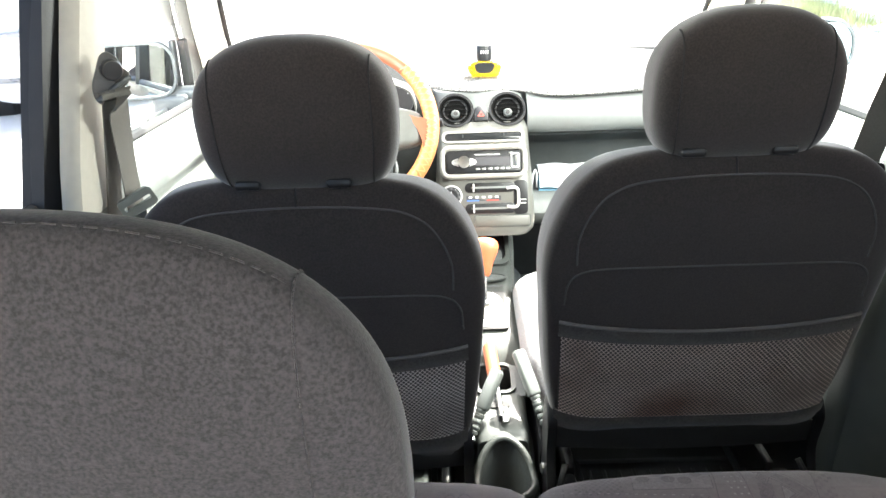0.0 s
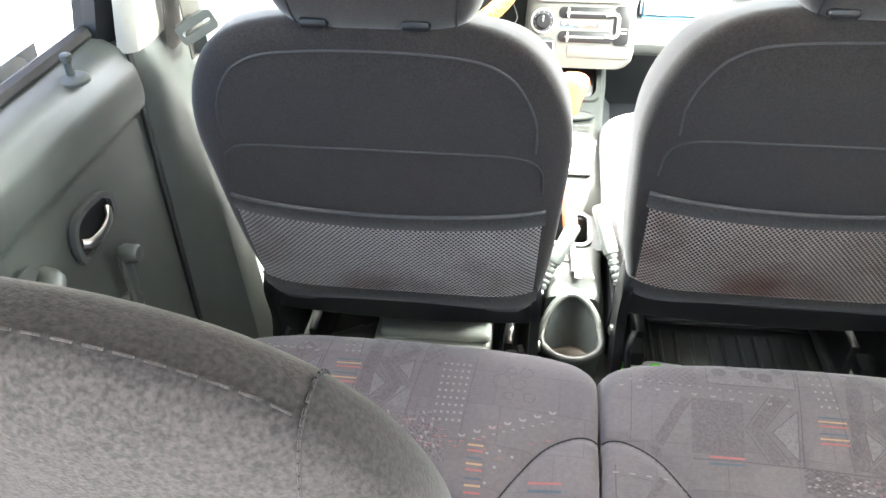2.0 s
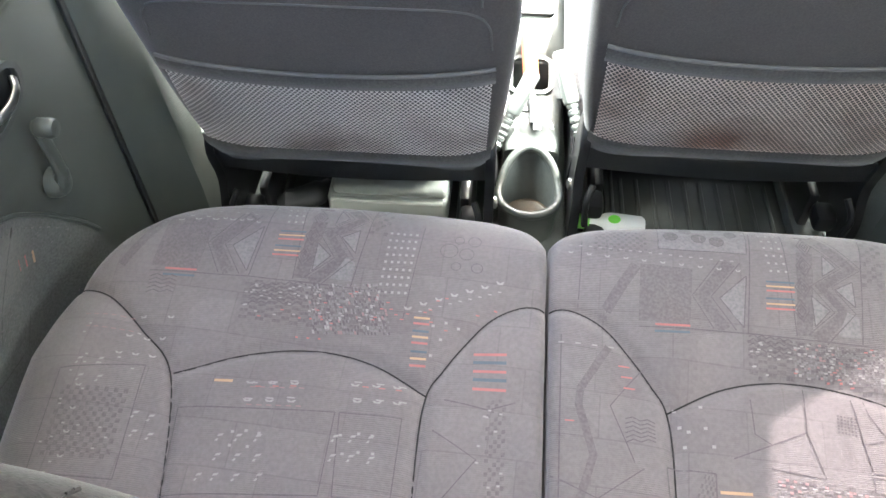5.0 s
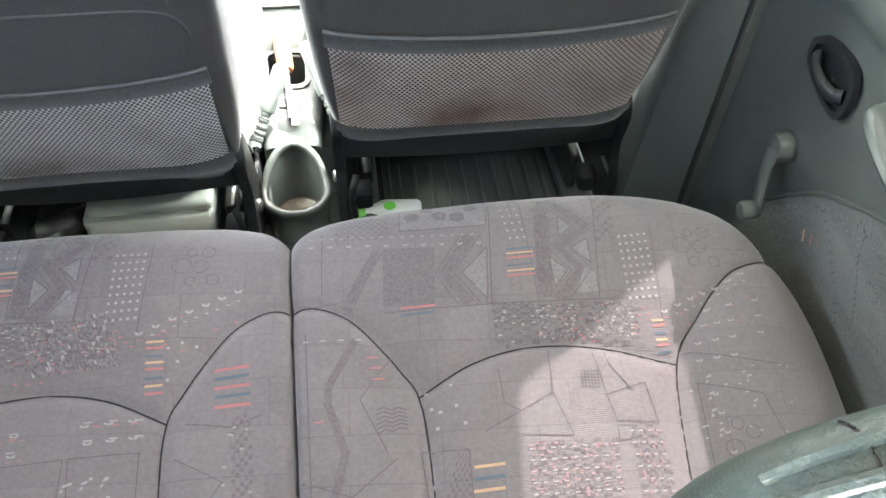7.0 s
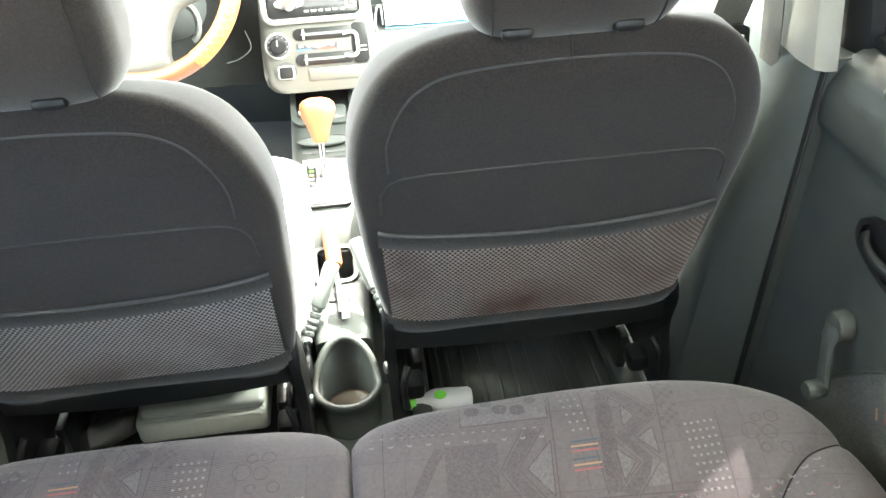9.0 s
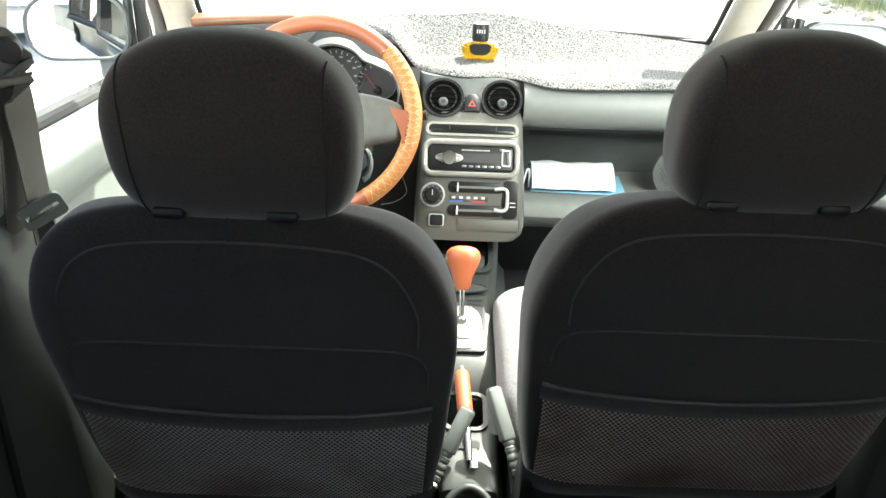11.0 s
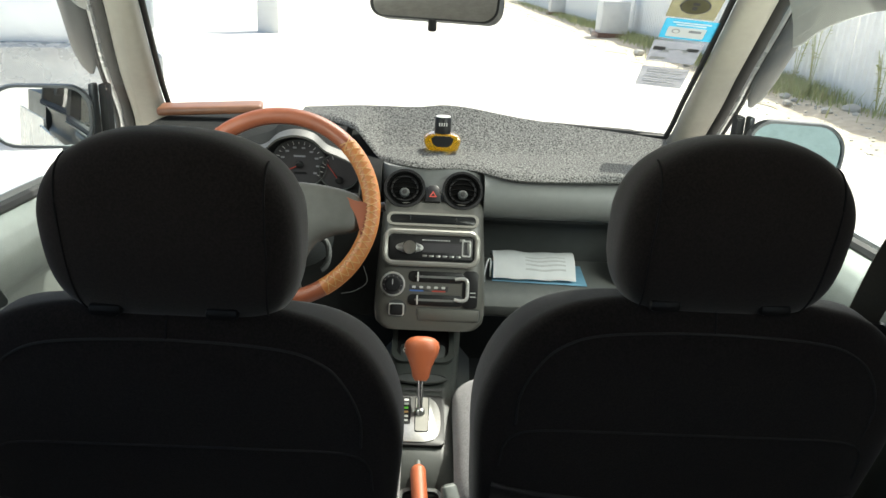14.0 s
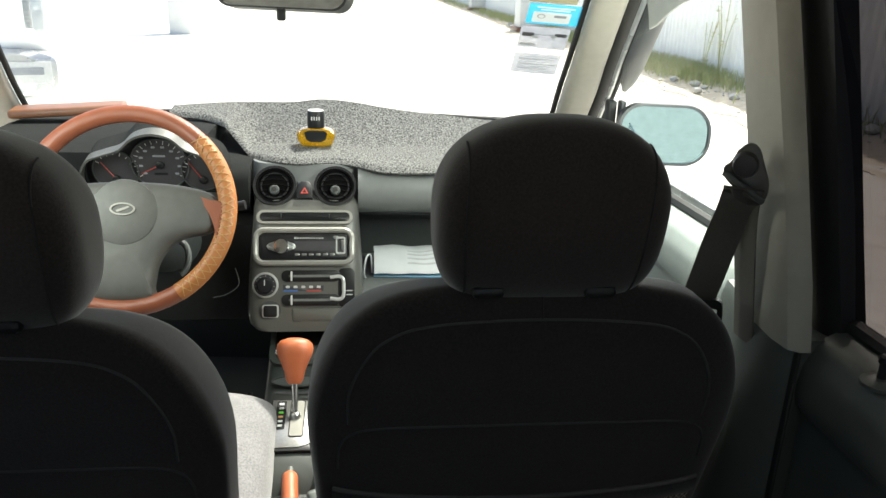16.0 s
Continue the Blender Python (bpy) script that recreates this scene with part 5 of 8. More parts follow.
for c, s, dx, dy in ((cush_r, 1, 0.0, 0.0), (cush_l, -1, -0.597, 0.032)):
    weave(c, s, "dark_weave", FRONT_DARK, M_CUSHION_DK, 0.0006, dx, dy, before_seams)
    weave(c, s, "pale_weave", FRONT_PALE, M_CUSHION_LT, 0.0007, dx, dy, before_seams)
    weave(c, s, "disc_weave", FRONT_DISC, M_CUSHION_DK, 0.0011, dx, dy, before_seams)
    weave(c, s, "disc_edges", [q for d in FRONT_DISC for q in outline_cells(d, 0.0010)], M_CUSHION_LINE, 0.0014, dx, dy, before_seams)
    weave(c, s, "woven_outline", FRONT_LINE, M_CUSHION_LINE, 0.0009, dx, dy, before_seams)
    weave(c, s, "pale_fleck_weave", FRONT_BITS, M_THREAD_W, 0.0012, dx, dy, before_seams)
    weave(c, s, "red_stripes", FRONT_RED, M_THREAD_R, 0.0012, dx, dy, before_seams)
    weave(c, s, "teal_stripes", FRONT_TEAL, M_THREAD_B, 0.0012, dx, dy, before_seams)
    weave(c, s, "ochre_stripes", FRONT_OCHRE, M_THREAD_O, 0.0012, dx, dy, before_seams)

# the narrow ladders of coloured stripes beside the outer seams
for c, s, x, w, ys in ((cush_r, 1, 0.434, 0.014, (0.777, 0.771, 0.762, 0.755, 0.749, 0.741)), (cush_l, -1, -0.134, 0.019, (0.808, 0.801, 0.792, 0.785, 0.778, 0.768, 0.760, 0.752))):
    for name, mt, pick in (("ochre_stripes", M_THREAD_O, 0), ("red_stripes", M_THREAD_R, 1), ("teal_stripes", M_THREAD_B, 2)):
        weave(c, s, name, [q for k, y in enumerate(ys) if k % 3 == pick for q in ticks((x, y), (x, y), 1, w, 0.0034)], mt, 0.0012)

# the sewn-in panels behind the seams, passenger side
weave(cush_r, 1, "dark_weave", band_cells([(0.085, 0.790), (0.052, 0.737), (0.050, 0.719), (0.066, 0.665), (0.045, 0.60)], 0.009) + quad_cells([(0.249, 0.585), (0.343, 0.580), (0.358, 0.650), (0.258, 0.656)], 20, 14, lambda i, j: (i + 2 * j) % 4 < 2, 0.9)
      + quad_cells([(0.365, 0.575), (0.405, 0.570), (0.405, 0.665), (0.372, 0.668)], 8, 18, lambda i, j: (i + 2 * j) % 4 < 2, 0.9) + quad_cells([(0.160, 0.600), (0.190, 0.598), (0.196, 0.655), (0.186, 0.660)], 7, 12, lambda i, j: (i + j) % 2 == 0, 0.9), M_CUSHION_DK, 0.0006)
weave(cush_r, 1, "woven_outline", outline_cells([(0.354, 0.697), (0.400, 0.707), (0.405, 0.662), (0.359, 0.667)]) + band_cells([(0.300, 0.757), (0.295, 0.705), (0.309, 0.657), (0.253, 0.664)], 0.0013) + band_cells([(0.215, 0.672), (0.257, 0.689), (0.295, 0.705)], 0.0013) + band_cells([(0.350, 0.748), (0.352, 0.729), (0.354, 0.697)], 0.0013) + band_cells([(0.364, 0.748), (0.366, 0.731), (0.384, 0.699)], 0.0013) + outline_cells([(0.358, 0.663), (0.357, 0.647), (0.369, 0.646), (0.377, 0.660)]) + band_cells([(0.240, 0.740), (0.240, 0.700), (0.257, 0.689)], 0.0013)
      + band_cells([(0.02, 0.64), (0.07, 0.62), (0.12, 0.655)], 0.0013) + band_cells([(0.125, 0.77), (0.085, 0.72), (0.11, 0.66)], 0.0013) + band_cells([(0.03, 0.80), (0.028, 0.55)], 0.0013) + outline_cells([(0.145, 0.66), (0.195, 0.655), (0.19, 0.56), (0.15, 0.56)]) + outline_cells([(0.46, 0.70), (0.53, 0.68), (0.55, 0.58), (0.45, 0.57)]) + band_cells([(0.45, 0.74), (0.56, 0.71)], 0.0013)
      + [q for x, y, r in ((0.48, 0.625, 0.010), (0.505, 0.64, 0.008), (0.49, 0.65, 0.007), (0.515, 0.612, 0.009)) for q in outline_cells(disc_cell(x, y, r), 0.0011)], M_CUSHION_LINE, 0.0009)
weave(cush_r, 1, "pale_fleck_weave", [c for x, y in ((0.157, 0.724), (0.185, 0.728), (0.161, 0.704), (0.188, 0.703), (0.170, 0.699), (0.165, 0.682), (0.195, 0.683)) for c in ticks((x, y), (x, y), 1, 0.0040, 0.0034)] + ticks((0.030, 0.790), (0.088, 0.790), 4, 0.0065, 0.0016)
      + [c for k in range(6) for c in ticks((0.256 + 0.001 * k, 0.590 + 0.0115 * k), (0.342 + 0.002 * k, 0.586 + 0.0115 * k), 9, 0.0048, 0.0015)] + [c for k in range(7) for c in ticks((0.372, 0.580 + 0.0125 * k), (0.402, 0.578 + 0.0125 * k), 4, 0.0048, 0.0015)]
      + [c for k in range(30) for c in ticks((rng_p.uniform(0.45, 0.57), rng_p.uniform(0.55, 0.74)), (0, 0), 1, 0.0036, 0.0018)], M_THREAD_W, 0.0012)
weave(cush_r, 1, "pale_vee_weave", vees((0.499, 0.787), (0.524, 0.788), 2, 0.009) + vees((0.488, 0.767), (0.520, 0.768), 3, 0.009) + vees((0.475, 0.746), (0.516, 0.748), 3, 0.009) + vees((0.470, 0.725), (0.511, 0.726), 3, 0.009) + vees((0.557, 0.790), (0.550, 0.749), 3, 0.009) + vees((0.476, 0.685), (0.477, 0.621), 4, 0.008), M_THREAD_W, 0.0012)
weave(cush_l, -1, "pale_vee_weave", vees((-0.470, 0.790), (-0.435, 0.790), 2, 0.009) + vees((-0.480, 0.765), (-0.440, 0.765), 3, 0.009) + vees((-0.485, 0.742), (-0.446, 0.742), 3, 0.009) + vees((-0.520, 0.70), (-0.515, 0.62), 4, 0.008), M_THREAD_W, 0.0012)
weave(cush_r, 1, "ochre_stripes", ticks((0.214, 0.636), (0.210, 0.612), 2, 0.033, 0.0042), M_THREAD_O, 0.0012)
weave(cush_r, 1, "teal_stripes", ticks((0.212, 0.624), (0.208, 0.600), 2, 0.033, 0.0048), M_THREAD_B, 0.0012)
weave(cush_r, 1, "red_stripes", ticks((0.102, 0.768), (0.107, 0.742), 3, 0.013, 0.0024) + ticks((0.04, 0.70), (0.04, 0.70), 1, 0.010, 0.0016), M_THREAD_R, 0.0012)
# and on the driver's side
weave(cush_l, -1, "dark_weave", quad_cells([(-0.050, 0.56), (-0.028, 0.56), (-0.030, 0.72), (-0.052, 0.715)], 5, 32, lambda i, j: (i * 3 + j * 2) % 5 < 2, 0.9) + quad_cells([(-0.54, 0.62), (-0.46, 0.62), (-0.46, 0.70), (-0.54, 0.70)], 14, 14, lambda i, j: (i + j) % 2 == 0, 0.9), M_CUSHION_DK, 0.0006)
weave(cush_l, -1, "woven_outline", outline_cells([(-0.40, 0.685), (-0.22, 0.69), (-0.225, 0.60), (-0.40, 0.59)]) + outline_cells([(-0.215, 0.69), (-0.145, 0.69), (-0.148, 0.60), (-0.21, 0.60)]) + band_cells([(-0.10, 0.715), (-0.05, 0.705), (-0.02, 0.715)], 0.0013) + band_cells([(-0.11, 0.68), (-0.06, 0.65), (-0.10, 0.60)], 0.0013) + outline_cells([(-0.55, 0.72), (-0.45, 0.73), (-0.45, 0.60), (-0.55, 0.60)]), M_CUSHION_LINE, 0.0009)
weave(cush_l, -1, "pale_fleck_weave", ticks((-0.199, 0.727), (-0.148, 0.727), 3, 0.009, 0.0016) + ticks((-0.197, 0.707), (-0.146, 0.708), 3, 0.009, 0.0018) + ticks((-0.318, 0.717), (-0.272, 0.722), 3, 0.009, 0.0016) + ticks((-0.320, 0.698), (-0.272, 0.702), 3, 0.009, 0.0016)
      + [c for x, y in ((-0.21, 0.665), (-0.19, 0.668), (-0.175, 0.667), (-0.205, 0.645), (-0.188, 0.648), (-0.172, 0.648), (-0.33, 0.66), (-0.315, 0.662), (-0.30, 0.66), (-0.33, 0.645), (-0.31, 0.645), (-0.12, 0.80), (-0.105, 0.805), (-0.11, 0.785), (-0.09, 0.80), (-0.12, 0.765)) for c in ticks((x, y), (x, y), 1, 0.0036, 0.0030)]
      + [c for k in range(24) for c in ticks((rng_p.uniform(-0.55, -0.46), rng_p.uniform(0.56, 0.78)), (0, 0), 1, 0.0036, 0.0018)] + [c for k in range(14) for c in ticks((rng_p.uniform(-0.06, -0.03), rng_p.uniform(0.55, 0.72)), (0, 0), 1, 0.0034, 0.0020)], M_THREAD_W, 0.0012)
weave(cush_l, -1, "red_stripes", ticks((-0.051, 0.770), (-0.050, 0.728), 3, 0.038, 0.0042) + ticks((-0.190, 0.722), (-0.152, 0.722), 3, 0.007, 0.0012) + ticks((-0.312, 0.713), (-0.272, 0.716), 3, 0.007, 0.0012), M_THREAD_R, 0.0012)
weave(cush_l, -1, "teal_stripes", ticks((-0.051, 0.760), (-0.050, 0.739), 2, 0.038, 0.0048), M_THREAD_B, 0.0012)
weave(cush_l, -1, "ochre_stripes", ticks((-0.354, 0.718), (-0.354, 0.718), 1, 0.022, 0.0042), M_THREAD_O, 0.0012)



def zigzag_rows(quad, rows, waves, wide):
    """Rows of thin zigzag lines across a quad."""
    q = [Vector((*p, 0)) for p in quad]
    out = []
    for r in range(rows):
        pts = []
        for k in range(2 * waves + 1):
            u, v = k / (2 * waves), (r + 0.5 + (0.32 if k % 2 else -0.32)) / rows
            p = (q[0] * (1 - u) + q[1] * u) * (1 - v) + (q[3] * (1 - u) + q[2] * u) * v
            pts.append((p.x, p.y))
        out += band_cells(pts, wide)
    return out


def flags(places):
    """Little leaning flags: a fleck with a shorter one below it."""
    out = []
    for x, y in places:
        out.append([(x - 0.0032, y - 0.0012), (x + 0.0022, y - 0.0004), (x + 0.0040, y + 0.0024), (x - 0.0016, y + 0.0016)])
        out.append([(x - 0.0052, y - 0.0062), (x - 0.0022, y - 0.0062), (x - 0.0008, y - 0.0034), (x - 0.0030, y - 0.0034)])
    return out


def speckle(quad, nx, ny, seed, share):
    """Single stitches strewn in a quad."""
    r = random.Random(seed)
    keep = {(i, j) for i in range(nx) for j in range(ny) if r.random() < share}
    return quad_cells(quad, nx, ny, lambda i, j: (i, j) in keep, 0.86)


# fine tonal fields: zigzags, strewn stitches and leaning flags
mot_r = [(0.294, 0.772), (0.411, 0.762), (0.411, 0.800), (0.294, 0.810)]
mot_l = [(-0.262, 0.782), (-0.167, 0.785), (-0.188, 0.849), (-0.283, 0.842)]
weave(cush_r, 1, "zigzag_weave", zigzag_rows([(0.243, 0.790), (0.292, 0.788), (0.294, 0.812), (0.246, 0.817)], 5, 5, 0.0013) + zigzag_rows([(0.101, 0.680), (0.134, 0.684), (0.134, 0.709), (0.101, 0.711)], 6, 2, 0.0012), M_CUSHION_LINE, 0.0010)
weave(cush_l, -1, "zigzag_weave", zigzag_rows([(-0.345, 0.812), (-0.280, 0.814), (-0.284, 0.846), (-0.348, 0.839)], 6, 6, 0.0013) + zigzag_rows([(-0.475, 0.82), (-0.44, 0.82), (-0.44, 0.845), (-0.475, 0.845)], 5, 2, 0.0013), M_CUSHION_LINE, 0.0010)
for c, s, quad, seed in ((cush_r, 1, mot_r, 31), (cush_l, -1, mot_l, 32)):
    weave(c, s, "strewn_stitches", speckle(quad, 46, 18, seed, 0.30), M_CUSHION_LT, 0.0011)
    weave(c, s, "strewn_dark_stitches", speckle(quad, 46, 18, seed + 5, 0.24), M_CUSHION_LINE, 0.0010)
    weave(c, s, "strewn_pink_stitches", speckle(quad, 34, 14, seed + 9, 0.05), M_THREAD_P, 0.0013)
    weave(c, s, "strewn_pale_stitches", speckle(quad, 30, 12, seed + 11, 0.045), M_THREAD_W, 0.0014)
# fields of vees and lozenges at the rear of the passenger half
for quad, seed in (([(0.253, 0.600), (0.349, 0.590), (0.353, 0.644), (0.258, 0.656)], 41), ([(0.372, 0.590), (0.406, 0.588), (0.406, 0.655), (0.376, 0.659)], 42)):
    weave(cush_r, 1, "strewn_stitches", speckle(quad, 30 if seed == 41 else 14, 22, seed, 0.26), M_CUSHION_LT, 0.0010)
    weave(cush_r, 1, "strewn_pink_stitches", speckle(quad, 24 if seed == 41 else 10, 18, seed + 3, 0.08), M_THREAD_P, 0.0013)
    weave(cush_r, 1, "strewn_green_stitches", speckle(quad, 24 if seed == 41 else 10, 18, seed + 4, 0.12), M_CUSHION_LINE, 0.0010)
weave(cush_r, 1, "dot_weave", quad_cells([(0.328, 0.707), (0.349, 0.704), (0.352, 0.726), (0.330, 0.729)], 6, 6, lambda i, j: True, 0.55), M_CUSHION_LINE, 0.0010)
weave(cush_l, -1, "flag_weave", flags([(-0.528, 0.731), (-0.503, 0.732), (-0.521, 0.711), (-0.498, 0.711), (-0.445, 0.674), (-0.427, 0.672), (-0.441, 0.653), (-0.423, 0.652), (-0.322, 0.656), (-0.300, 0.657), (-0.319, 0.635), (-0.297, 0.636), (-0.343, 0.655), (-0.341, 0.634), (-0.357, 0.612), (-0.339, 0.613), (-0.316, 0.614), (-0.291, 0.616), (-0.215, 0.663), (-0.196, 0.664), (-0.176, 0.665), (-0.215, 0.642), (-0.195, 0.643), (-0.173, 0.643)]), M_THREAD_W, 0.0013)
weave(cush_r, 1, "flag_weave", flags([(0.474, 0.705), (0.472, 0.686), (0.469, 0.667), (0.471, 0.645), (0.520, 0.700), (0.518, 0.672)]), M_THREAD_W, 0.0013)
weave(cush_l, -1, "pale_vee_weave", vees((-0.457, 0.925), (-0.368, 0.930), 5, 0.010) + vees((-0.322, 0.717), (-0.271, 0.719), 3, 0.011) + vees((-0.321, 0.696), (-0.271, 0.698), 3, 0.011) + vees((-0.202, 0.723), (-0.154, 0.725), 3, 0.011) + vees((-0.197, 0.704), (-0.152, 0.706), 3, 0.011), M_THREAD_W, 0.0013)
weave(cush_l, -1, "pink_dashes", ticks((-0.318, 0.712), (-0.262, 0.714), 6, 0.006, 0.0012) + ticks((-0.318, 0.691), (-0.262, 0.693), 6, 0.006, 0.0012) + ticks((-0.540, 0.791), (-0.485, 0.790), 6, 0.006, 0.0012) + ticks((-0.533, 0.773), (-0.480, 0.771), 6, 0.006, 0.0012), M_THREAD_P, 0.0013)


# rear backrest and its two head restraints
def rear_back(s, label):
    c = thing("rear_bench_back", (MID + s * 0.30, 0.40, 0.45), label, "car seat", "rear seat backs")
    rings = []
    for k in range(22):
        t = k / 21
        z = 0.50 + 0.53 * t
        yc = 0.46 - 0.15 * t - 0.02
        w = 0.295 * (1 if t < 0.8 else math.sqrt(max(0.02, 1 - ((t - 0.8) / 0.22) ** 2)) * 0.4 + 0.6)
        d = 0.065 * (1 if t < 0.85 else math.sqrt(max(0.03, 1 - ((t - 0.85) / 0.155) ** 2)))
        rings.append([(MID + s * 0.30 + w * power(math.cos(2 * math.pi * q / 40), 2 / 5), yc + d * power(math.sin(2 * math.pi * q / 40), 2 / 3.5), z) for q in range(40)])
    part("back_cover", loft(rings), M_CUSHION, c)
    return c


rear_back(-1, "upright driver-side half of the patterned rear seat back")
rear_back(1, "upright passenger-side half of the patterned rear seat back")


def rear_headrest(at, hh, material, label, thread):
    h = thing("rear_headrest", (at[0], 0.34, at[2] - 0.09), label, "headrest", "rear headrests")
    hr = (at, -0.10, 0.164, hh, 0.025, 0.05)
    part("cover", pad_skin(*hr), material, h)
    top = [pad_line(x, 0.16, 0.17, *hr, n=1)[0] for x in np.linspace(-0.129, 0.129, 41)]
    part("top_stitching", stitches(top, 0.0004), thread, h)
    if material is M_VINYL_GREEN:
        for a in (0.10, -0.12):
            part("piping", tube([pad_line(x, a, a + 0.01, *hr, n=1)[0] for x in np.linspace(-0.15, 0.15, 41)], 0.0026, 8), material, h)
    for sx in (-1, 1):
        part("side_seam", stitches(pad_line(sx * 0.129, -0.5, 2.8, *hr, n=40), 0.0004), thread, h)
        part("seam_fold", tube(pad_line(sx * 0.129, -0.5, 2.8, *hr, n=50, lift=-0.0001), 0.0005, 5), M_THREAD, h)
        part("post", tube([(at[0] + sx * 0.07, at[1], at[2] - 0.16), (at[0] + sx * 0.07, at[1], at[2] - 0.08)], 0.006, 10), M_CHROME, h)
    return h


rear_headrest((-0.266, 0.337, 1.121), 0.130, M_HR_REAR, "grey brushed-cloth rear headrest with stitched edges, driver's side", M_HR_REAR)
rear_headrest((0.364, 0.386, 1.054), 0.123, M_VINYL_GREEN, "lowered dark green vinyl rear headrest with stitched edges", M_THREAD)

# ---- dashboard ----
def along_x(profile, x0, x1, n=20, bow=0.0):
    """A closed (y, z) profile drawn out along x, its ends set back by bow."""
    rings = []
    for k in range(n + 1):
        x = x0 + (x1 - x0) * k / n
        rings.append([(x, y - bow * (1 - (2 * k / n - 1) ** 2), z) for y, z in profile])
    return loft(rings)


STACK_Y = [(0.60, 1.862), (0.64, 1.856), (0.69, 1.862), (0.745, 1.879), (0.82, 1.904), (0.875, 1.936), (0.92, 1.978), (0.945, 1.996), (0.968, 2.010)]
STACK_W = [(0.60, 0.10), (0.646, 0.108), (0.654, 0.118), (0.67, 0.123), (0.75, 0.120), (0.85, 0.113), (0.90, 0.112), (0.968, 0.112)]


def stack_m(x, z, lift=0.0):
    """A pose on the centre stack's face: x across, y up the face, z out of it."""
    e = 0.004
    t = Vector((0, smooth(STACK_Y, z + e) - smooth(STACK_Y, z - e), 2 * e)).normalized()
    nrm = Vector((0, -t.z, t.y))
    o = Vector((x, smooth(STACK_Y, z), z)) + nrm * lift
    return Matrix(((1, t.x, nrm.x, o.x), (0, t.y, nrm.y, o.y), (0, t.z, nrm.z, o.z), (0, 0, 0, 1)))


dash = thing("dashboard", (0, 2.1, 0.60), "grey plastic car dashboard with round vents and an open shelf", "dashboard")
pad = [(2.38, 0.985), (2.20, 0.975), (2.06, 0.970), (2.005, 0.962), (1.981, 0.948), (1.972, 0.930), (1.970, 0.910), (1.976, 0.890), (1.992, 0.872), (2.016, 0.860), (2.06, 0.854), (2.38, 0.854)]
part("upper_pad", along_x(pad, 0.111, 0.66, 16), M_DASH, dash)
# the same pad on the driver's side, in near black instead of grey
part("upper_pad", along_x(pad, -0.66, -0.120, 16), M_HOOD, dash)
shelf = [(2.30, 0.700), (2.02, 0.702), (1.992, 0.697), (1.975, 0.682), (1.968, 0.660), (1.978, 0.636), (2.02, 0.612), (2.10, 0.598), (2.30, 0.590)]
part("lower_bolster", along_x(shelf, 0.112, 0.66, 14), M_DASH, dash)
part("shelf_back", box(0.56, 0.02, 0.20, (0.385, 2.200, 0.79), 0.004), M_SHELF, dash)
part("shelf_rail", box(0.50, 0.014, 0.010, (0.37, 2.052, 0.850), 0.004), M_DASH_DK, dash)
part("shelf_divider", wall_sheet(lambda u, v: (0.150 + 0.36 * u, 2.186 - 0.02 * v, 0.79 + 0.075 * v), 10, 4, 0.004, (0, 1, 0)), M_SHELF, dash)
for x in (0.185, 0.375):
    part("hole", plate(ell(0.011, 0.007, 12), 0.002, Matrix(((1, 0, 0, x), (0, 0, -1, 2.164), (0, 1, 0, 0.842), (0, 0, 0, 1)))), M_BLACK, dash)
under = [(2.30, 0.86), (2.02, 0.86), (1.985, 0.84), (1.972, 0.80), (1.965, 0.70), (1.975, 0.62), (2.05, 0.585), (2.30, 0.58)]
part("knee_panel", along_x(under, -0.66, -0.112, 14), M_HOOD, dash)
part("vent_pod", loft([[(0.128 * power(math.cos(a), 0.5) * k, smooth(STACK_Y, z) + 0.10 + 0.094 * power(math.sin(a), 0.5), z) for a in (2 * math.pi * q / 36 for q in range(36))] for z, k in ((0.875, 0.88), (0.90, 0.92), (0.93, 0.99), (0.955, 0.99), (0.968, 0.95))]), M_DASH, dash)
rings = []
for z in (0.646, 0.650, 0.657, 0.675, 0.72, 0.77, 0.82, 0.86, 0.885, 0.898, 0.904):
    w = smooth(STACK_W, z) - (0.012 if z > 0.9 else 0.004 if z > 0.895 else 0)
    rings.append([(w * power(math.cos(a), 2 / 7), smooth(STACK_Y, z) + 0.10 - (0.004 if z < 0.905 else 0) + 0.10 * power(math.sin(a), 2 / 7), z) for a in (2 * math.pi * q / 44 for q in range(44))])
stack = part("console_face", loft(rings), M_STACK_BODY, dash, "silver-beige centre stack")
part("radio_surround", rim(rrect(0.212, 0.080, 0.024, 6), rrect(0.186, 0.058, 0.012, 6), 0.006, stack_m(-0.002, 0.818, 0.002)), M_STACK, stack)
part("surround_bead", tube([stack_m(-0.002, 0.818, 0.008) @ Vector((x, y, 0)) for x, y in rrect(0.199, 0.069, 0.018, 6)], 0.0062, 8, closed=True), M_STACK, stack)
part("radio_gap", rim(rrect(0.187, 0.059, 0.012, 6), rrect(0.178, 0.050, 0.006, 6), 0.0025, stack_m(-0.002, 0.818, 0.002)), M_RUBBER, stack, "dark gap round the radio")
part("vent_bar", plate(rrect(0.186, 0.019, 0.0085, 6), 0.006, stack_m(-0.001, 0.8715, 0.002), 0.003), M_GLOSS, stack, "glossy black bar")
part("bar_rim", rim(rrect(0.200, 0.030, 0.014, 6), rrect(0.187, 0.020, 0.009, 6), 0.0065, stack_m(-0.001, 0.8715, 0.002)), M_STACK, stack)
for dx in (-0.05, 0.05):
    part("bar_split", box(0.0015, 0.002, 0.014, stack_m(dx, 0.8715, 0.0085).translation, 0.0004, 1), M_DASH_DK, stack)

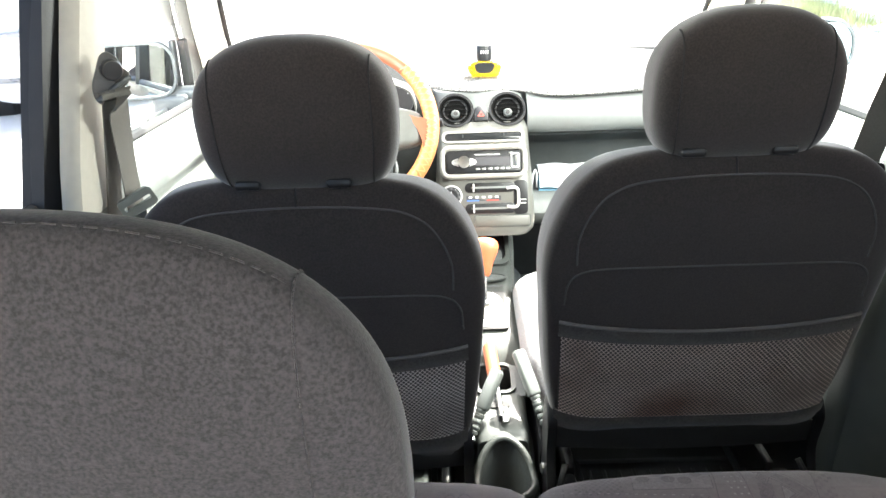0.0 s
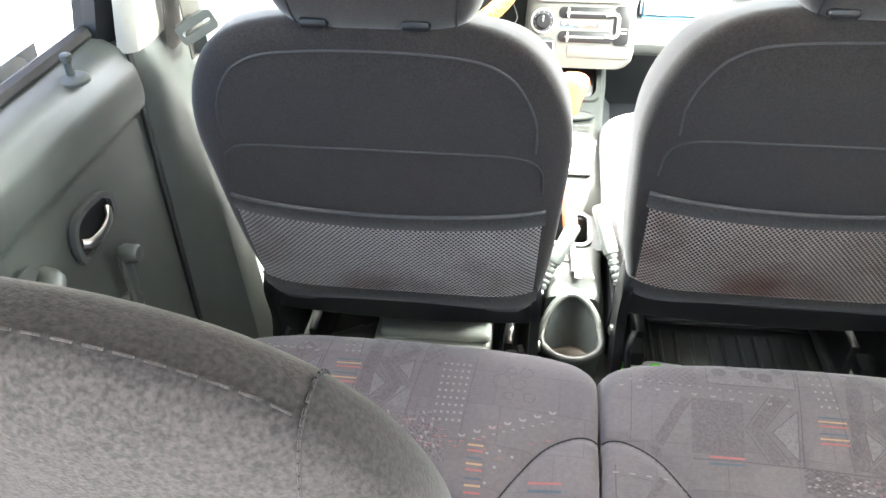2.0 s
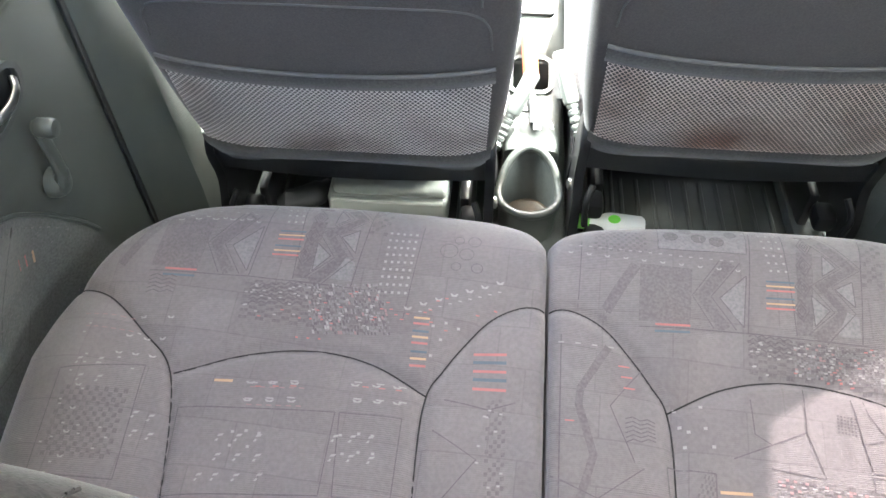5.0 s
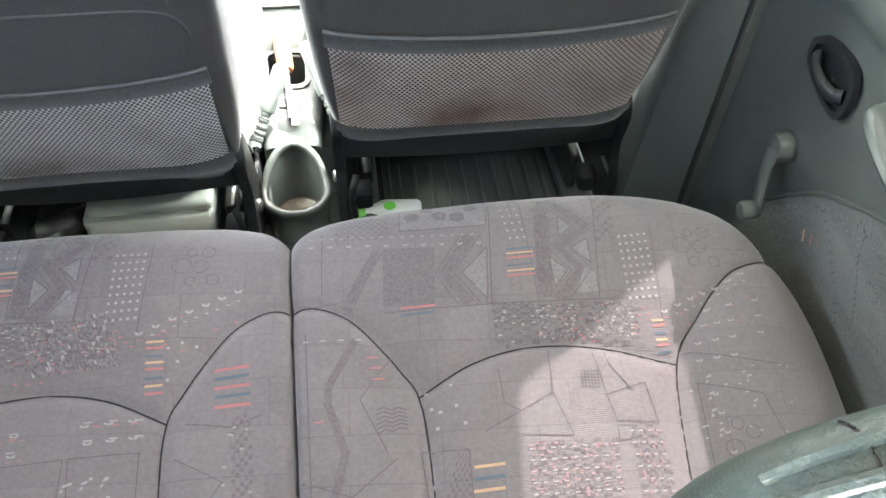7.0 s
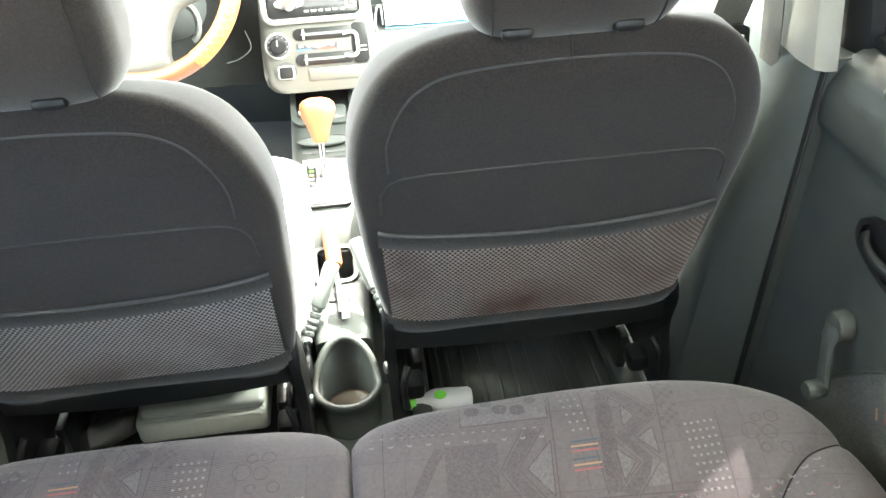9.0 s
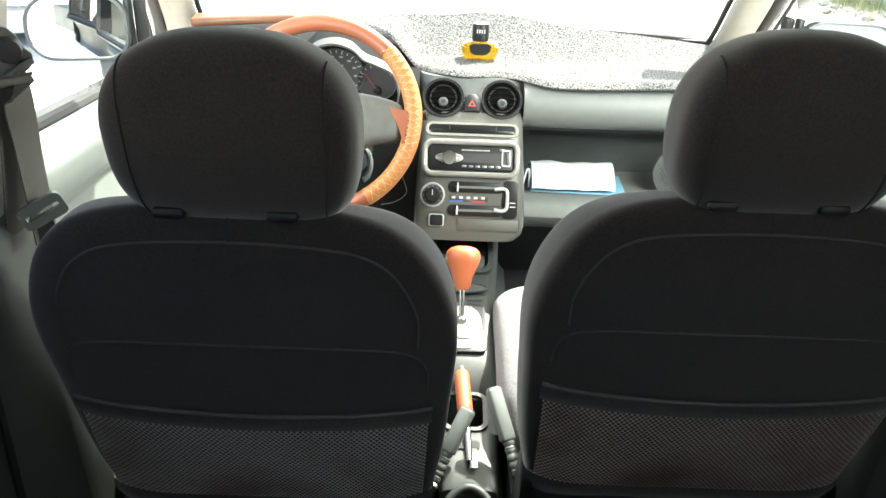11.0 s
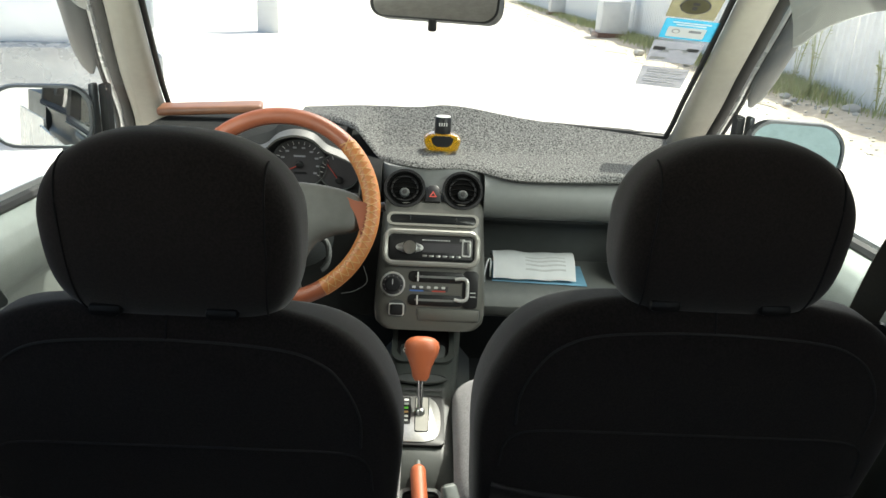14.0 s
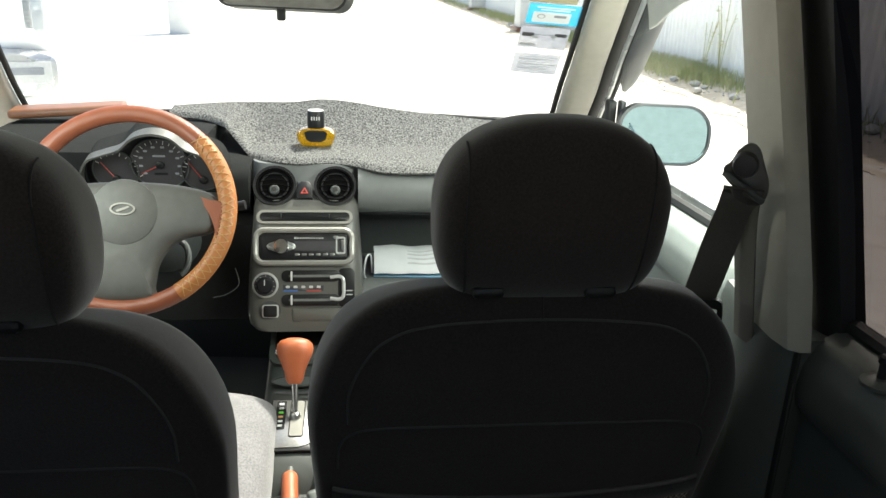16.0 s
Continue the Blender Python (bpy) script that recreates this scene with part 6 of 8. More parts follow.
for x in (-0.066, 0.062):
    m = stack_m(x, 0.926, 0.001)
    v = part("air_vent", rim(ell(0.091, 0.091, 32), ell(0.080, 0.080, 32), 0.009, m), M_BLACK, dash, "round dashboard air vent")
    part("vent_well", plate(ell(0.081, 0.081, 32), 0.004, m), M_VENT_SHADE, v)
    part("vent_ring", rim(ell(0.080, 0.080, 32), ell(0.072, 0.072, 32), 0.008, m), M_VENT_SHADE, v)
    part("vent_ring", rim(ell(0.060, 0.060, 28), ell(0.054, 0.054, 28), 0.007, m), M_BLACK, v)
    for k in (-2, -1, 0, 1, 2):
        hw = 0.033 - 0.0045 * abs(k)
        part("vent_slat", tube([m @ Vector((hw * q / 4, 0.0115 * k + 0.006 * (1 - (q / 4) ** 2) - 0.003, 0.0065)) for q in range(-4, 5)], 0.0014, 6), M_VENT_SHADE, v)
    part("vent_knob", lathe([(0.010, 0), (0.011, 0.006), (0.009, 0.010), (0.0060, 0.0105), (0.0050, 0.004)], n=20, m=m @ Matrix.Translation((0, -0.012, 0.006))), M_DASH_DK, v, "grey vent knob")
    part("knob_hole", lathe([(0.0052, 0), (0.0052, 0.0012), (0.002, 0.0014)], n=14, m=m @ Matrix.Translation((0, -0.012, 0.0160))), M_RUBBER, v)

m = stack_m(-0.003, 0.917, 0.001)
hz = part("hazard_button", plate([(-0.017, -0.019), (0.017, -0.019), (0.016, 0.012), (0.008, 0.022), (-0.008, 0.022), (-0.016, 0.012)], 0.008, m, 0.003), M_BLACK, dash, "black hazard light button")
tri = [(-0.0085, -0.006), (0.0085, -0.006), (0, 0.009)]
part("hazard_triangle", rim(tri, [(x * 0.55, (y - 0.0) * 0.55 - 0.0004) for x, y in tri], 0.0006, m @ Matrix.Translation((0, -0.002, 0.008))), M_RED, hz)

# radio
radio = thing("car_radio", stack_m(-0.002, 0.818).translation, "black car radio with a silver volume knob", "car radio")
mr = stack_m(-0.002, 0.818, 0.002)
part("radio_face", plate(rrect(0.180, 0.052, 0.005), 0.006, mr, 0.002), M_BLACK, radio)
part("volume_knob", lathe([(0.0160, 0), (0.0160, 0.007), (0.0145, 0.010), (0.004, 0.0105)], n=28, m=mr @ Matrix.Translation((-0.047, 0.0, 0.006))), M_CHROME, radio, "silver volume knob")
for sx in (-1, 1):
    for sy in (-1, 1):
        part("knob_wing", plate(rrect(0.018, 0.006, 0.002), 0.003, mr @ Matrix.Translation((-0.047 + sx * 0.017, sy * 0.006, 0.006)) @ Matrix.Rotation(-sx * sy * 0.3, 4, "Z"), 0.001), M_STEEL, radio)
part("display", plate(rrect(0.090, 0.020, 0.002), 0.0008, mr @ Matrix.Translation((0.025, 0.001, 0.006))), M_DIAL, radio)
for k in range(11):
    part("top_sign", plate(rrect(0.0036 if k % 3 else 0.0050, 0.0020, 0.0004, 1), 0.0008, mr @ Matrix.Translation((-0.018 + 0.0056 * k, 0.0175, 0.006))), M_MARK, radio)
part("knob_plate", plate(ell(0.060, 0.022, 28), 0.002, mr @ Matrix.Translation((-0.047, 0.0, 0.006)), 0.001), M_SILVER, radio, "silver oval knob plate")
part("end_bracket", rim(rrect(0.020, 0.036, 0.004), rrect(0.014, 0.029, 0.003), 0.002, mr @ Matrix.Translation((0.076, 0.002, 0.006))), M_SILVER, radio)
for k in range(6):
    part("preset_button", plate(rrect(0.010, 0.0045, 0.001, 2), 0.0012, mr @ Matrix.Translation((-0.014 + 0.0145 * k, -0.017, 0.006)), 0.0004), M_STEEL, radio)
part("end_button", plate(rrect(0.008, 0.024, 0.002), 0.0025, mr @ Matrix.Translation((0.080, 0.002, 0.006)), 0.001), M_STEEL, radio)
part("source_button", plate(rrect(0.010, 0.006, 0.001), 0.002, mr @ Matrix.Translation((0.066, 0.019, 0.006)), 0.001), M_STEEL, radio)

# heater controls
heat = thing("heater_controls", stack_m(0.02, 0.738).translation, "black sliding heater controls with a round fan dial", "heater controls")
for z in (0.760, 0.712):
    part("slot", plate(rrect(0.122, 0.024, 0.011), 0.003, stack_m(0.012, z, 0.003), 0.001), M_BLACK, heat)
    part("slot_groove", plate(rrect(0.088, 0.005, 0.002), 0.001, stack_m(0.010, z, 0.0062)), M_DASH, heat)
    part("slider_tab", plate(rrect(0.0035, 0.020, 0.001), 0.007, stack_m(-0.028, z, 0.006), 0.001), M_MARK, heat)
part("end_block", plate(rrect(0.034, 0.082, 0.010), 0.0025, stack_m(0.086, 0.736, 0.003), 0.001), M_BLACK, heat)
br = [stack_m(x, z, 0.007).translation for x, z in ((0.052, 0.757), (0.070, 0.759), (0.079, 0.753), (0.080, 0.736), (0.079, 0.719), (0.070, 0.713), (0.052, 0.715))]
part("slider_bracket", tube(curve_pts(br, 4), 0.004, 8), M_SILVER, heat, "silver bracket")
part("scale_band", plate(rrect(0.084, 0.014, 0.002), 0.001, stack_m(-0.004, 0.736, 0.003)), M_DIAL, heat)
for k, mt in enumerate((M_MARK, M_MARK, M_MARK, M_MARK, M_MARK)):
    part("scale_sign", plate(rrect(0.008, 0.005, 0.001, 2), 0.0006, stack_m(-0.036 + 0.016 * k, 0.738, 0.0042)), mt, heat)
for x, mt in ((-0.030, M_BLUE), (0.018, M_RED)):
    part("scale_bar", plate(rrect(0.030, 0.003, 0.001, 2), 0.0006, stack_m(x, 0.7305, 0.0042)), mt, heat)
for z in (0.730, 0.722):
    part("air_sign", plate(rrect(0.013, 0.002, 0.0008, 2), 0.0006, stack_m(0.092, z, 0.0058)), M_MARK, heat)
md = stack_m(-0.082, 0.742, 0.002)
dial = part("fan_dial", lathe([(0.027, 0), (0.027, 0.005), (0.024, 0.008), (0.0235, 0.006), (0.016, 0.006), (0.0155, 0.015), (0.013, 0.018), (0.003, 0.0185)], n=32, m=md), M_SILVER, heat, "round silver-rimmed fan dial")
part("fan_knob", lathe([(0.0172, 0.006), (0.0165, 0.016), (0.0140, 0.0190), (0.003, 0.0195)], n=28, m=md), M_BLACK, dial, "black knob")
part("knob_pointer", plate(rrect(0.002, 0.012, 0.0006, 1), 0.0006, md @ Matrix.Translation((0, 0.006, 0.0192))), M_MARK, dial)
part("dial_face", rim(ell(0.045, 0.045, 28), ell(0.031, 0.031, 28), 0.0008, md @ Matrix.Translation((0, 0, 0.0062))), M_DIAL, dial)
for k in range(9):
    a = radians(-40 + 32 * k)
    part("dial_mark", plate(rrect(0.0022, 0.0012, 0.0003, 1), 0.0005, md @ Matrix.Translation((0.019 * math.cos(a), 0.019 * math.sin(a), 0.0071)) @ Matrix.Rotation(a, 4, "Z")), M_MARK, dial)
ms = stack_m(-0.072, 0.692, 0.002)
part("socket_dish", plate(ell(0.044, 0.040, 24), 0.0015, ms), M_DASH_DK, heat)
sw = part("rocker_switch", plate(rrect(0.028, 0.024, 0.004), 0.008, ms @ Matrix.Translation((0, -0.002, 0)), 0.003), M_BLACK, heat, "black rocker switch")
part("switch_surround", rim(rrect(0.034, 0.027, 0.005), rrect(0.028, 0.021, 0.004), 0.004, ms @ Matrix.Translation((0, -0.002, 0))), M_MARK, sw)
part("ashtray_lid", plate(rrect(0.134, 0.026, 0.005), 0.004, stack_m(0.040, 0.682, 0.0015), 0.002), M_STACK_BODY, stack, "closed ashtray lid")
part("ashtray_pull", plate(rrect(0.034, 0.009, 0.003), 0.0012, stack_m(0.020, 0.662, 0.0020)), M_DASH_DK, stack, "dark finger notch")
part("ashtray_gap", rim(rrect(0.139, 0.030, 0.007), rrect(0.135, 0.026, 0.005), 0.0012, stack_m(0.040, 0.682, 0.0022)), M_DASH_DK, stack)

# end vents and speaker pod
for s in (-1, 1):
    mv = look((s * 0.590, 1.985, 0.930), (s * 0.76, 3.0, 0.71))
    v = part("end_vent", rim(ell(0.094, 0.094, 28), ell(0.078, 0.078, 28), 0.012, mv), M_STACK, dash, "round end vent with a silver rim")
    part("vent_well", plate(ell(0.08, 0.08, 28), 0.003, mv), M_BLACK, v)
    for k in (-2, -1, 0, 1, 2):
        part("vent_slat", tube([mv @ Vector((-0.032, 0.013 * k, 0.006)), mv @ Vector((0.032, 0.013 * k, 0.006))], 0.0018, 6), M_DASH, v)
mp = look((0.492, 2.03, 0.762), (0.60, 3.0, 0.69))
pod = part("speaker_pod", rim(ell(0.125, 0.125, 30), ell(0.104, 0.104, 30), 0.02, mp), M_DASH_DK, dash, "round speaker pod at the end of the shelf")
part("speaker_grille", plate(ell(0.105, 0.105, 30), 0.006, mp), M_DASH_DK, pod)
holes = []
for i in range(-7, 8):
    for j in range(-7, 8):
        x, y = 0.0066 * i + (0.0033 if j % 2 else 0), 0.0058 * j
        if x * x + y * y < 0.046 ** 2:
            holes.append(plate(ell(0.0034, 0.0034, 6), 0.0006, mp @ Matrix.Translation((x, y, 0.006))))
part("grille_holes", join(*holes), M_BLACK, pod, kind="stuff", flat=True)

# driver's instruments
hood = part("dash_hood", along_x([(2.36, 1.010), (2.16, 1.022), (2.02, 1.020), (1.965, 1.000), (1.970, 0.96), (2.02, 0.93), (2.36, 0.93)], -0.66, -0.215, 16), M_HOOD, dash, "dark hood over the instruments")
CL = [(-0.142, 0.935), (-0.146, 0.975), (-0.128, 1.015), (-0.095, 1.030), (-0.062, 1.042), (-0.035, 1.066), (0.0, 1.076), (0.035, 1.068), (0.060, 1.045), (0.090, 1.032), (0.118, 1.015), (0.130, 0.975), (0.126, 0.935)]
clo = [(p.x, p.y) for p in curve_pts([(*q, 0) for q in CL], 4)]
clus = thing("instrument_cluster", (-0.294, 1.94, 0.94), "three-dial instrument cluster under a pale bezel", "instrument cluster")
mc = Matrix(((1.04, 0, 0, -0.294), (0, -0.26, -0.97, 1.945), (0, 1.01, -0.25, 0.970), (0, 0, 0, 1)))
clo_l = [(x, z - 0.985) for x, z in clo]
cli = [(x * 0.975 - 0.0003, z * 0.962 - 0.0015) for x, z in clo_l]
part("cluster_bezel", rim(clo_l, cli, 0.03, mc), M_WHEEL_GREY, clus, "pale grey bezel")
part("cluster_shell", rim([(x * 1.0, z) for x, z in clo_l], [(x * 0.96, z * 0.95) for x, z in clo_l], -0.06, mc), M_HOOD, clus)
part("gauge_backing", plate([(x * 0.99, z * 0.98) for x, z in clo_l], 0.002, mc @ Matrix.Translation((0, 0, -0.012))), M_BLACK, clus)
for dx, dz, r in ((0.002, 0.010, 0.056), (-0.084, -0.006, 0.044), (0.082, -0.006, 0.042)):
    m2 = mc @ Matrix.Translation((dx, dz, -0.009))
    g = part("gauge", plate(ell(2 * r, 2 * r, 36), 0.002, m2), M_DIAL, clus, "dark round gauge")
    part("gauge_rim", rim(ell(2 * r, 2 * r, 36), ell(1.92 * r, 1.92 * r, 36), 0.006, m2), M_DASH_DK, g)
    n = 19 if r > 0.05 else 7
    for k in range(n):
        a = radians(215 - 250 * k / (n - 1)) if r > 0.05 else radians(150 - 120 * k / (n - 1))
        part("tick", plate(rrect(0.008 if k % 2 == 0 else 0.005, 0.0012, 0.0004, 1), 0.0005, m2 @ Matrix.Translation((0.84 * r * math.cos(a), 0.84 * r * math.sin(a), 0.0022)) @ Matrix.Rotation(a, 4, "Z")), M_MARK, g)
    if r > 0.05:
        for k in range(0, n, 2):
            a = radians(215 - 250 * k / (n - 1))
            part("numeral", plate(rrect(0.0075, 0.0042, 0.0008, 1), 0.0005, m2 @ Matrix.Translation((0.66 * r * math.cos(a), 0.66 * r * math.sin(a), 0.0022))), M_INK_SOFT, g)
        part("trip_window", plate(rrect(0.026, 0.005, 0.001), 0.0006, m2 @ Matrix.Translation((0, -0.022, 0.0022))), M_BLACK, g)
        part("dial_word", plate(rrect(0.024, 0.0038, 0.001), 0.0006, m2 @ Matrix.Translation((0, 0.017, 0.0022))), M_INK_SOFT, g)
    a = radians(208) if r > 0.05 else radians(140)
    o = m2 @ Vector((0, -0.002 if r > 0.05 else -0.018, 0.006))
    part("needle", tube([o, m2 @ Vector((0.75 * r * math.cos(a), 0.75 * r * math.sin(a), 0.006))], [0.0014, 0.0006], 6), M_RED, g)
    part("needle_hub", lathe([(0.008, 0), (0.008, 0.004), (0.005, 0.006)], n=16, m=m2 @ Matrix.Translation((0, -0.002 if r > 0.05 else -0.018, 0.003))), M_BLACK, g)

# ---- steering wheel ----
WC = Vector((-0.291, 1.690, 0.962))
TILT_W = radians(27)
mw = Matrix.Translation(WC) @ Matrix(((1, 0, 0, 0), (0, math.sin(TILT_W), -math.cos(TILT_W), 0), (0, math.cos(TILT_W), math.sin(TILT_W), 0), (0, 0, 0, 1)))
wheel = thing("steering_wheel", WC, "steering wheel in an orange and tan laced leather cover", "steering wheel")


def rim_arc(a0, a1, r, n=24, rad=0.172):
    return tube([mw @ Vector((rad * math.cos(radians(a0 + (a1 - a0) * k / n)), rad * math.sin(radians(a0 + (a1 - a0) * k / n)), 0)) for k in range(n + 1)], r, 14, up=tuple((mw.to_3x3() @ Vector((0, 0, 1)))))


for a0, a1, mt, lb in ((45, 148, M_ORANGE_RIM, "smooth orange leather"), (-58, 45, M_YELLOW, "tan laced leather"), (-148, -58, M_ORANGE_RIM, "smooth orange leather"), (148, 212, M_YELLOW, "tan laced leather")):
    part("rim_cover", rim_arc(a0, a1, 0.0155 if mt is M_ORANGE_RIM else 0.0162), mt, wheel, lb)
for base, cnt in ((-56, 22), (150, 13)):
    zz = []
    for k in range(cnt):
        a = base + 4.7 * k
        for s1, s2 in ((-0.9, 0.9), (0.9, -0.9)):
            p = []
            for q in range(5):
                t = q / 4
                ang, phi = radians(a + 4.7 * t), s1 + (s2 - s1) * t
                rr = 0.172 - 0.0170 * math.sin(phi) * -1
                p.append(mw @ Vector((rr * math.cos(ang), rr * math.sin(ang), 0.0172 * math.cos(phi))))
            zz.append(tube(p, 0.0008, 5))
    part("lacing", join(*zz), M_STITCH, wheel, "pale yellow lacing", kind="stuff")
# hub and spokes
hub_o = [(-0.150, 0.030), (-0.120, 0.048), (-0.06, 0.058), (0, 0.060), (0.06, 0.058), (0.120, 0.048), (0.152, 0.030), (0.152, -0.022), (0.105, -0.036), (0.075, -0.052), (0.055, -0.085), (0.048, -0.125), (0.045, -0.150), (-0.045, -0.150), (-0.048, -0.125), (-0.055, -0.085), (-0.075, -0.052), (-0.105, -0.036), (-0.152, -0.022)]
hub_s = [(p.x, p.y) for p in curve_pts([(*q, 0) for q in hub_o + hub_o[:1]], 4)[:-1]]
rings = []
for z, k in ((-0.030, 0.96), (0.0, 1.0), (0.008, 0.97), (0.013, 0.90), (0.016, 0.78), (0.018, 0.5)):
    rings.append([mw @ Vector((x * k, y * k - 0.012, z)) for x, y in hub_s])
part("hub_cover", loft(rings), M_WHEEL_GREY, wheel, "grey plastic hub and spokes")
WD = -0.014
part("horn_pad", lathe([(0.058, 0), (0.058, 0.0025), (0.056, 0.005), (0.040, 0.0085), (0.02, 0.0098), (0.003, 0.010)], n=36, m=mw @ Matrix.Translation((0, 0.006 + WD, 0.014))), M_WHEEL_GREY, wheel)
part("emblem", rim(ell(0.042, 0.022, 28), ell(0.036, 0.017, 28), 0.003, mw @ Matrix.Translation((0, 0.010 + WD, 0.0235))), M_STACK, wheel, "oval emblem")
part("emblem_bar", plate(rrect(0.022, 0.004, 0.0015), 0.002, mw @ Matrix.Translation((0, 0.010 + WD, 0.0235)) @ Matrix.Rotation(0.35, 4, "Z")), M_STACK, wheel)
for s in (-1, 1):
    wing = [(p.x, p.y) for p in curve_pts([(0.106, 0.030, 0), (0.140, 0.016, 0), (0.164, 0.010, 0), (0.166, -0.020, 0), (0.158, -0.062, 0), (0.150, -0.030, 0), (0.136, 0.000, 0), (0.106, 0.030, 0)], 4)[:-1]][::-1]
    part("spoke_end", plate([(s * x, y) for x, y in (wing if s > 0 else wing[::-1])], 0.010, mw @ Matrix.Translation((0, 0, 0.004)), 0.003), M_ORANGE_RIM, wheel, "orange leather spoke end")
part("column_shroud", loft([[mw @ Vector((w * math.cos(2 * math.pi * q / 24), w * 0.9 * math.sin(2 * math.pi * q / 24) - 0.015, z)) for q in range(24)] for z, w in ((-0.03, 0.050), (-0.08, 0.062), (-0.20, 0.070), (-0.28, 0.075))]), M_DASH_DK, wheel)
part("column_stalk", tube([mw @ Vector((0.05, 0.0, -0.07)), mw @ Vector((0.13, 0.01, -0.06)), mw @ Vector((0.195, 0.018, -0.05))], [0.006, 0.007, 0.009], 10), M_BLACK, wheel, "black stalk")
part("ignition_ring", tube([mw @ Vector((0.072 + 0.016 * math.cos(a), -0.075 + 0.03 * math.sin(a), -0.09)) for a in np.linspace(-1.4, 1.6, 12)], 0.006, 8), M_DASH_DK, wheel)

# ---- things on and by the dashboard ----
NEAR = [(-0.34, 2.26), (-0.25, 2.225), (-0.17, 2.13), (-0.10, 2.045), (-0.03, 2.006), (0.05, 2.020), (0.10, 2.008), (0.16, 1.972), (0.24, 1.958), (0.34, 1.958), (0.42, 1.962), (0.48, 1.975), (0.54, 2.010), (0.575, 2.06), (0.605, 2.14)]
FARZ = [(-0.40, 1.035), (-0.2, 1.050), (-0.05, 1.052), (0.02, 1.060), (0.09, 1.056), (0.2, 1.040), (0.35, 1.025), (0.50, 1.012), (0.60, 1.002)]


def mat_pt(u, v):
    x = -0.34 + 0.945 * u
    yn = smooth(NEAR, x)
    yf = 2.345 - 0.03 * abs(x)
    yf = max(yf, yn + 0.004)
    y = yn + (yf - yn) * v
    z = 0.978 + 0.004 * math.sin(14 * x + 2) + 0.003 * noise.noise((x * 8, y * 8, 0))
    if x < -0.12:
        z = max(z, 1.030 - 1.2 * max(0, x + 0.19) * 0.7)
    k = max(0.0, (y - 2.17) / max(yf - 2.17, 0.05))
    z += (smooth(FARZ, x) - z) * k ** 1.3 if k > 0 else 0
    e = max(0.0, 0.02 - (y - yn)) / 0.02
    z -= 0.010 * e * e
    return (x, y, z)


alone("dash_mat", solid(sheet(mat_pt, 90, 40), 0.005), M_FELT, "speckled grey felt mat draped over the dashboard", "dashboard mat")
alone("wooden_tray", join(box(0.245, 0.085, 0.020, (-0.548, 2.215, 1.045), 0.008, 3, Matrix.Rotation(0.16, 4, "Z") @ Matrix.Rotation(-0.05, 4, "Y"))), M_WOOD, "reddish wood-veneer tray lying on the dashboard hood", "tray")

bottle = thing("perfume_bottle", (0.015, 2.15, 0.984), "small amber perfume bottle with a black cap on the dash mat", "perfume bottle")
bo = [(p.x, p.y) for p in curve_pts([(-0.030, 0, 0), (0.030, 0, 0), (0.040, 0.010, 0), (0.044, 0.026, 0), (0.036, 0.036, 0), (0.016, 0.041, 0), (-0.016, 0.041, 0), (-0.036, 0.036, 0), (-0.044, 0.026, 0), (-0.040, 0.010, 0), (-0.030, 0, 0)], 3)[:-1]]
mb = Matrix(((1, 0, 0, 0.015), (0, 0, -1, 2.165), (0, 1, 0, 0.984), (0, 0, 0, 1)))
part("flask", plate(bo, 0.034, mb, 0.006), M_PERFUME, bottle, "amber-filled flask")
part("flask_label", plate([(-0.026, 0.030), (-0.022, 0.016), (-0.012, 0.010), (0.012, 0.010), (0.022, 0.016), (0.026, 0.030), (0.018, 0.036), (-0.018, 0.036)], 0.0012, mb @ Matrix.Translation((0, 0, 0.034)), 0.0), M_BLACK, bottle, "black label")
part("cap", lathe([(0.019, 0), (0.0195, 0.004), (0.0195, 0.034), (0.0175, 0.038), (0.004, 0.0385)], (0.015, 2.148, 1.025), 26), M_BLACK, bottle, "black screw cap")
part("cap_top", lathe([(0.0175, 0), (0.0175, 0.0015), (0.003, 0.002)], (0.015, 2.148, 1.0632), 24), M_MARK, bottle)
for k in range(4):
    part("cap_mark", box(0.0026, 0.001, 0.008, (0.0065 + 0.0056 * k, 2.1285, 1.048), 0.0003, 1), M_MARK, bottle)

# papers on the shelf
pap = thing("papers", (0.25, 2.06, 0.703), "rolled white papers lying on a blue plastic folder", "papers")
part("folder", box(0.225, 0.13, 0.0035, (0.262, 2.076, 0.7055), 0.002, 2, Matrix.Rotation(-0.05, 4, "Z")), M_FOLDER, pap, "blue plastic folder")
part("curled_sheet", wall_sheet(lambda u, v: (0.148 + 0.195 * u, 2.005 + 0.12 * v, 0.7085 + 0.052 * math.sin(math.pi * (0.03 + 0.86 * v)) ** 0.7 * (0.97 + 0.03 * math.sin(9 * u)) + 0.0012 * math.sin(17 * u + 5 * v)), 22, 14, 0.002, (0, 0, -1)), M_PAPER, pap, "curled white sheets")
for k in range(4):
    part("print_line", wall_sheet(lambda u, v: (0.225 + 0.095 * u, 2.018 + 0.010 * k + 0.003 * v, 0.7096 + 0.052 * math.sin(math.pi * (0.03 + 0.86 * (0.108 + 0.0833 * k + 0.025 * v))) ** 0.7 * (0.97 + 0.03 * math.sin(9 * (0.395 + 0.487 * u))) + 0.0012 * math.sin(17 * (0.395 + 0.487 * u) + 5 * (0.108 + 0.0833 * k))), 10, 1, 0.0006, (0, 0, -1)), M_PRINT, pap)
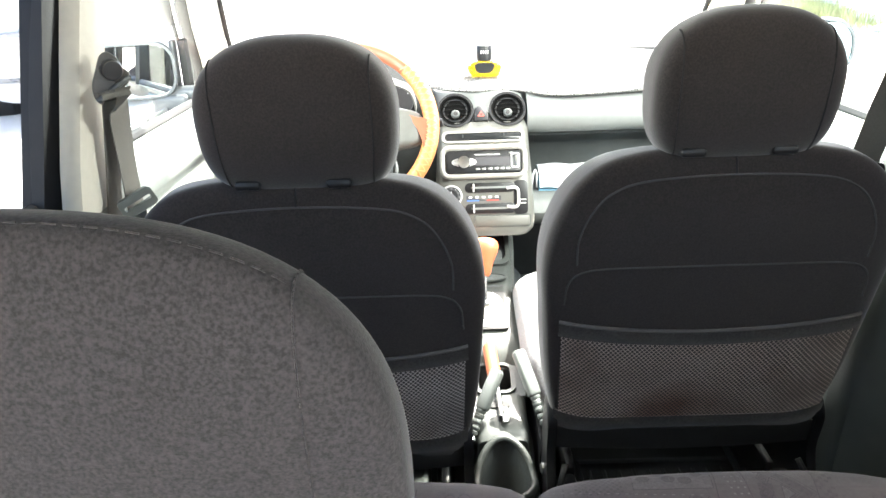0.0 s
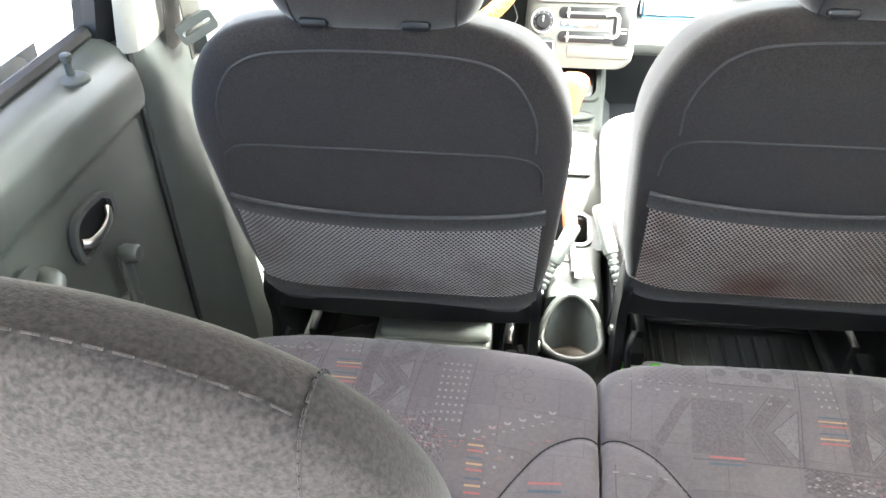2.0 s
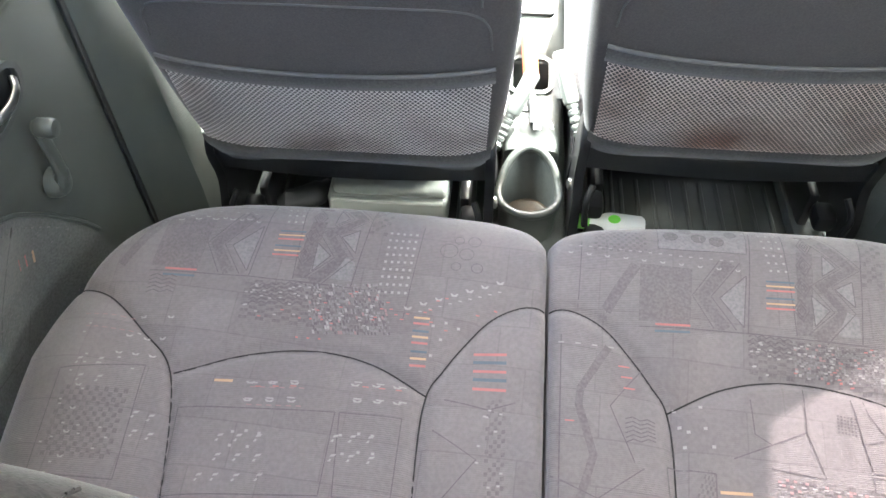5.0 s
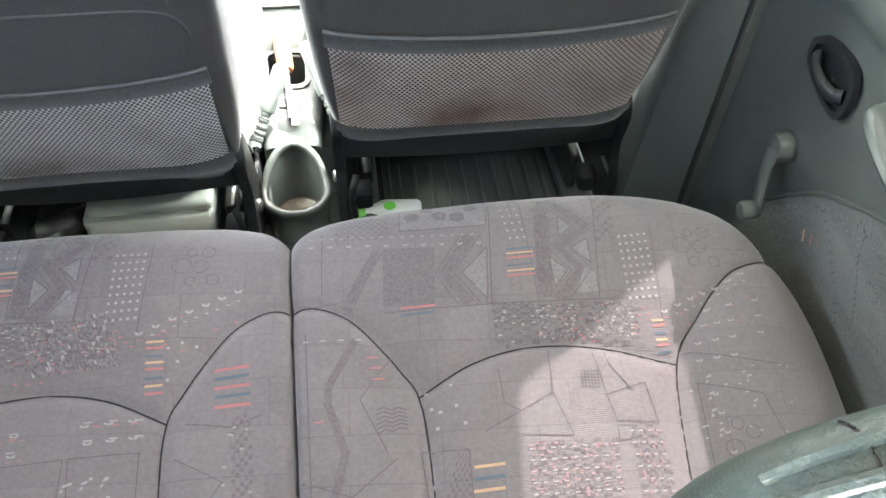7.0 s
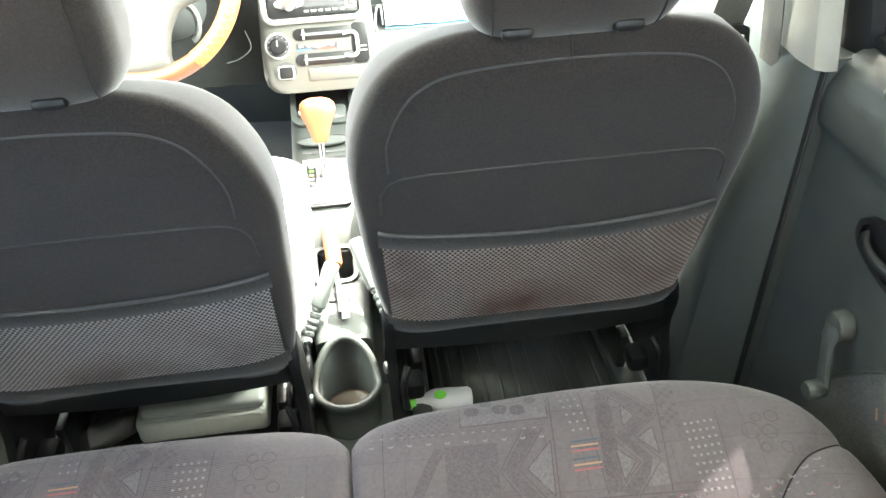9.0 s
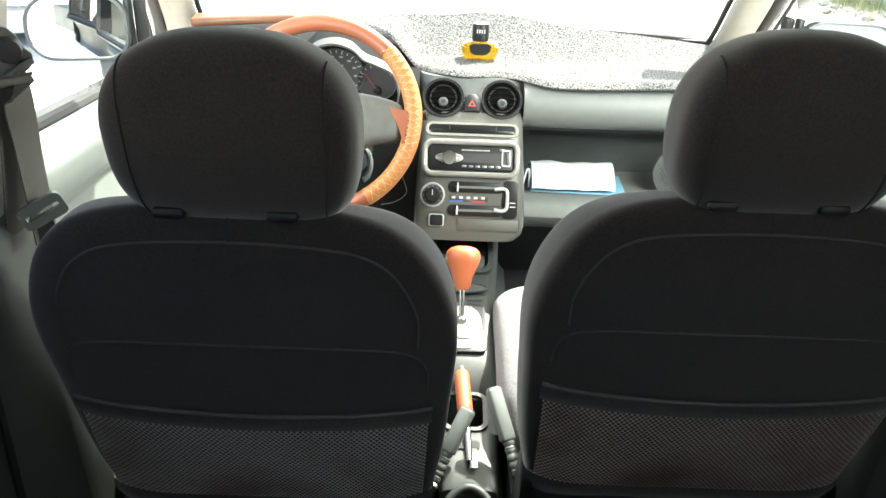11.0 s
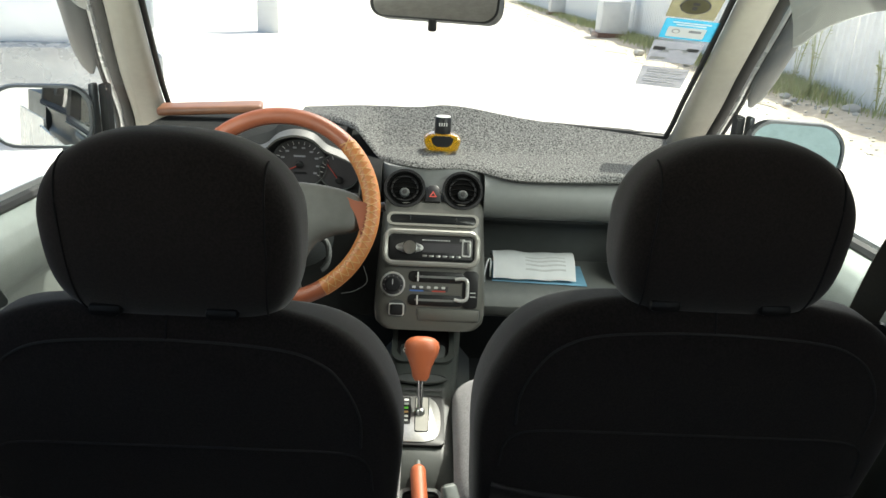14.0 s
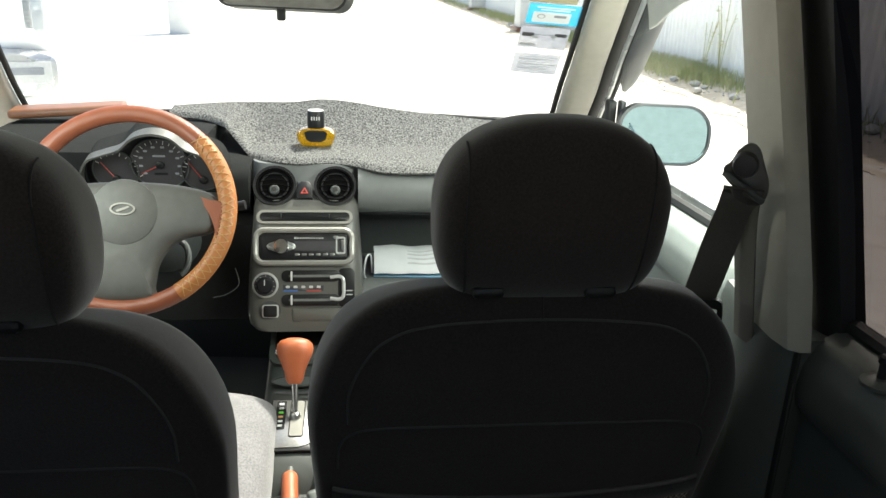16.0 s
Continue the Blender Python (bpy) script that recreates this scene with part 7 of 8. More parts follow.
alone("white_cable", tube(curve_pts([(0.128, 2.01, 0.705), (0.124, 1.985, 0.73), (0.130, 1.985, 0.765), (0.14, 2.02, 0.755), (0.143, 2.03, 0.71)], 6), 0.0022, 6), M_PAPER, "thin white cable looped beside the centre stack", "cable")
alone("hanging_wire", tube(curve_pts([(-0.150, 1.93, 0.76), (-0.140, 1.90, 0.735), (-0.165, 1.895, 0.715), (-0.195, 1.90, 0.705)], 6), 0.0010, 6), M_BELT_GREY, "thin pale wire hanging under the dashboard", "cable")

# interior mirror
mi = look((-0.022, 1.772, 1.332), (0.42, 3.0, 1.12))
mir = thing("rear_view_mirror", (-0.022, 1.772, 1.332), "black-backed interior rear view mirror", "mirror")
mo = [(x, y + 0.10 * (x / 0.12) ** 2 * 0.02) for x, y in rrect(0.245, 0.066, 0.026, 7)]
part("housing", plate([(x, y) for x, y in mo], -0.03, mi, 0.0), M_BLACK, mir)
part("mirror_edge", rim(mo, [(x * 0.965, y * 0.90) for x, y in mo], 0.004, mi), M_BLACK, mir)
part("mirror_glass", plate([(x * 0.965, y * 0.90) for x, y in mo], 0.0015, mi), M_MIRROR, mir)
part("dip_tab", box(0.016, 0.012, 0.022, mi @ Vector((0, -0.040, -0.004)), 0.004), M_BLACK, mir)
part("stem", tube([mi @ Vector((0, 0, -0.03)), (-0.022, 1.82, 1.385), (-0.022, 1.84, 1.42)], 0.008, 8), M_BLACK, mir)

# windscreen stickers, flat on the glass inside
def ws_m(u, v, lift=-0.004):
    p, px, py = Vector(ws_pt(u, v)), Vector(ws_pt(u + 0.01, v)), Vector(ws_pt(u, v + 0.01))
    x = (px - p).normalized()
    n = x.cross(py - p).normalized()
    y = n.cross(x)
    if n.y > 0:
        n = -n
        x = -x
    p = p + n * 0.004
    return Matrix(((-x.x, y.x, n.x, p.x), (-x.y, y.y, n.y, p.y), (-x.z, y.z, n.z, p.z), (0, 0, 0, 1)))


def sticker(u, v, w, h, turn, base, label, bits):
    m = ws_m(u, v) @ Matrix.Rotation(turn, 4, "Z")
    s = thing("sticker", m.translation, label, "sticker", "windscreen stickers")
    part("sticker_sheet", plate(rrect(w, h, 0.003, 2), 0.0006, m), base, s)
    for k, (name, poly, mt, dx, dy) in enumerate(bits):
        part(name, plate(poly, 0.0005, m @ Matrix.Translation((dx, dy, 0.0006 + 0.0004 * k))), mt, s)
    return s


STK = 0.0
sticker(0.928, 0.755, 0.100, 0.078, STK, M_STICK_OLIVE, "olive windscreen sticker with a round crest", [("crest_ring", ell(0.062, 0.052, 28), M_INK, 0, 0.002), ("crest_disc", ell(0.056, 0.046, 28), M_STICK_OLIVE, 0, 0.002), ("crest_mark", rrect(0.014, 0.008, 0.003), M_INK, 0, 0.010), ("crest_mark", rrect(0.010, 0.010, 0.002), M_INK, 0, -0.004)])
sticker(0.930, 0.648, 0.112, 0.070, STK, M_CYAN, "cyan windscreen sticker with a white field", [("white_field", rrect(0.080, 0.036, 0.003), M_PAPER, 0.004, -0.010), ("print_bar", rrect(0.026, 0.008, 0.001, 1), M_STICK_GREY, -0.014, -0.004), ("print_seal", ell(0.018, 0.016, 16), M_INK_SOFT, 0.026, -0.006), ("seal_heart", ell(0.012, 0.010, 14), M_PAPER, 0.026, -0.006), ("title_bar", rrect(0.080, 0.004, 0.001, 1), M_PAPER, 0, 0.026), ("title_bar", rrect(0.062, 0.004, 0.001, 1), M_PAPER, 0, 0.019)])
sticker(0.918, 0.532, 0.108, 0.082, STK, M_STICK_GREY, "grey printed windscreen sticker", [("print_bar", rrect(0.026, 0.012, 0.002, 1), M_INK, -0.036, 0.014), ("print_bar", rrect(0.014, 0.010, 0.002, 1), M_INK_SOFT, -0.022, 0.006), ("print_bar", rrect(0.026, 0.014, 0.002, 1), M_INK, 0.036, 0.012), ("print_bar", rrect(0.016, 0.008, 0.002, 1), M_INK_SOFT, 0.020, 0.004), ("print_bar", rrect(0.044, 0.002, 0.0005, 1), M_INK_SOFT, 0, 0.014), ("print_bar", rrect(0.034, 0.010, 0.001, 1), M_INK_SOFT, 0.032, -0.024)])
sticker(0.910, 0.390, 0.108, 0.084, STK, M_STICK_GREY, "darker grey printed windscreen sticker", [("print_bar", rrect(0.094 - 0.010 * (k % 3), 0.0018 + 0.0016 * (k % 2), 0.0006, 1), M_INK_SOFT, 0.004 * (k % 3) - 0.004, 0.030 - 0.0098 * k) for k in range(7)])

# wiper lying at the foot of the glass, outside
alone("wiper", join(tube([(0.34, 2.425, 1.000), (0.46, 2.41, 0.998), (0.62, 2.37, 1.000)], 0.006, 8), tube([(0.40, 2.425, 1.006), (0.46, 2.42, 1.008), (0.54, 2.41, 1.006)], 0.004, 6), box(0.03, 0.012, 0.012, (0.45, 2.42, 1.004), 0.003)), M_BLACK, "black windscreen wiper resting on the glass foot", "wiper")


# door mirrors
def door_mirror(s, cx, cy, cz, glass, yaw, pitch, label):
    d = thing("door_mirror", (cx, cy, cz - 0.07), label, "door mirror", "door mirrors")
    m = Matrix.Translation((cx, cy, cz)) @ Matrix.Rotation(radians(yaw), 4, "Z") @ Matrix.Rotation(radians(90 + pitch), 4, "X")
    big, small = 0.058, 0.046
    out = []
    for qx, qy, a0, r in ((1, 1, 0, big if s > 0 else small), (-1, 1, 90, small if s > 0 else big), (-1, -1, 180, small if s > 0 else 0.055), (1, -1, 270, 0.055 if s > 0 else small)):
        for k in range(7):
            a = radians(a0 + 15 * k)
            out.append((qx * (0.099 - r) + r * math.cos(a), qy * (0.0655 - r) + r * math.sin(a)))
    part("mirror_shell", loft([[m @ Vector((x * k, y * k, z)) for x, y in out] for z, k in ((0.006, 0.97), (0.008, 1.0), (-0.01, 1.03), (-0.05, 0.95), (-0.085, 0.7), (-0.098, 0.4))], caps=False), M_CAR_GREY, d)
    inn = [(x * 0.945, y * 0.92) for x, y in out]
    part("shell_lip", rim(out, inn, 0.008, m), M_CAR_GREY, d)
    part("mirror_glass", plate(inn, 0.002, m), glass, d)
    part("mirror_foot", box(0.09, 0.05, 0.05, (cx - s * 0.075, cy + 0.03, cz - 0.085), 0.012, 3), M_CAR_GREY, d)
    part("mirror_arm", box(0.10, 0.04, 0.04, (cx - s * 0.10, cy + 0.045, cz - 0.065), 0.012, 3), M_CAR_GREY, d)
    return d


door_mirror(-1, -0.832, 1.95, 1.055, M_MIRROR, 16.0, -3, "dark-shelled driver's door mirror with a clear glass")
door_mirror(1, 0.770, 1.95, 1.057, M_MIRROR_BLUE, -9.0, -3, "dark-shelled passenger door mirror with a bluish glass")

# ---- seat belts ----
def ribbon(rows, w, n=8, thick=0.0009):
    """A flat belt along (place, width direction) rows, turning as it goes."""
    ps = curve_pts([r[0] for r in rows], n)
    ws = curve_pts([r[1] for r in rows], n)
    rings = []
    for i, p in enumerate(ps):
        d = (ps[min(i + 1, len(ps) - 1)] - ps[max(i - 1, 0)]).normalized()
        wv = (ws[i] - d * ws[i].dot(d)).normalized()
        nv = d.cross(wv)
        rings.append([p + wv * (w / 2) * a + nv * (thick * b + 0.0012 * (1 - a * a)) for a, b in ((-1, -1), (0, -1), (1, -1), (1, 1), (0, 1), (-1, 1))])
    return loft(rings)


def belt(s):
    b = thing("seat_belt", (s * 0.55, 1.17, 0.97), "dark seat belt hanging from its pillar anchor", "seat belt", "front seat belts")
    bolt = Vector((s * 0.549, 1.172, 1.175))
    nrm = Vector((-s * 0.5, -0.866, 0))
    ma = Matrix(((0.866, 0, nrm.x, bolt.x), (-0.5 * s, 0, nrm.y, bolt.y), (0, 1, 0, bolt.z), (0, 0, 0, 1)))

    def at(o, up, out):
        return ma @ Vector((s * o, up, out))

    pear = [(-0.014, 0.014), (0.000, 0.023), (0.015, 0.019), (0.027, 0.000), (0.038, -0.022), (0.036, -0.040), (0.024, -0.047), (0.0, -0.036), (-0.026, -0.021), (-0.031, -0.008), (-0.022, 0.000)]
    pear = [(0.74 * s * p.x, p.y) for p in curve_pts([(*q, 0) for q in pear + pear[:1]], 5)[:-1]]
    part("anchor_plate", plate(pear if s > 0 else pear[::-1], 0.006, ma, 0.002), M_ANCHOR, b, "black pear-shaped anchor plate")
    part("anchor_bolt", lathe([(0.0145, 0), (0.0145, 0.010), (0.0125, 0.015), (0.004, 0.0155)], n=24, m=ma @ Matrix.Translation((0, 0, 0.006))), M_BLACK, b, "black bolt cap")
    part("anchor_loop", tube([at(-0.021, -0.013, 0.010), at(-0.016, -0.014, 0.013), at(0.019, -0.037, 0.013), at(0.024, -0.041, 0.010)], 0.0042, 8), M_DASH_DK, b, "dark metal belt loop")
    bar = at(0.026, -0.038, 0) - at(-0.022, -0.013, 0)
    top = [(at(0.002, -0.0255, 0.0185), bar), (at(0.001, -0.037, 0.0180), bar)]
    if s > 0:
        lap = top + [(Vector((0.541, 1.182, 1.085)), Vector((1, -0.15, 0))), (Vector((0.530, 1.192, 1.011)), Vector((1, -0.1, 0))), (Vector((0.517, 1.204, 0.93)), Vector((1, 0, 0)))]
        tongue, lean = Vector((0.530, 1.190, 0.985)), 8
    else:
        lap = top + [(Vector((-0.553, 1.180, 1.085)), Vector((0.22, 0.97, 0))), (Vector((-0.556, 1.185, 1.03)), Vector((0.15, 0.98, 0))), (Vector((-0.558, 1.190, 0.935)), Vector((0.15, 0.98, 0)))]
        tongue, lean = Vector((-0.549, 1.176, 0.980)), 24
    part("lap_webbing", ribbon(lap, 0.043), M_BELT, b)
    part("retractor_webbing", ribbon([(at(0.006, -0.030, 0.003), bar), (Vector((s * 0.562, 1.176, 1.10)), Vector((0.25, -0.97 * s, 0))), (Vector((s * 0.575, 1.178, 1.03)), Vector((0.12, -0.99 * s, 0))), (Vector((s * 0.590, 1.182, 0.945)), Vector((0.12, -0.99 * s, 0)))], 0.040), M_BELT, b)
    mt = Matrix.Translation(tongue) @ Matrix.Rotation(radians(-s * 30), 4, "Z") @ Matrix.Rotation(radians(90), 4, "X") @ Matrix.Rotation(radians(lean), 4, "Z")
    tg = part("tongue", rim(rrect(0.054, 0.030, 0.007), rrect(0.042, 0.007, 0.002), 0.009, mt), M_BELT_GREY if s < 0 else M_BLACK, b, "belt tongue")
    part("tongue_blade", box(0.024, 0.003, 0.030, tongue + Vector((0, 0.002, -0.026)), 0.001, 1), M_STEEL, tg)
    return b


belt(-1)
belt(1)


def buckle(base, tip, label):
    base, tip = Vector(base), Vector(tip)
    d = (tip - base).normalized()
    b = thing("belt_buckle", base, label, "belt buckle", "belt buckles")
    k = base.lerp(tip, 0.42)
    xs = d.cross(Vector((0, 0, 1))).normalized()
    ys = xs.cross(d)
    m = Matrix(((xs.x, ys.x, d.x, 0), (xs.y, ys.y, d.y, 0), (xs.z, ys.z, d.z, 0), (0, 0, 0, 1)))
    c = (k + tip) / 2
    part("buckle_body", box(0.026, 0.017, (tip - k).length, c, 0.005, 3, m), M_BELT_GREY, b)
    part("release_button", box(0.020, 0.011, 0.003, tip, 0.0015, 2, m), M_BELT_GREY, b)
    for t in (0.10, 0.22, 0.34):
        part("boot_groove", tube([base.lerp(tip, t), base.lerp(tip, t + 0.012)], 0.0112, 10, flat=0.75), M_RUBBER, b)
    pts = [base.lerp(k, t / 16) for t in range(17)]
    part("buckle_boot", tube(pts, [0.0082 if i % 3 == 2 else 0.0110 for i in range(17)], 10, flat=0.75), M_BELT_GREY, b, "grey ribbed boot")
    part("base_bolt", lathe([(0.010, -0.008), (0.010, 0.006), (0.006, 0.009)], base, 14), M_CHROME, b)
    return b


buckle((-0.062, 1.300, 0.452), (-0.004, 1.376, 0.553), "grey belt buckle on a ribbed stalk beside the driver's seat")
buckle((0.084, 1.300, 0.468), (0.037, 1.400, 0.580), "grey belt buckle on a ribbed stalk beside the passenger seat")

# ---- centre console ----
tun = loft([[(x * k, y, 0.28 + (z - 0.28) * h) for x, z in ((-0.12, 0.28), (-0.085, 0.33), (-0.070, 0.375), (-0.04, 0.392), (0.04, 0.392), (0.070, 0.375), (0.085, 0.33), (0.12, 0.28))] for y, k, h in ((0.55, 0.95, 0.45), (1.0, 0.95, 0.45), (1.30, 0.97, 0.45), (1.36, 0.98, 1.0), (1.6, 1.0, 1.0), (2.44, 1.15, 1.0))])
alone("tunnel", tun, M_TUNNEL, "grey carpeted hump along the car floor", "floor tunnel", kind="structure")

con = thing("centre_console", (0, 1.5, 0.39), "pale grey-green plastic centre console between the front seats", "console")


def con_ring(y, w, top, low=0.385, dx=0.0, r=0.5):
    return [(dx + w * power(math.cos(a), 2 / 5), y, low + (top - low) / 2 + (top - low) / 2 * power(math.sin(a), 2 / 6)) for a in (2 * math.pi * q / 36 for q in range(36))]


part("rear_body", loft([con_ring(1.292, 0.048, 0.452), con_ring(1.305, 0.050, 0.460), con_ring(1.34, 0.051, 0.470), con_ring(1.39, 0.052, 0.474), con_ring(1.418, 0.054, 0.474), con_ring(1.420, 0.054, 0.472)]), M_CONSOLE, con)
part("front_body", loft([con_ring(1.506, 0.066, 0.472), con_ring(1.508, 0.066, 0.476), con_ring(1.545, 0.068, 0.500), con_ring(1.57, 0.069, 0.518, dx=-0.006), con_ring(1.60, 0.070, 0.526, dx=-0.008), con_ring(1.74, 0.073, 0.548, dx=-0.010), con_ring(1.80, 0.075, 0.556, dx=-0.010), con_ring(1.88, 0.078, 0.580, dx=-0.008), con_ring(1.95, 0.080, 0.605, dx=-0.004), con_ring(2.02, 0.080, 0.61)]), M_CONSOLE, con)
# cup holder
N = 40


def lip(k, grow=1.0, dz=0.0):
    a = 2 * math.pi * k / N
    c, s = math.cos(a), math.sin(a)
    return Vector((0.052 * grow * c, 1.226 + (0.050 if s < 0 else 0.070) * grow * s, 0.408 + 0.046 * max(0, s) ** 1.5 + dz))


cup = part("cup_lip", tube([lip(k) for k in range(N)], 0.0075, 10, closed=True), M_CONSOLE, con)
part("cup_wall", loft([[lip(k, 0.97, -0.002) for k in range(N)], [lip(k, 0.92, -0.025) for k in range(N)], [(0.042 * math.cos(2 * math.pi * k / N), 1.226 + 0.042 * math.sin(2 * math.pi * k / N), 0.345) for k in range(N)], [(0.040 * math.cos(2 * math.pi * k / N), 1.226 + 0.040 * math.sin(2 * math.pi * k / N), 0.336) for k in range(N)]], caps=False), M_DASH_DK, con)
part("cup_outer", loft([[lip(k, 1.04, -0.002) for k in range(N)], [lip(k, 0.98, -0.05) for k in range(N)], [(0.050 * math.cos(2 * math.pi * k / N), 1.226 + 0.052 * math.sin(2 * math.pi * k / N), 0.334) for k in range(N)]], caps=False), M_CONSOLE, con)
part("cup_base", lathe([(0.041, 0), (0.041, 0.004), (0.036, 0.0055), (0.034, 0.004), (0.003, 0.004)], (0, 1.226, 0.352), 30), mat("stained_cup_base", (0.13, 0.085, 0.055), 0.4, color2=(0.04, 0.026, 0.018), scale=35, mix=0.6), con, "brown-stained cup bottom")
# hand brake well: a hollow in a raised rounded rim, floor blackened as shade
mwl = Matrix(((1, 0, 0, -0.006), (0, 0.992, -0.125, 1.463), (0, 0.125, 0.992, 0.4775), (0, 0, 0, 1)))
part("brake_well", box(0.100, 0.100, 0.010, (-0.003, 1.463, 0.405), 0.002), M_RUBBER, con, "hollow floor coloured black for its shade")
for sx in (-1, 1):
    part("well_side", wall_sheet(lambda u, v: (-0.004 + sx * (0.036 - 0.002 * v), 1.412 + 0.100 * u, 0.400 + (0.071 + 0.011 * u) * v), 6, 5, 0.024, (sx, 0, 0)), M_CONSOLE, con)
part("well_edge", rim(rrect(0.084, 0.098, 0.022), rrect(0.067, 0.081, 0.014), 0.007, mwl), M_CONSOLE, con)
mfs = Matrix(((1, 0, 0, 0), (0, 1, 0, 1.372), (0, 0, 1, 0.4742), (0, 0, 0, 1)))
for dx in (-0.012, 0.011):
    part("brake_slot", plate(rrect(0.017, 0.022, 0.007), 0.0012, mfs @ Matrix.Translation((dx, 0.006, 0))), M_RUBBER, con)
part("slot_tab", box(0.014, 0.050, 0.004, (0.008, 1.342, 0.4755), 0.002), M_STEEL, con, "bright metal tab")
# shift gate
mg = Matrix(((1, 0, 0, -0.012), (0, 0.988, -0.155, 1.662), (0, 0.155, 0.988, 0.5385), (0, 0, 0, 1)))
gate = part("shift_gate", plate(rrect(0.098, 0.150, 0.014), 0.004, mg, 0.002), M_BLACK, con, "black-edged shift gate")
gp_out = [(-0.046, -0.068), (0.010, -0.068), (0.030, -0.058), (0.040, -0.036), (0.041, 0.010), (0.034, 0.045), (0.018, 0.066), (-0.046, 0.068)]
gp_out = [gp_out[0]] + [tuple(p.xy) for p in curve_pts([(*q, 0) for q in gp_out[1:-1]], 5)] + [gp_out[-1]]
part("gate_plate", plate(gp_out, 0.003, mg @ Matrix.Translation((0, 0, 0.003)), 0.001), M_STEEL, gate, "brushed silver plate")
part("gate_slot_edge", rim(rrect(0.029, 0.106, 0.006), rrect(0.025, 0.102, 0.005), 0.0016, mg @ Matrix.Translation((0.004, 0.012, 0.006))), M_BLACK, gate)
part("gate_slot", plate(rrect(0.025, 0.102, 0.005), 0.0010, mg @ Matrix.Translation((0.004, 0.012, 0.006))), M_STACK, gate)
part("range_strip", plate(rrect(0.019, 0.082, 0.004), 0.0012, mg @ Matrix.Translation((-0.028, 0.022, 0.006))), M_BLACK, gate)
for k, mt in enumerate((M_MARK, M_MARK, M_GREEN, M_STITCH, M_MARK, M_MARK)):
    part("range_mark", plate(rrect(0.009, 0.006, 0.001, 1), 0.0006, mg @ Matrix.Translation((-0.028, 0.053 - 0.0125 * k, 0.0072))), mt, gate)
for k in range(8):
    part("row_mark", plate(rrect(0.0085, 0.006, 0.001, 1), 0.0005, mg @ Matrix.Translation((-0.042 + 0.012 * k, 0.095, 0.0015))), M_INK, con)
# small oval tray and open bin before the lever
part("tray_dish", plate(ell(0.105, 0.030, 28), 0.0012, mg @ Matrix.Translation((0, 0.128, 0.005))), M_DASH_DK, con)
part("tray_lip", rim(ell(0.115, 0.038, 28), ell(0.105, 0.030, 28), 0.004, mg @ Matrix.Translation((0, 0.128, 0.004))), M_CONSOLE, con)
mbn = Matrix(((1, 0, 0, -0.010), (0, 0.90, -0.436, 1.905), (0, 0.436, 0.90, 0.595), (0, 0, 0, 1)))
part("bin_lip", rim(rrect(0.138, 0.135, 0.026), rrect(0.116, 0.112, 0.022), 0.012, mbn), M_CONSOLE, con)
part("bin_floor", plate(rrect(0.118, 0.114, 0.022), 0.0015, mbn), M_BLACK, con, "dark open bin")
part("bin_step", plate(rrect(0.100, 0.040, 0.010), 0.004, mbn @ Matrix.Translation((0, -0.032, 0)), 0.002), M_DASH_DK, con)

lever = thing("gear_lever", (-0.012, 1.678, 0.543), "automatic gear lever with an orange leather knob", "gear lever")
lp = [Vector((-0.012, 1.676, 0.543)), Vector((-0.013, 1.690, 0.580)), Vector((-0.0135, 1.702, 0.612))]
part("lever_rod", tube(lp, 0.0058, 12), M_CHROME, lever)
part("rod_foot", lathe([(0.011, 0), (0.011, 0.006), (0.008, 0.012), (0.006, 0.013)], (-0.012, 1.676, 0.545), 16), M_STEEL, lever)
ax = Vector((0, 0.52, 0.86)).normalized()
ux = Vector((1, 0, 0))
uy = ax.cross(ux)
kn = []
for t, w, d, off in ((0.0, 0.010, 0.010, 0), (0.008, 0.0145, 0.015, 0), (0.025, 0.0175, 0.018, 0.001), (0.042, 0.0235, 0.022, 0.002), (0.056, 0.0290, 0.026, 0.003), (0.068, 0.0310, 0.0275, 0.003), (0.078, 0.0290, 0.026, 0.003), (0.085, 0.0225, 0.021, 0.003), (0.089, 0.012, 0.011, 0.003)):
    o = Vector((-0.0135, 1.700, 0.606)) + ax * t
    w, d = w * 1.16, d * 1.12
    kn.append([o + ux * (w * power(math.cos(a), 0.85)) + uy * (d * power(math.sin(a), 0.85)) for a in (2 * math.pi * q / 28 for q in range(28))])
part("knob", loft(kn), M_ORANGE, lever, "orange leather knob")
part("knob_button", lathe([(0.005, 0), (0.005, 0.010), (0.003, 0.012)], n=14, m=Matrix.Translation(Vector((-0.040, 1.700, 0.606)) + ax * 0.062) @ Matrix.Rotation(radians(-90), 4, "Y")), M_CHROME, lever, "chrome side button")

brake = thing("hand_brake", (0, 1.38, 0.474), "hand brake lever with an orange leather grip", "hand brake")
part("brake_rod", tube([(0.001, 1.335, 0.474), (-0.001, 1.39, 0.484), (-0.005, 1.46, 0.499)], 0.0055, 10), M_CHROME, brake)
gp = curve_pts([(-0.0055, 1.445, 0.492), (-0.008, 1.475, 0.502), (-0.011, 1.51, 0.512), (-0.012, 1.535, 0.518)], 5)
part("brake_grip", tube(gp, [0.012] + [0.0145] * (len(gp) - 3) + [0.0125, 0.008], 14, flat=1.15), M_ORANGE, brake, "orange leather grip")
part("brake_button", tube([(-0.012, 1.533, 0.517), (-0.0125, 1.549, 0.520)], [0.006, 0.005], 10), M_BELT_GREY, brake)

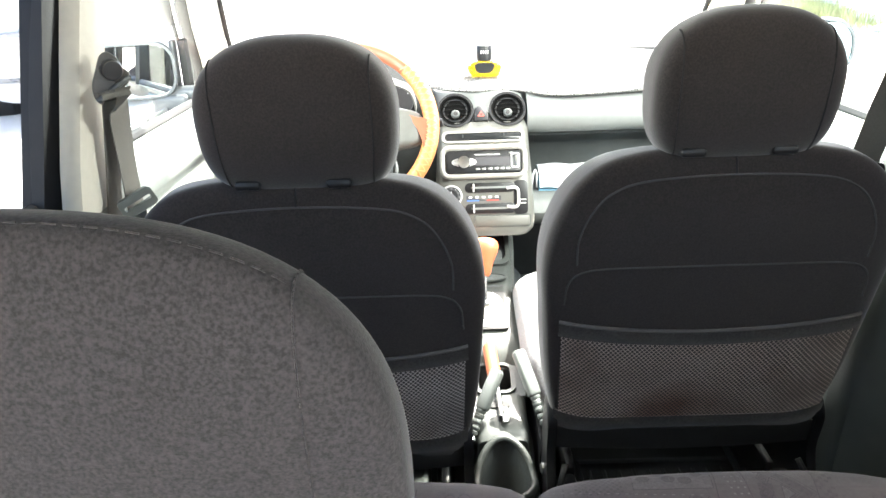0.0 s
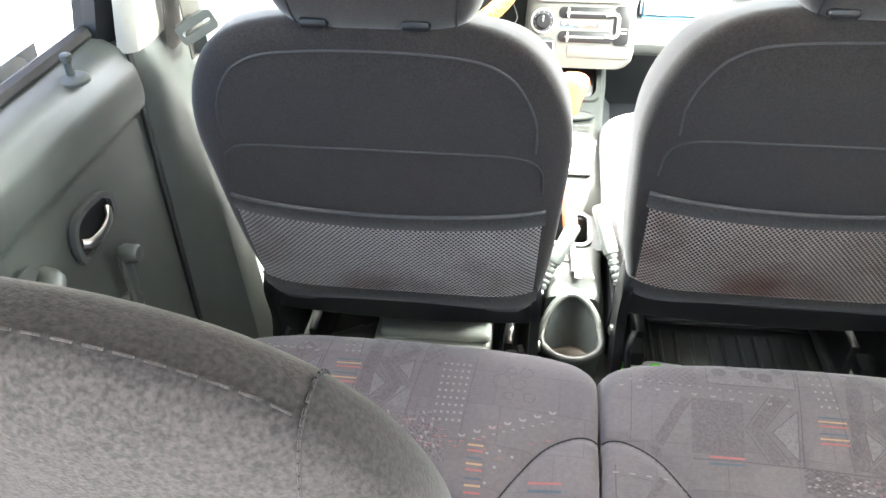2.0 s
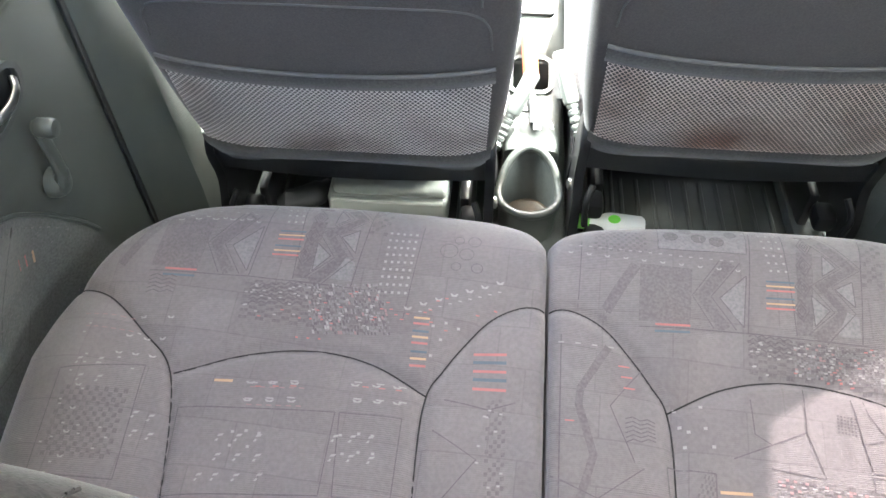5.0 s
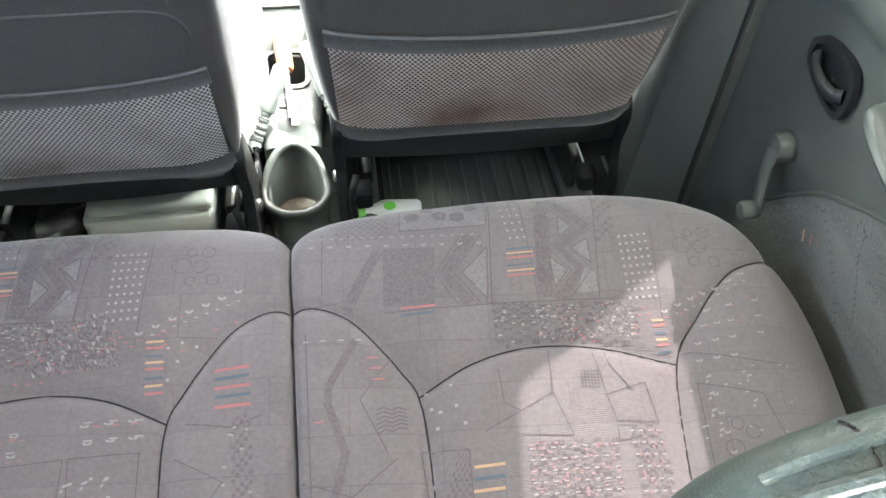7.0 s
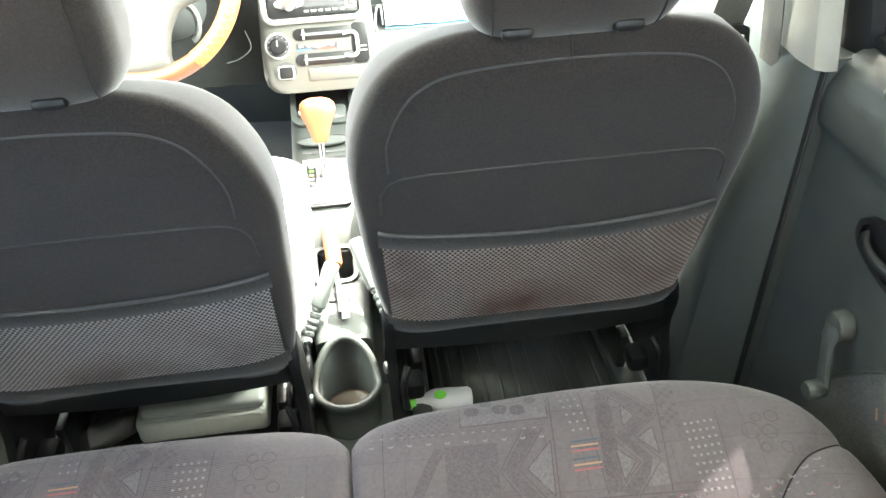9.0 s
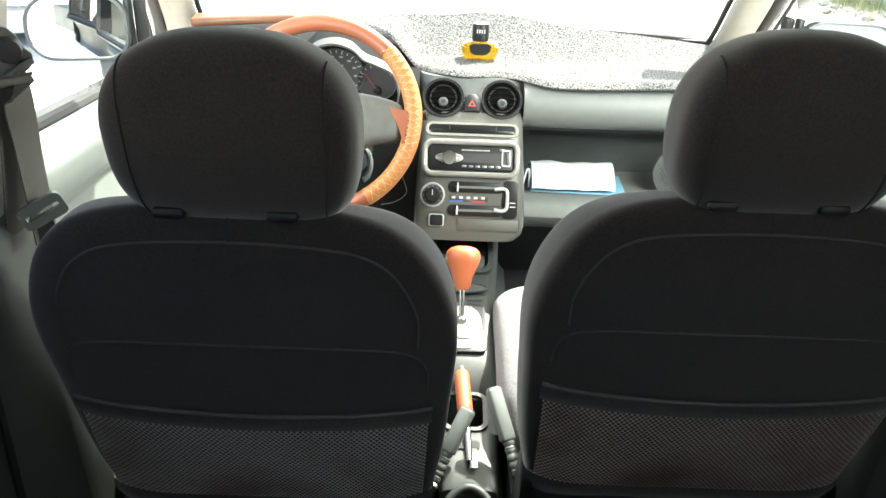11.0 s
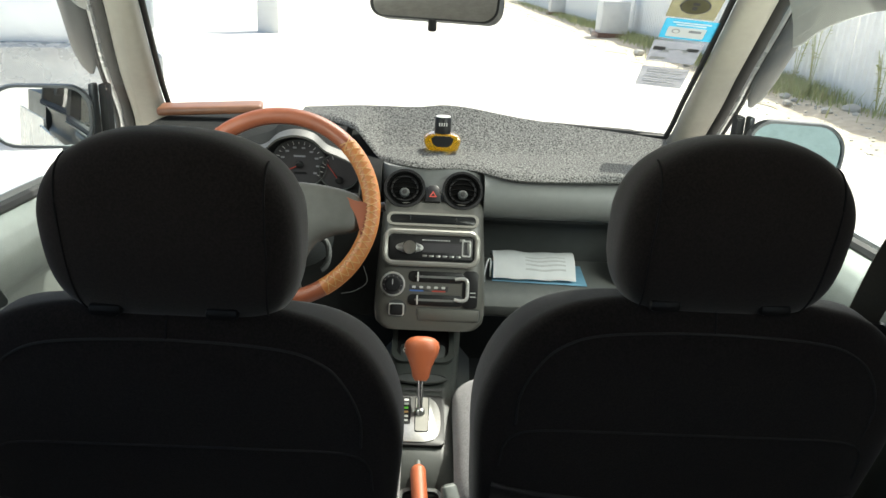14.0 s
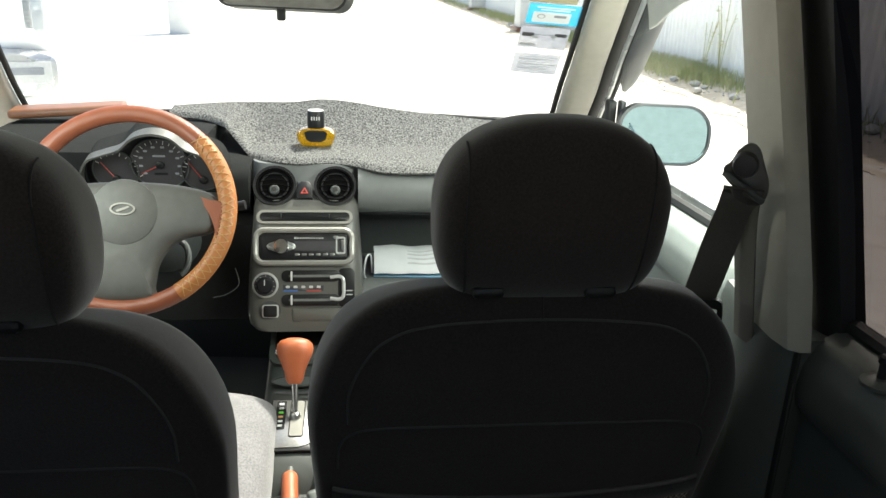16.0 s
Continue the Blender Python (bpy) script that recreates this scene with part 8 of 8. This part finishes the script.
# ---- on the floor ----
def floor_mat(x0, x1, y0, y1, label, ribs):
    f = thing("floor_mat", ((x0 + x1) / 2, (y0 + y1) / 2, 0.302), label, "floor mat", "floor mats")
    part("mat_sheet", box(x1 - x0, y1 - y0, 0.006, ((x0 + x1) / 2, (y0 + y1) / 2, 0.304), 0.003), M_MAT_RUBBER, f)
    n = ribs
    for k in range(n):
        x = x0 + 0.03 + (x1 - x0 - 0.06) * k / (n - 1)
        part("mat_rib", box(0.008, (y1 - y0) * 0.8, 0.006, (x, (y0 + y1) / 2, 0.3085), 0.002, 1), M_MAT_RUBBER, f)
    part("mat_edge", tube([(x0 + 0.012, y0 + 0.012, 0.307), (x1 - 0.012, y0 + 0.012, 0.307), (x1 - 0.012, y1 - 0.012, 0.307), (x0 + 0.012, y1 - 0.012, 0.307)], 0.006, 6, closed=True), M_MAT_RUBBER, f)
    return f


floor_mat(0.165, 0.58, 1.72, 2.20, "black ribbed rubber mat in the passenger footwell", 17)
floor_mat(-0.58, -0.165, 1.72, 2.20, "black ribbed rubber mat in the driver's footwell", 17)
floor_mat(0.15, 0.57, 1.02, 1.42, "dark ribbed rubber mat behind the passenger seat", 13)
case = thing("plastic_case", (-0.245, 1.31, 0.315), "pale grey plastic case pushed under the driver's seat", "case")
part("case_body", box(0.22, 0.16, 0.055, (-0.250, 1.31, 0.345), 0.012, 3), M_CASE, case)
part("case_lid", box(0.205, 0.145, 0.022, (-0.245, 1.308, 0.382), 0.009, 3), M_CASE, case)
part("case_rib", tube([(-0.35, 1.232, 0.366), (-0.15, 1.232, 0.366)], 0.005, 8), M_CASE, case)
alone("dark_tool_roll", tube(curve_pts([(-0.48, 1.26, 0.325), (-0.44, 1.25, 0.33), (-0.40, 1.27, 0.33), (-0.37, 1.30, 0.325)], 5), [0.016] * 5 + [0.024] * 8 + [0.018] * 3, 12), M_VINYL, "black cloth tool roll on the floor", "tool roll")
wb = thing("water_bottle", (0.14, 1.245, 0.326), "plastic bottle with a green cap lying on the floor", "bottle")
part("bottle_cap", lathe([(0.013, 0), (0.0135, 0.003), (0.0135, 0.020), (0.011, 0.022)], n=20, m=Matrix.Translation((0.112, 1.236, 0.337)) @ Matrix.Rotation(radians(-87), 4, "Y")), M_GREEN, wb, "green screw cap")
part("bottle_body", lathe([(0.009, 0), (0.010, 0.012), (0.019, 0.030), (0.021, 0.04), (0.021, 0.095), (0.018, 0.10), (0.004, 0.102)], n=24, m=Matrix.Translation((0.110, 1.237, 0.337)) @ Matrix.Rotation(radians(96), 4, "Y")), M_PAPER, wb, "whitish bottle body")
part("bottle_label", plate(ell(0.022, 0.016, 20), 0.0012, Matrix.Translation((0.155, 1.230, 0.3535)) @ Matrix.Rotation(radians(20), 4, "X")), M_GREEN, wb, "green oval label")

# ---- outside ----
ground = alone("ground", sheet(lambda u, v: ((u - 0.5) * 900, (v - 0.3) * 900, -0.02), 30, 30), M_ROAD, "pale sunlit dirt ground reaching the horizon", "ground", kind="structure")
road = alone("road", wall_sheet(lambda u, v: (-1.9 - 0.065 * (-6 + 86 * v) * 0.5 + 6.3 * u, -6 + 86 * v, 0.0 + 0.02 * math.sin(3 * u) * math.sin(11 * v)), 12, 40, 0.015, (0, 0, -1)), M_ROAD, "bright worn dirt road in full sun", "road", kind="structure")
verge = alone("verge", wall_sheet(lambda u, v: (4.15 + 1.8 * u + (0.25 * math.sin(37 * v) + 0.55 * noise.noise((0.0, v * 70, 3.0)) + 0.25 * noise.noise((2.0, v * 240, 1.0))) * (1 - u), -6 + 80 * v, -0.01 + 0.06 * u + 0.05 * noise.noise((u * 3, v * 60, 1.0)) * math.sin(math.pi * min(1, u + 0.1))), 8, 320, 0.03, (0, 0, -1)), M_DIRT, "dry brown soil verge along the fence", "verge", kind="structure")
pave = alone("pavement", wall_sheet(lambda u, v: (-1.05 - 0.123 * (4 + 40 * v - 2.2) - 3.6 * (1 - u) , 4 + 40 * v, 0.10), 6, 30, 0.12, (0, 0, -1)), M_CONCRETE, "pale concrete pavement with a worn kerb", "pavement", kind="structure")
rng = random.Random(11)
kerb_me = None
for k in range(34):
    y = 4.4 + 0.82 * k
    x = -1.05 - 0.123 * (y - 2.2)
    if kerb_me is None:
        ob = part("kerb_stone", box(0.16, 0.80, 0.16, (0, 0, 0), 0.02, 2), M_CONCRETE, pave)
        kerb_me = ob.data
    else:
        ob = new("kerb_stone", kerb_me)
        ob.parent = pave
    ob.location = (x + 0.08, y, 0.045 + rng.uniform(-0.008, 0.008))
    ob.rotation_euler = (0, 0, 0.122 + rng.uniform(-0.01, 0.01))

fence = thing("fence", (5.72, 20, 0.0), "tall fence of white corrugated metal sheets", "fence", kind="structure")
prof = []
for k in range(49):
    t = k / 48
    prof.append((0.018 * max(-1, min(1, 2.2 * math.sin(2 * math.pi * t * 6))), 1.02 * (t - 0.5)))
pm = None
for k in range(62):
    y = -4.5 + 1.0 * k
    if pm is None:
        ob = part("sheet_panel", wall_sheet(lambda u, v: (prof[round(u * 48)][0], prof[round(u * 48)][1], 2.3 * v), 48, 1, 0.003, (1, 0, 0)), M_FENCE, None, angle=20)
        ob.parent = fence
        pm = ob.data
    else:
        ob = new("sheet_panel", pm)
        ob.parent = fence
    ob.location = Vector((5.68 + rng.uniform(-0.012, 0.012) + (0.008 if k % 2 else 0) + 0.012 * max(0, y - 20), y, rng.uniform(-0.03, 0.02))) - fence.location
    ob.rotation_euler = (0, rng.uniform(-0.01, 0.01), -0.012)
for k in range(20):
    part("fence_post", box(0.07, 0.07, 2.35, (5.80 + 0.012 * max(0, 3 * k - 25), -4 + 3.1 * k, 1.15), 0.006), M_WOOD, fence)

# grass and weeds along the fence
def blades(n, seed, xf, yf, hmin, hmax):
    r = random.Random(seed)
    verts, faces = [], []
    for _ in range(n):
        x, y = xf(r), yf(r)
        h, a, w = r.uniform(hmin, hmax), r.uniform(0, 6.28), r.uniform(0.004, 0.010)
        lx, ly = r.uniform(-0.4, 0.4) * h, r.uniform(-0.4, 0.4) * h
        dx, dy = w * math.cos(a), w * math.sin(a)
        k = len(verts)
        verts += [(x - dx, y - dy, 0.02), (x + dx, y + dy, 0.02), (x + dx * 0.7 + lx * 0.4, y + dy * 0.7 + ly * 0.4, 0.02 + h * 0.6), (x - dx * 0.7 + lx * 0.4, y - dy * 0.7 + ly * 0.4, 0.02 + h * 0.6), (x + lx, y + ly, 0.02 + h)]
        faces += [(k, k + 1, k + 2, k + 3), (k + 3, k + 2, k + 4)]
    return bm_of(verts, faces)


alone("grass", blades(12000, 21, lambda r: 5.65 - abs(r.gauss(0, 0.28)), lambda r: r.choice((r.gauss(13.5, 1.0), r.gauss(12.4, 0.7), r.gauss(19, 2.5), r.gauss(27, 4), r.uniform(6, 50))), 0.05, 0.27), M_GRASS, "dry green and straw grass at the fence foot", "grass", kind="stuff")


def weed(x, y, h, seed):
    r = random.Random(seed)
    w = thing("weed", (x, y, 0.0), "tall leafy weed growing against the fence", "weed", "weeds")
    st, lv = [], ([], [])
    for k in range(5):
        a = r.uniform(0, 6.28)
        pts = [(x, y, 0), (x + 0.05 * math.cos(a), y + 0.07 * math.sin(a), h * 0.5), (x + 0.13 * math.cos(a), y + 0.18 * math.sin(a), h * r.uniform(0.75, 1.0))]
        st.append(tube(curve_pts(pts, 4), 0.005, 5))
        for q in range(20):
            t = r.uniform(0.25, 1.0)
            p = Vector(pts[1]).lerp(Vector(pts[2]), (t - 0.5) * 2) if t > 0.5 else Vector(pts[0]).lerp(Vector(pts[1]), t * 2)
            b, s = r.uniform(0, 6.28), r.uniform(0.03, 0.065)
            d = Vector((math.cos(b), math.sin(b), r.uniform(-0.3, 0.6))) * s
            o = Vector((-d.y, d.x, 0)) * 0.35
            n0 = len(lv[0])
            lv[0].extend([p, p + d * 0.5 + o, p + d, p + d * 0.5 - o])
            lv[1].append((n0, n0 + 1, n0 + 2, n0 + 3))
    part("stems", join(*st), M_GRASS, w)
    part("leaves", bm_of(*lv), M_GRASS, w)


weed(5.55, 11.7, 1.25, 1)
weed(5.52, 12.2, 0.9, 2)
weed(5.56, 9.9, 0.8, 3)

# stones and a rubble heap by the verge
def stone(seed, r0):
    r = random.Random(seed)
    bm = bmesh.new()
    bmesh.ops.create_icosphere(bm, subdivisions=2, radius=r0)
    for v in bm.verts:
        v.co *= 1 + 0.35 * noise.noise(v.co * (2.2 / r0) + Vector((seed, 0, 0)))
        v.co.z *= 0.62
    return bm


st_me = []
for k in range(26):
    x, y, r0 = rng.uniform(4.3, 5.5), rng.choice((rng.uniform(7, 12), rng.uniform(7, 26))), rng.uniform(0.03, 0.12)
    b = stone(k, r0)
    b.transform(Matrix.Translation((x, y, 0.03 + r0 * 0.25)))
    alone("stone", b, M_STONE, "pale rough stone lying on the soil verge", "stone", "verge stones")
crumbs = []
for k in range(170):
    r0 = rng.uniform(0.008, 0.026)
    b = bmesh.new()
    bmesh.ops.create_icosphere(b, subdivisions=1, radius=r0)
    for v in b.verts:
        v.co *= 1 + rng.uniform(-0.25, 0.25)
        v.co.z *= 0.6
    b.transform(Matrix.Translation((rng.uniform(4.0, 5.3), rng.choice((rng.gauss(9.5, 1.8), rng.uniform(6, 24))), 0.03 + r0 * 0.3)))
    crumbs.append(b)
alone("rubble", join(*crumbs), M_STONE, "small pale rubble strewn over the soil verge", "rubble", kind="stuff")
bl = thing("concrete_block", (5.0, 22.5, 0.0), "white-painted concrete block with a red foot beside the fence", "block")
part("block_body", box(0.75, 0.75, 0.85, (5.0, 22.5, 0.55), 0.03), M_CONCRETE, bl)
part("block_foot", box(0.9, 0.9, 0.14, (5.0, 22.5, 0.07), 0.02), M_WOOD, bl)
bl2 = copy_thing(bl, Matrix.Translation((5.6, 36.0, 0.0)))

# gate pillar across the pavement
pil = thing("gate_pillar", (-3.31, 16.9, 0.1), "square grey concrete gate pillar standing on the pavement", "pillar", kind="structure")
part("pillar_shaft", box(0.43, 0.43, 1.7, (-3.31, 16.95, 0.92), 0.02), M_WALL, pil)
part("pillar_cap", box(0.52, 0.52, 0.10, (-3.31, 16.95, 1.82), 0.02), M_CONCRETE, pil)
# parked white car
pc = thing("parked_car", (-3.45, 10.2, 0.0), "white parked car standing on the pale pavement", "car")


def car_ring(y, w, z0, z1, n=5.0):
    return [(-3.45 + w * power(math.cos(a), 2 / n), y, (z0 + z1) / 2 + (z1 - z0) / 2 * power(math.sin(a), 2 / n)) for a in (2 * math.pi * q / 40 for q in range(40))]


part("body", loft([car_ring(8.33, 0.70, 0.80, 1.20), car_ring(8.36, 0.79, 0.76, 1.28), car_ring(8.6, 0.84, 0.50, 1.32), car_ring(8.75, 0.85, 0.20, 1.24), car_ring(9.0, 0.85, 0.17, 1.12), car_ring(11.0, 0.85, 0.17, 1.06), car_ring(12.0, 0.82, 0.24, 0.98), car_ring(12.2, 0.76, 0.4, 0.9)]), M_WHITE_PAINT, pc)
part("cabin", loft([car_ring(8.5, 0.66, 1.20, 1.36), car_ring(8.75, 0.72, 1.10, 1.62), car_ring(9.3, 0.74, 1.05, 1.70), car_ring(10.6, 0.72, 1.02, 1.66), car_ring(11.4, 0.66, 0.98, 1.25), car_ring(11.6, 0.6, 0.95, 1.05)]), M_CAR_GLASS, pc, "grey glazed cabin")
part("roof_panel", loft([car_ring(8.7, 0.62, 1.60, 1.68), car_ring(9.4, 0.68, 1.69, 1.75), car_ring(10.5, 0.64, 1.64, 1.70)]), M_WHITE_PAINT, pc)
part("bumper", loft([car_ring(8.22, 0.74, 0.48, 0.76), car_ring(8.25, 0.82, 0.46, 0.78), car_ring(8.50, 0.85, 0.40, 0.80)]), M_SILVER_PAINT, pc, "grey bumper")
for s in (-1, 1):
    part("lamp", box(0.16, 0.06, 0.26, (-3.45 + s * 0.70, 8.36, 1.02), 0.04, 3), M_LAMP, pc)
plt = part("number_plate", box(0.46, 0.012, 0.15, (-2.90, 8.212, 0.63), 0.004), M_MARK, pc, "white number plate")
part("plate_bar", box(0.22, 0.004, 0.05, (-2.83, 8.204, 0.64), 0.001, 1), M_INK_SOFT, plt)
part("plate_stripe", box(0.15, 0.004, 0.03, (-3.02, 8.204, 0.62), 0.001, 1, Matrix.Rotation(0.5, 4, "Y")), M_WOOD, plt)
for s in (-1, 1):
    for y in (9.15, 11.5):
        mwh = Matrix.Translation((-3.45 + s * 0.70, y, 0.31)) @ Matrix.Rotation(radians(90), 4, "Y")
        wh = part("wheel", lathe([(0.19, -0.09), (0.28, -0.09), (0.305, -0.06), (0.305, 0.06), (0.28, 0.09), (0.19, 0.09)], n=32, m=mwh), M_RUBBER, pc, "black tyre")
        part("hub_cap", lathe([(0.19, -0.085), (0.19, 0.085), (0.16, 0.095), (0.03, 0.098)], n=28, m=mwh), M_STEEL, wh)
pc.location = (-3.45, 7.75, 0.0)
pc.rotation_euler = (0, 0, radians(21))
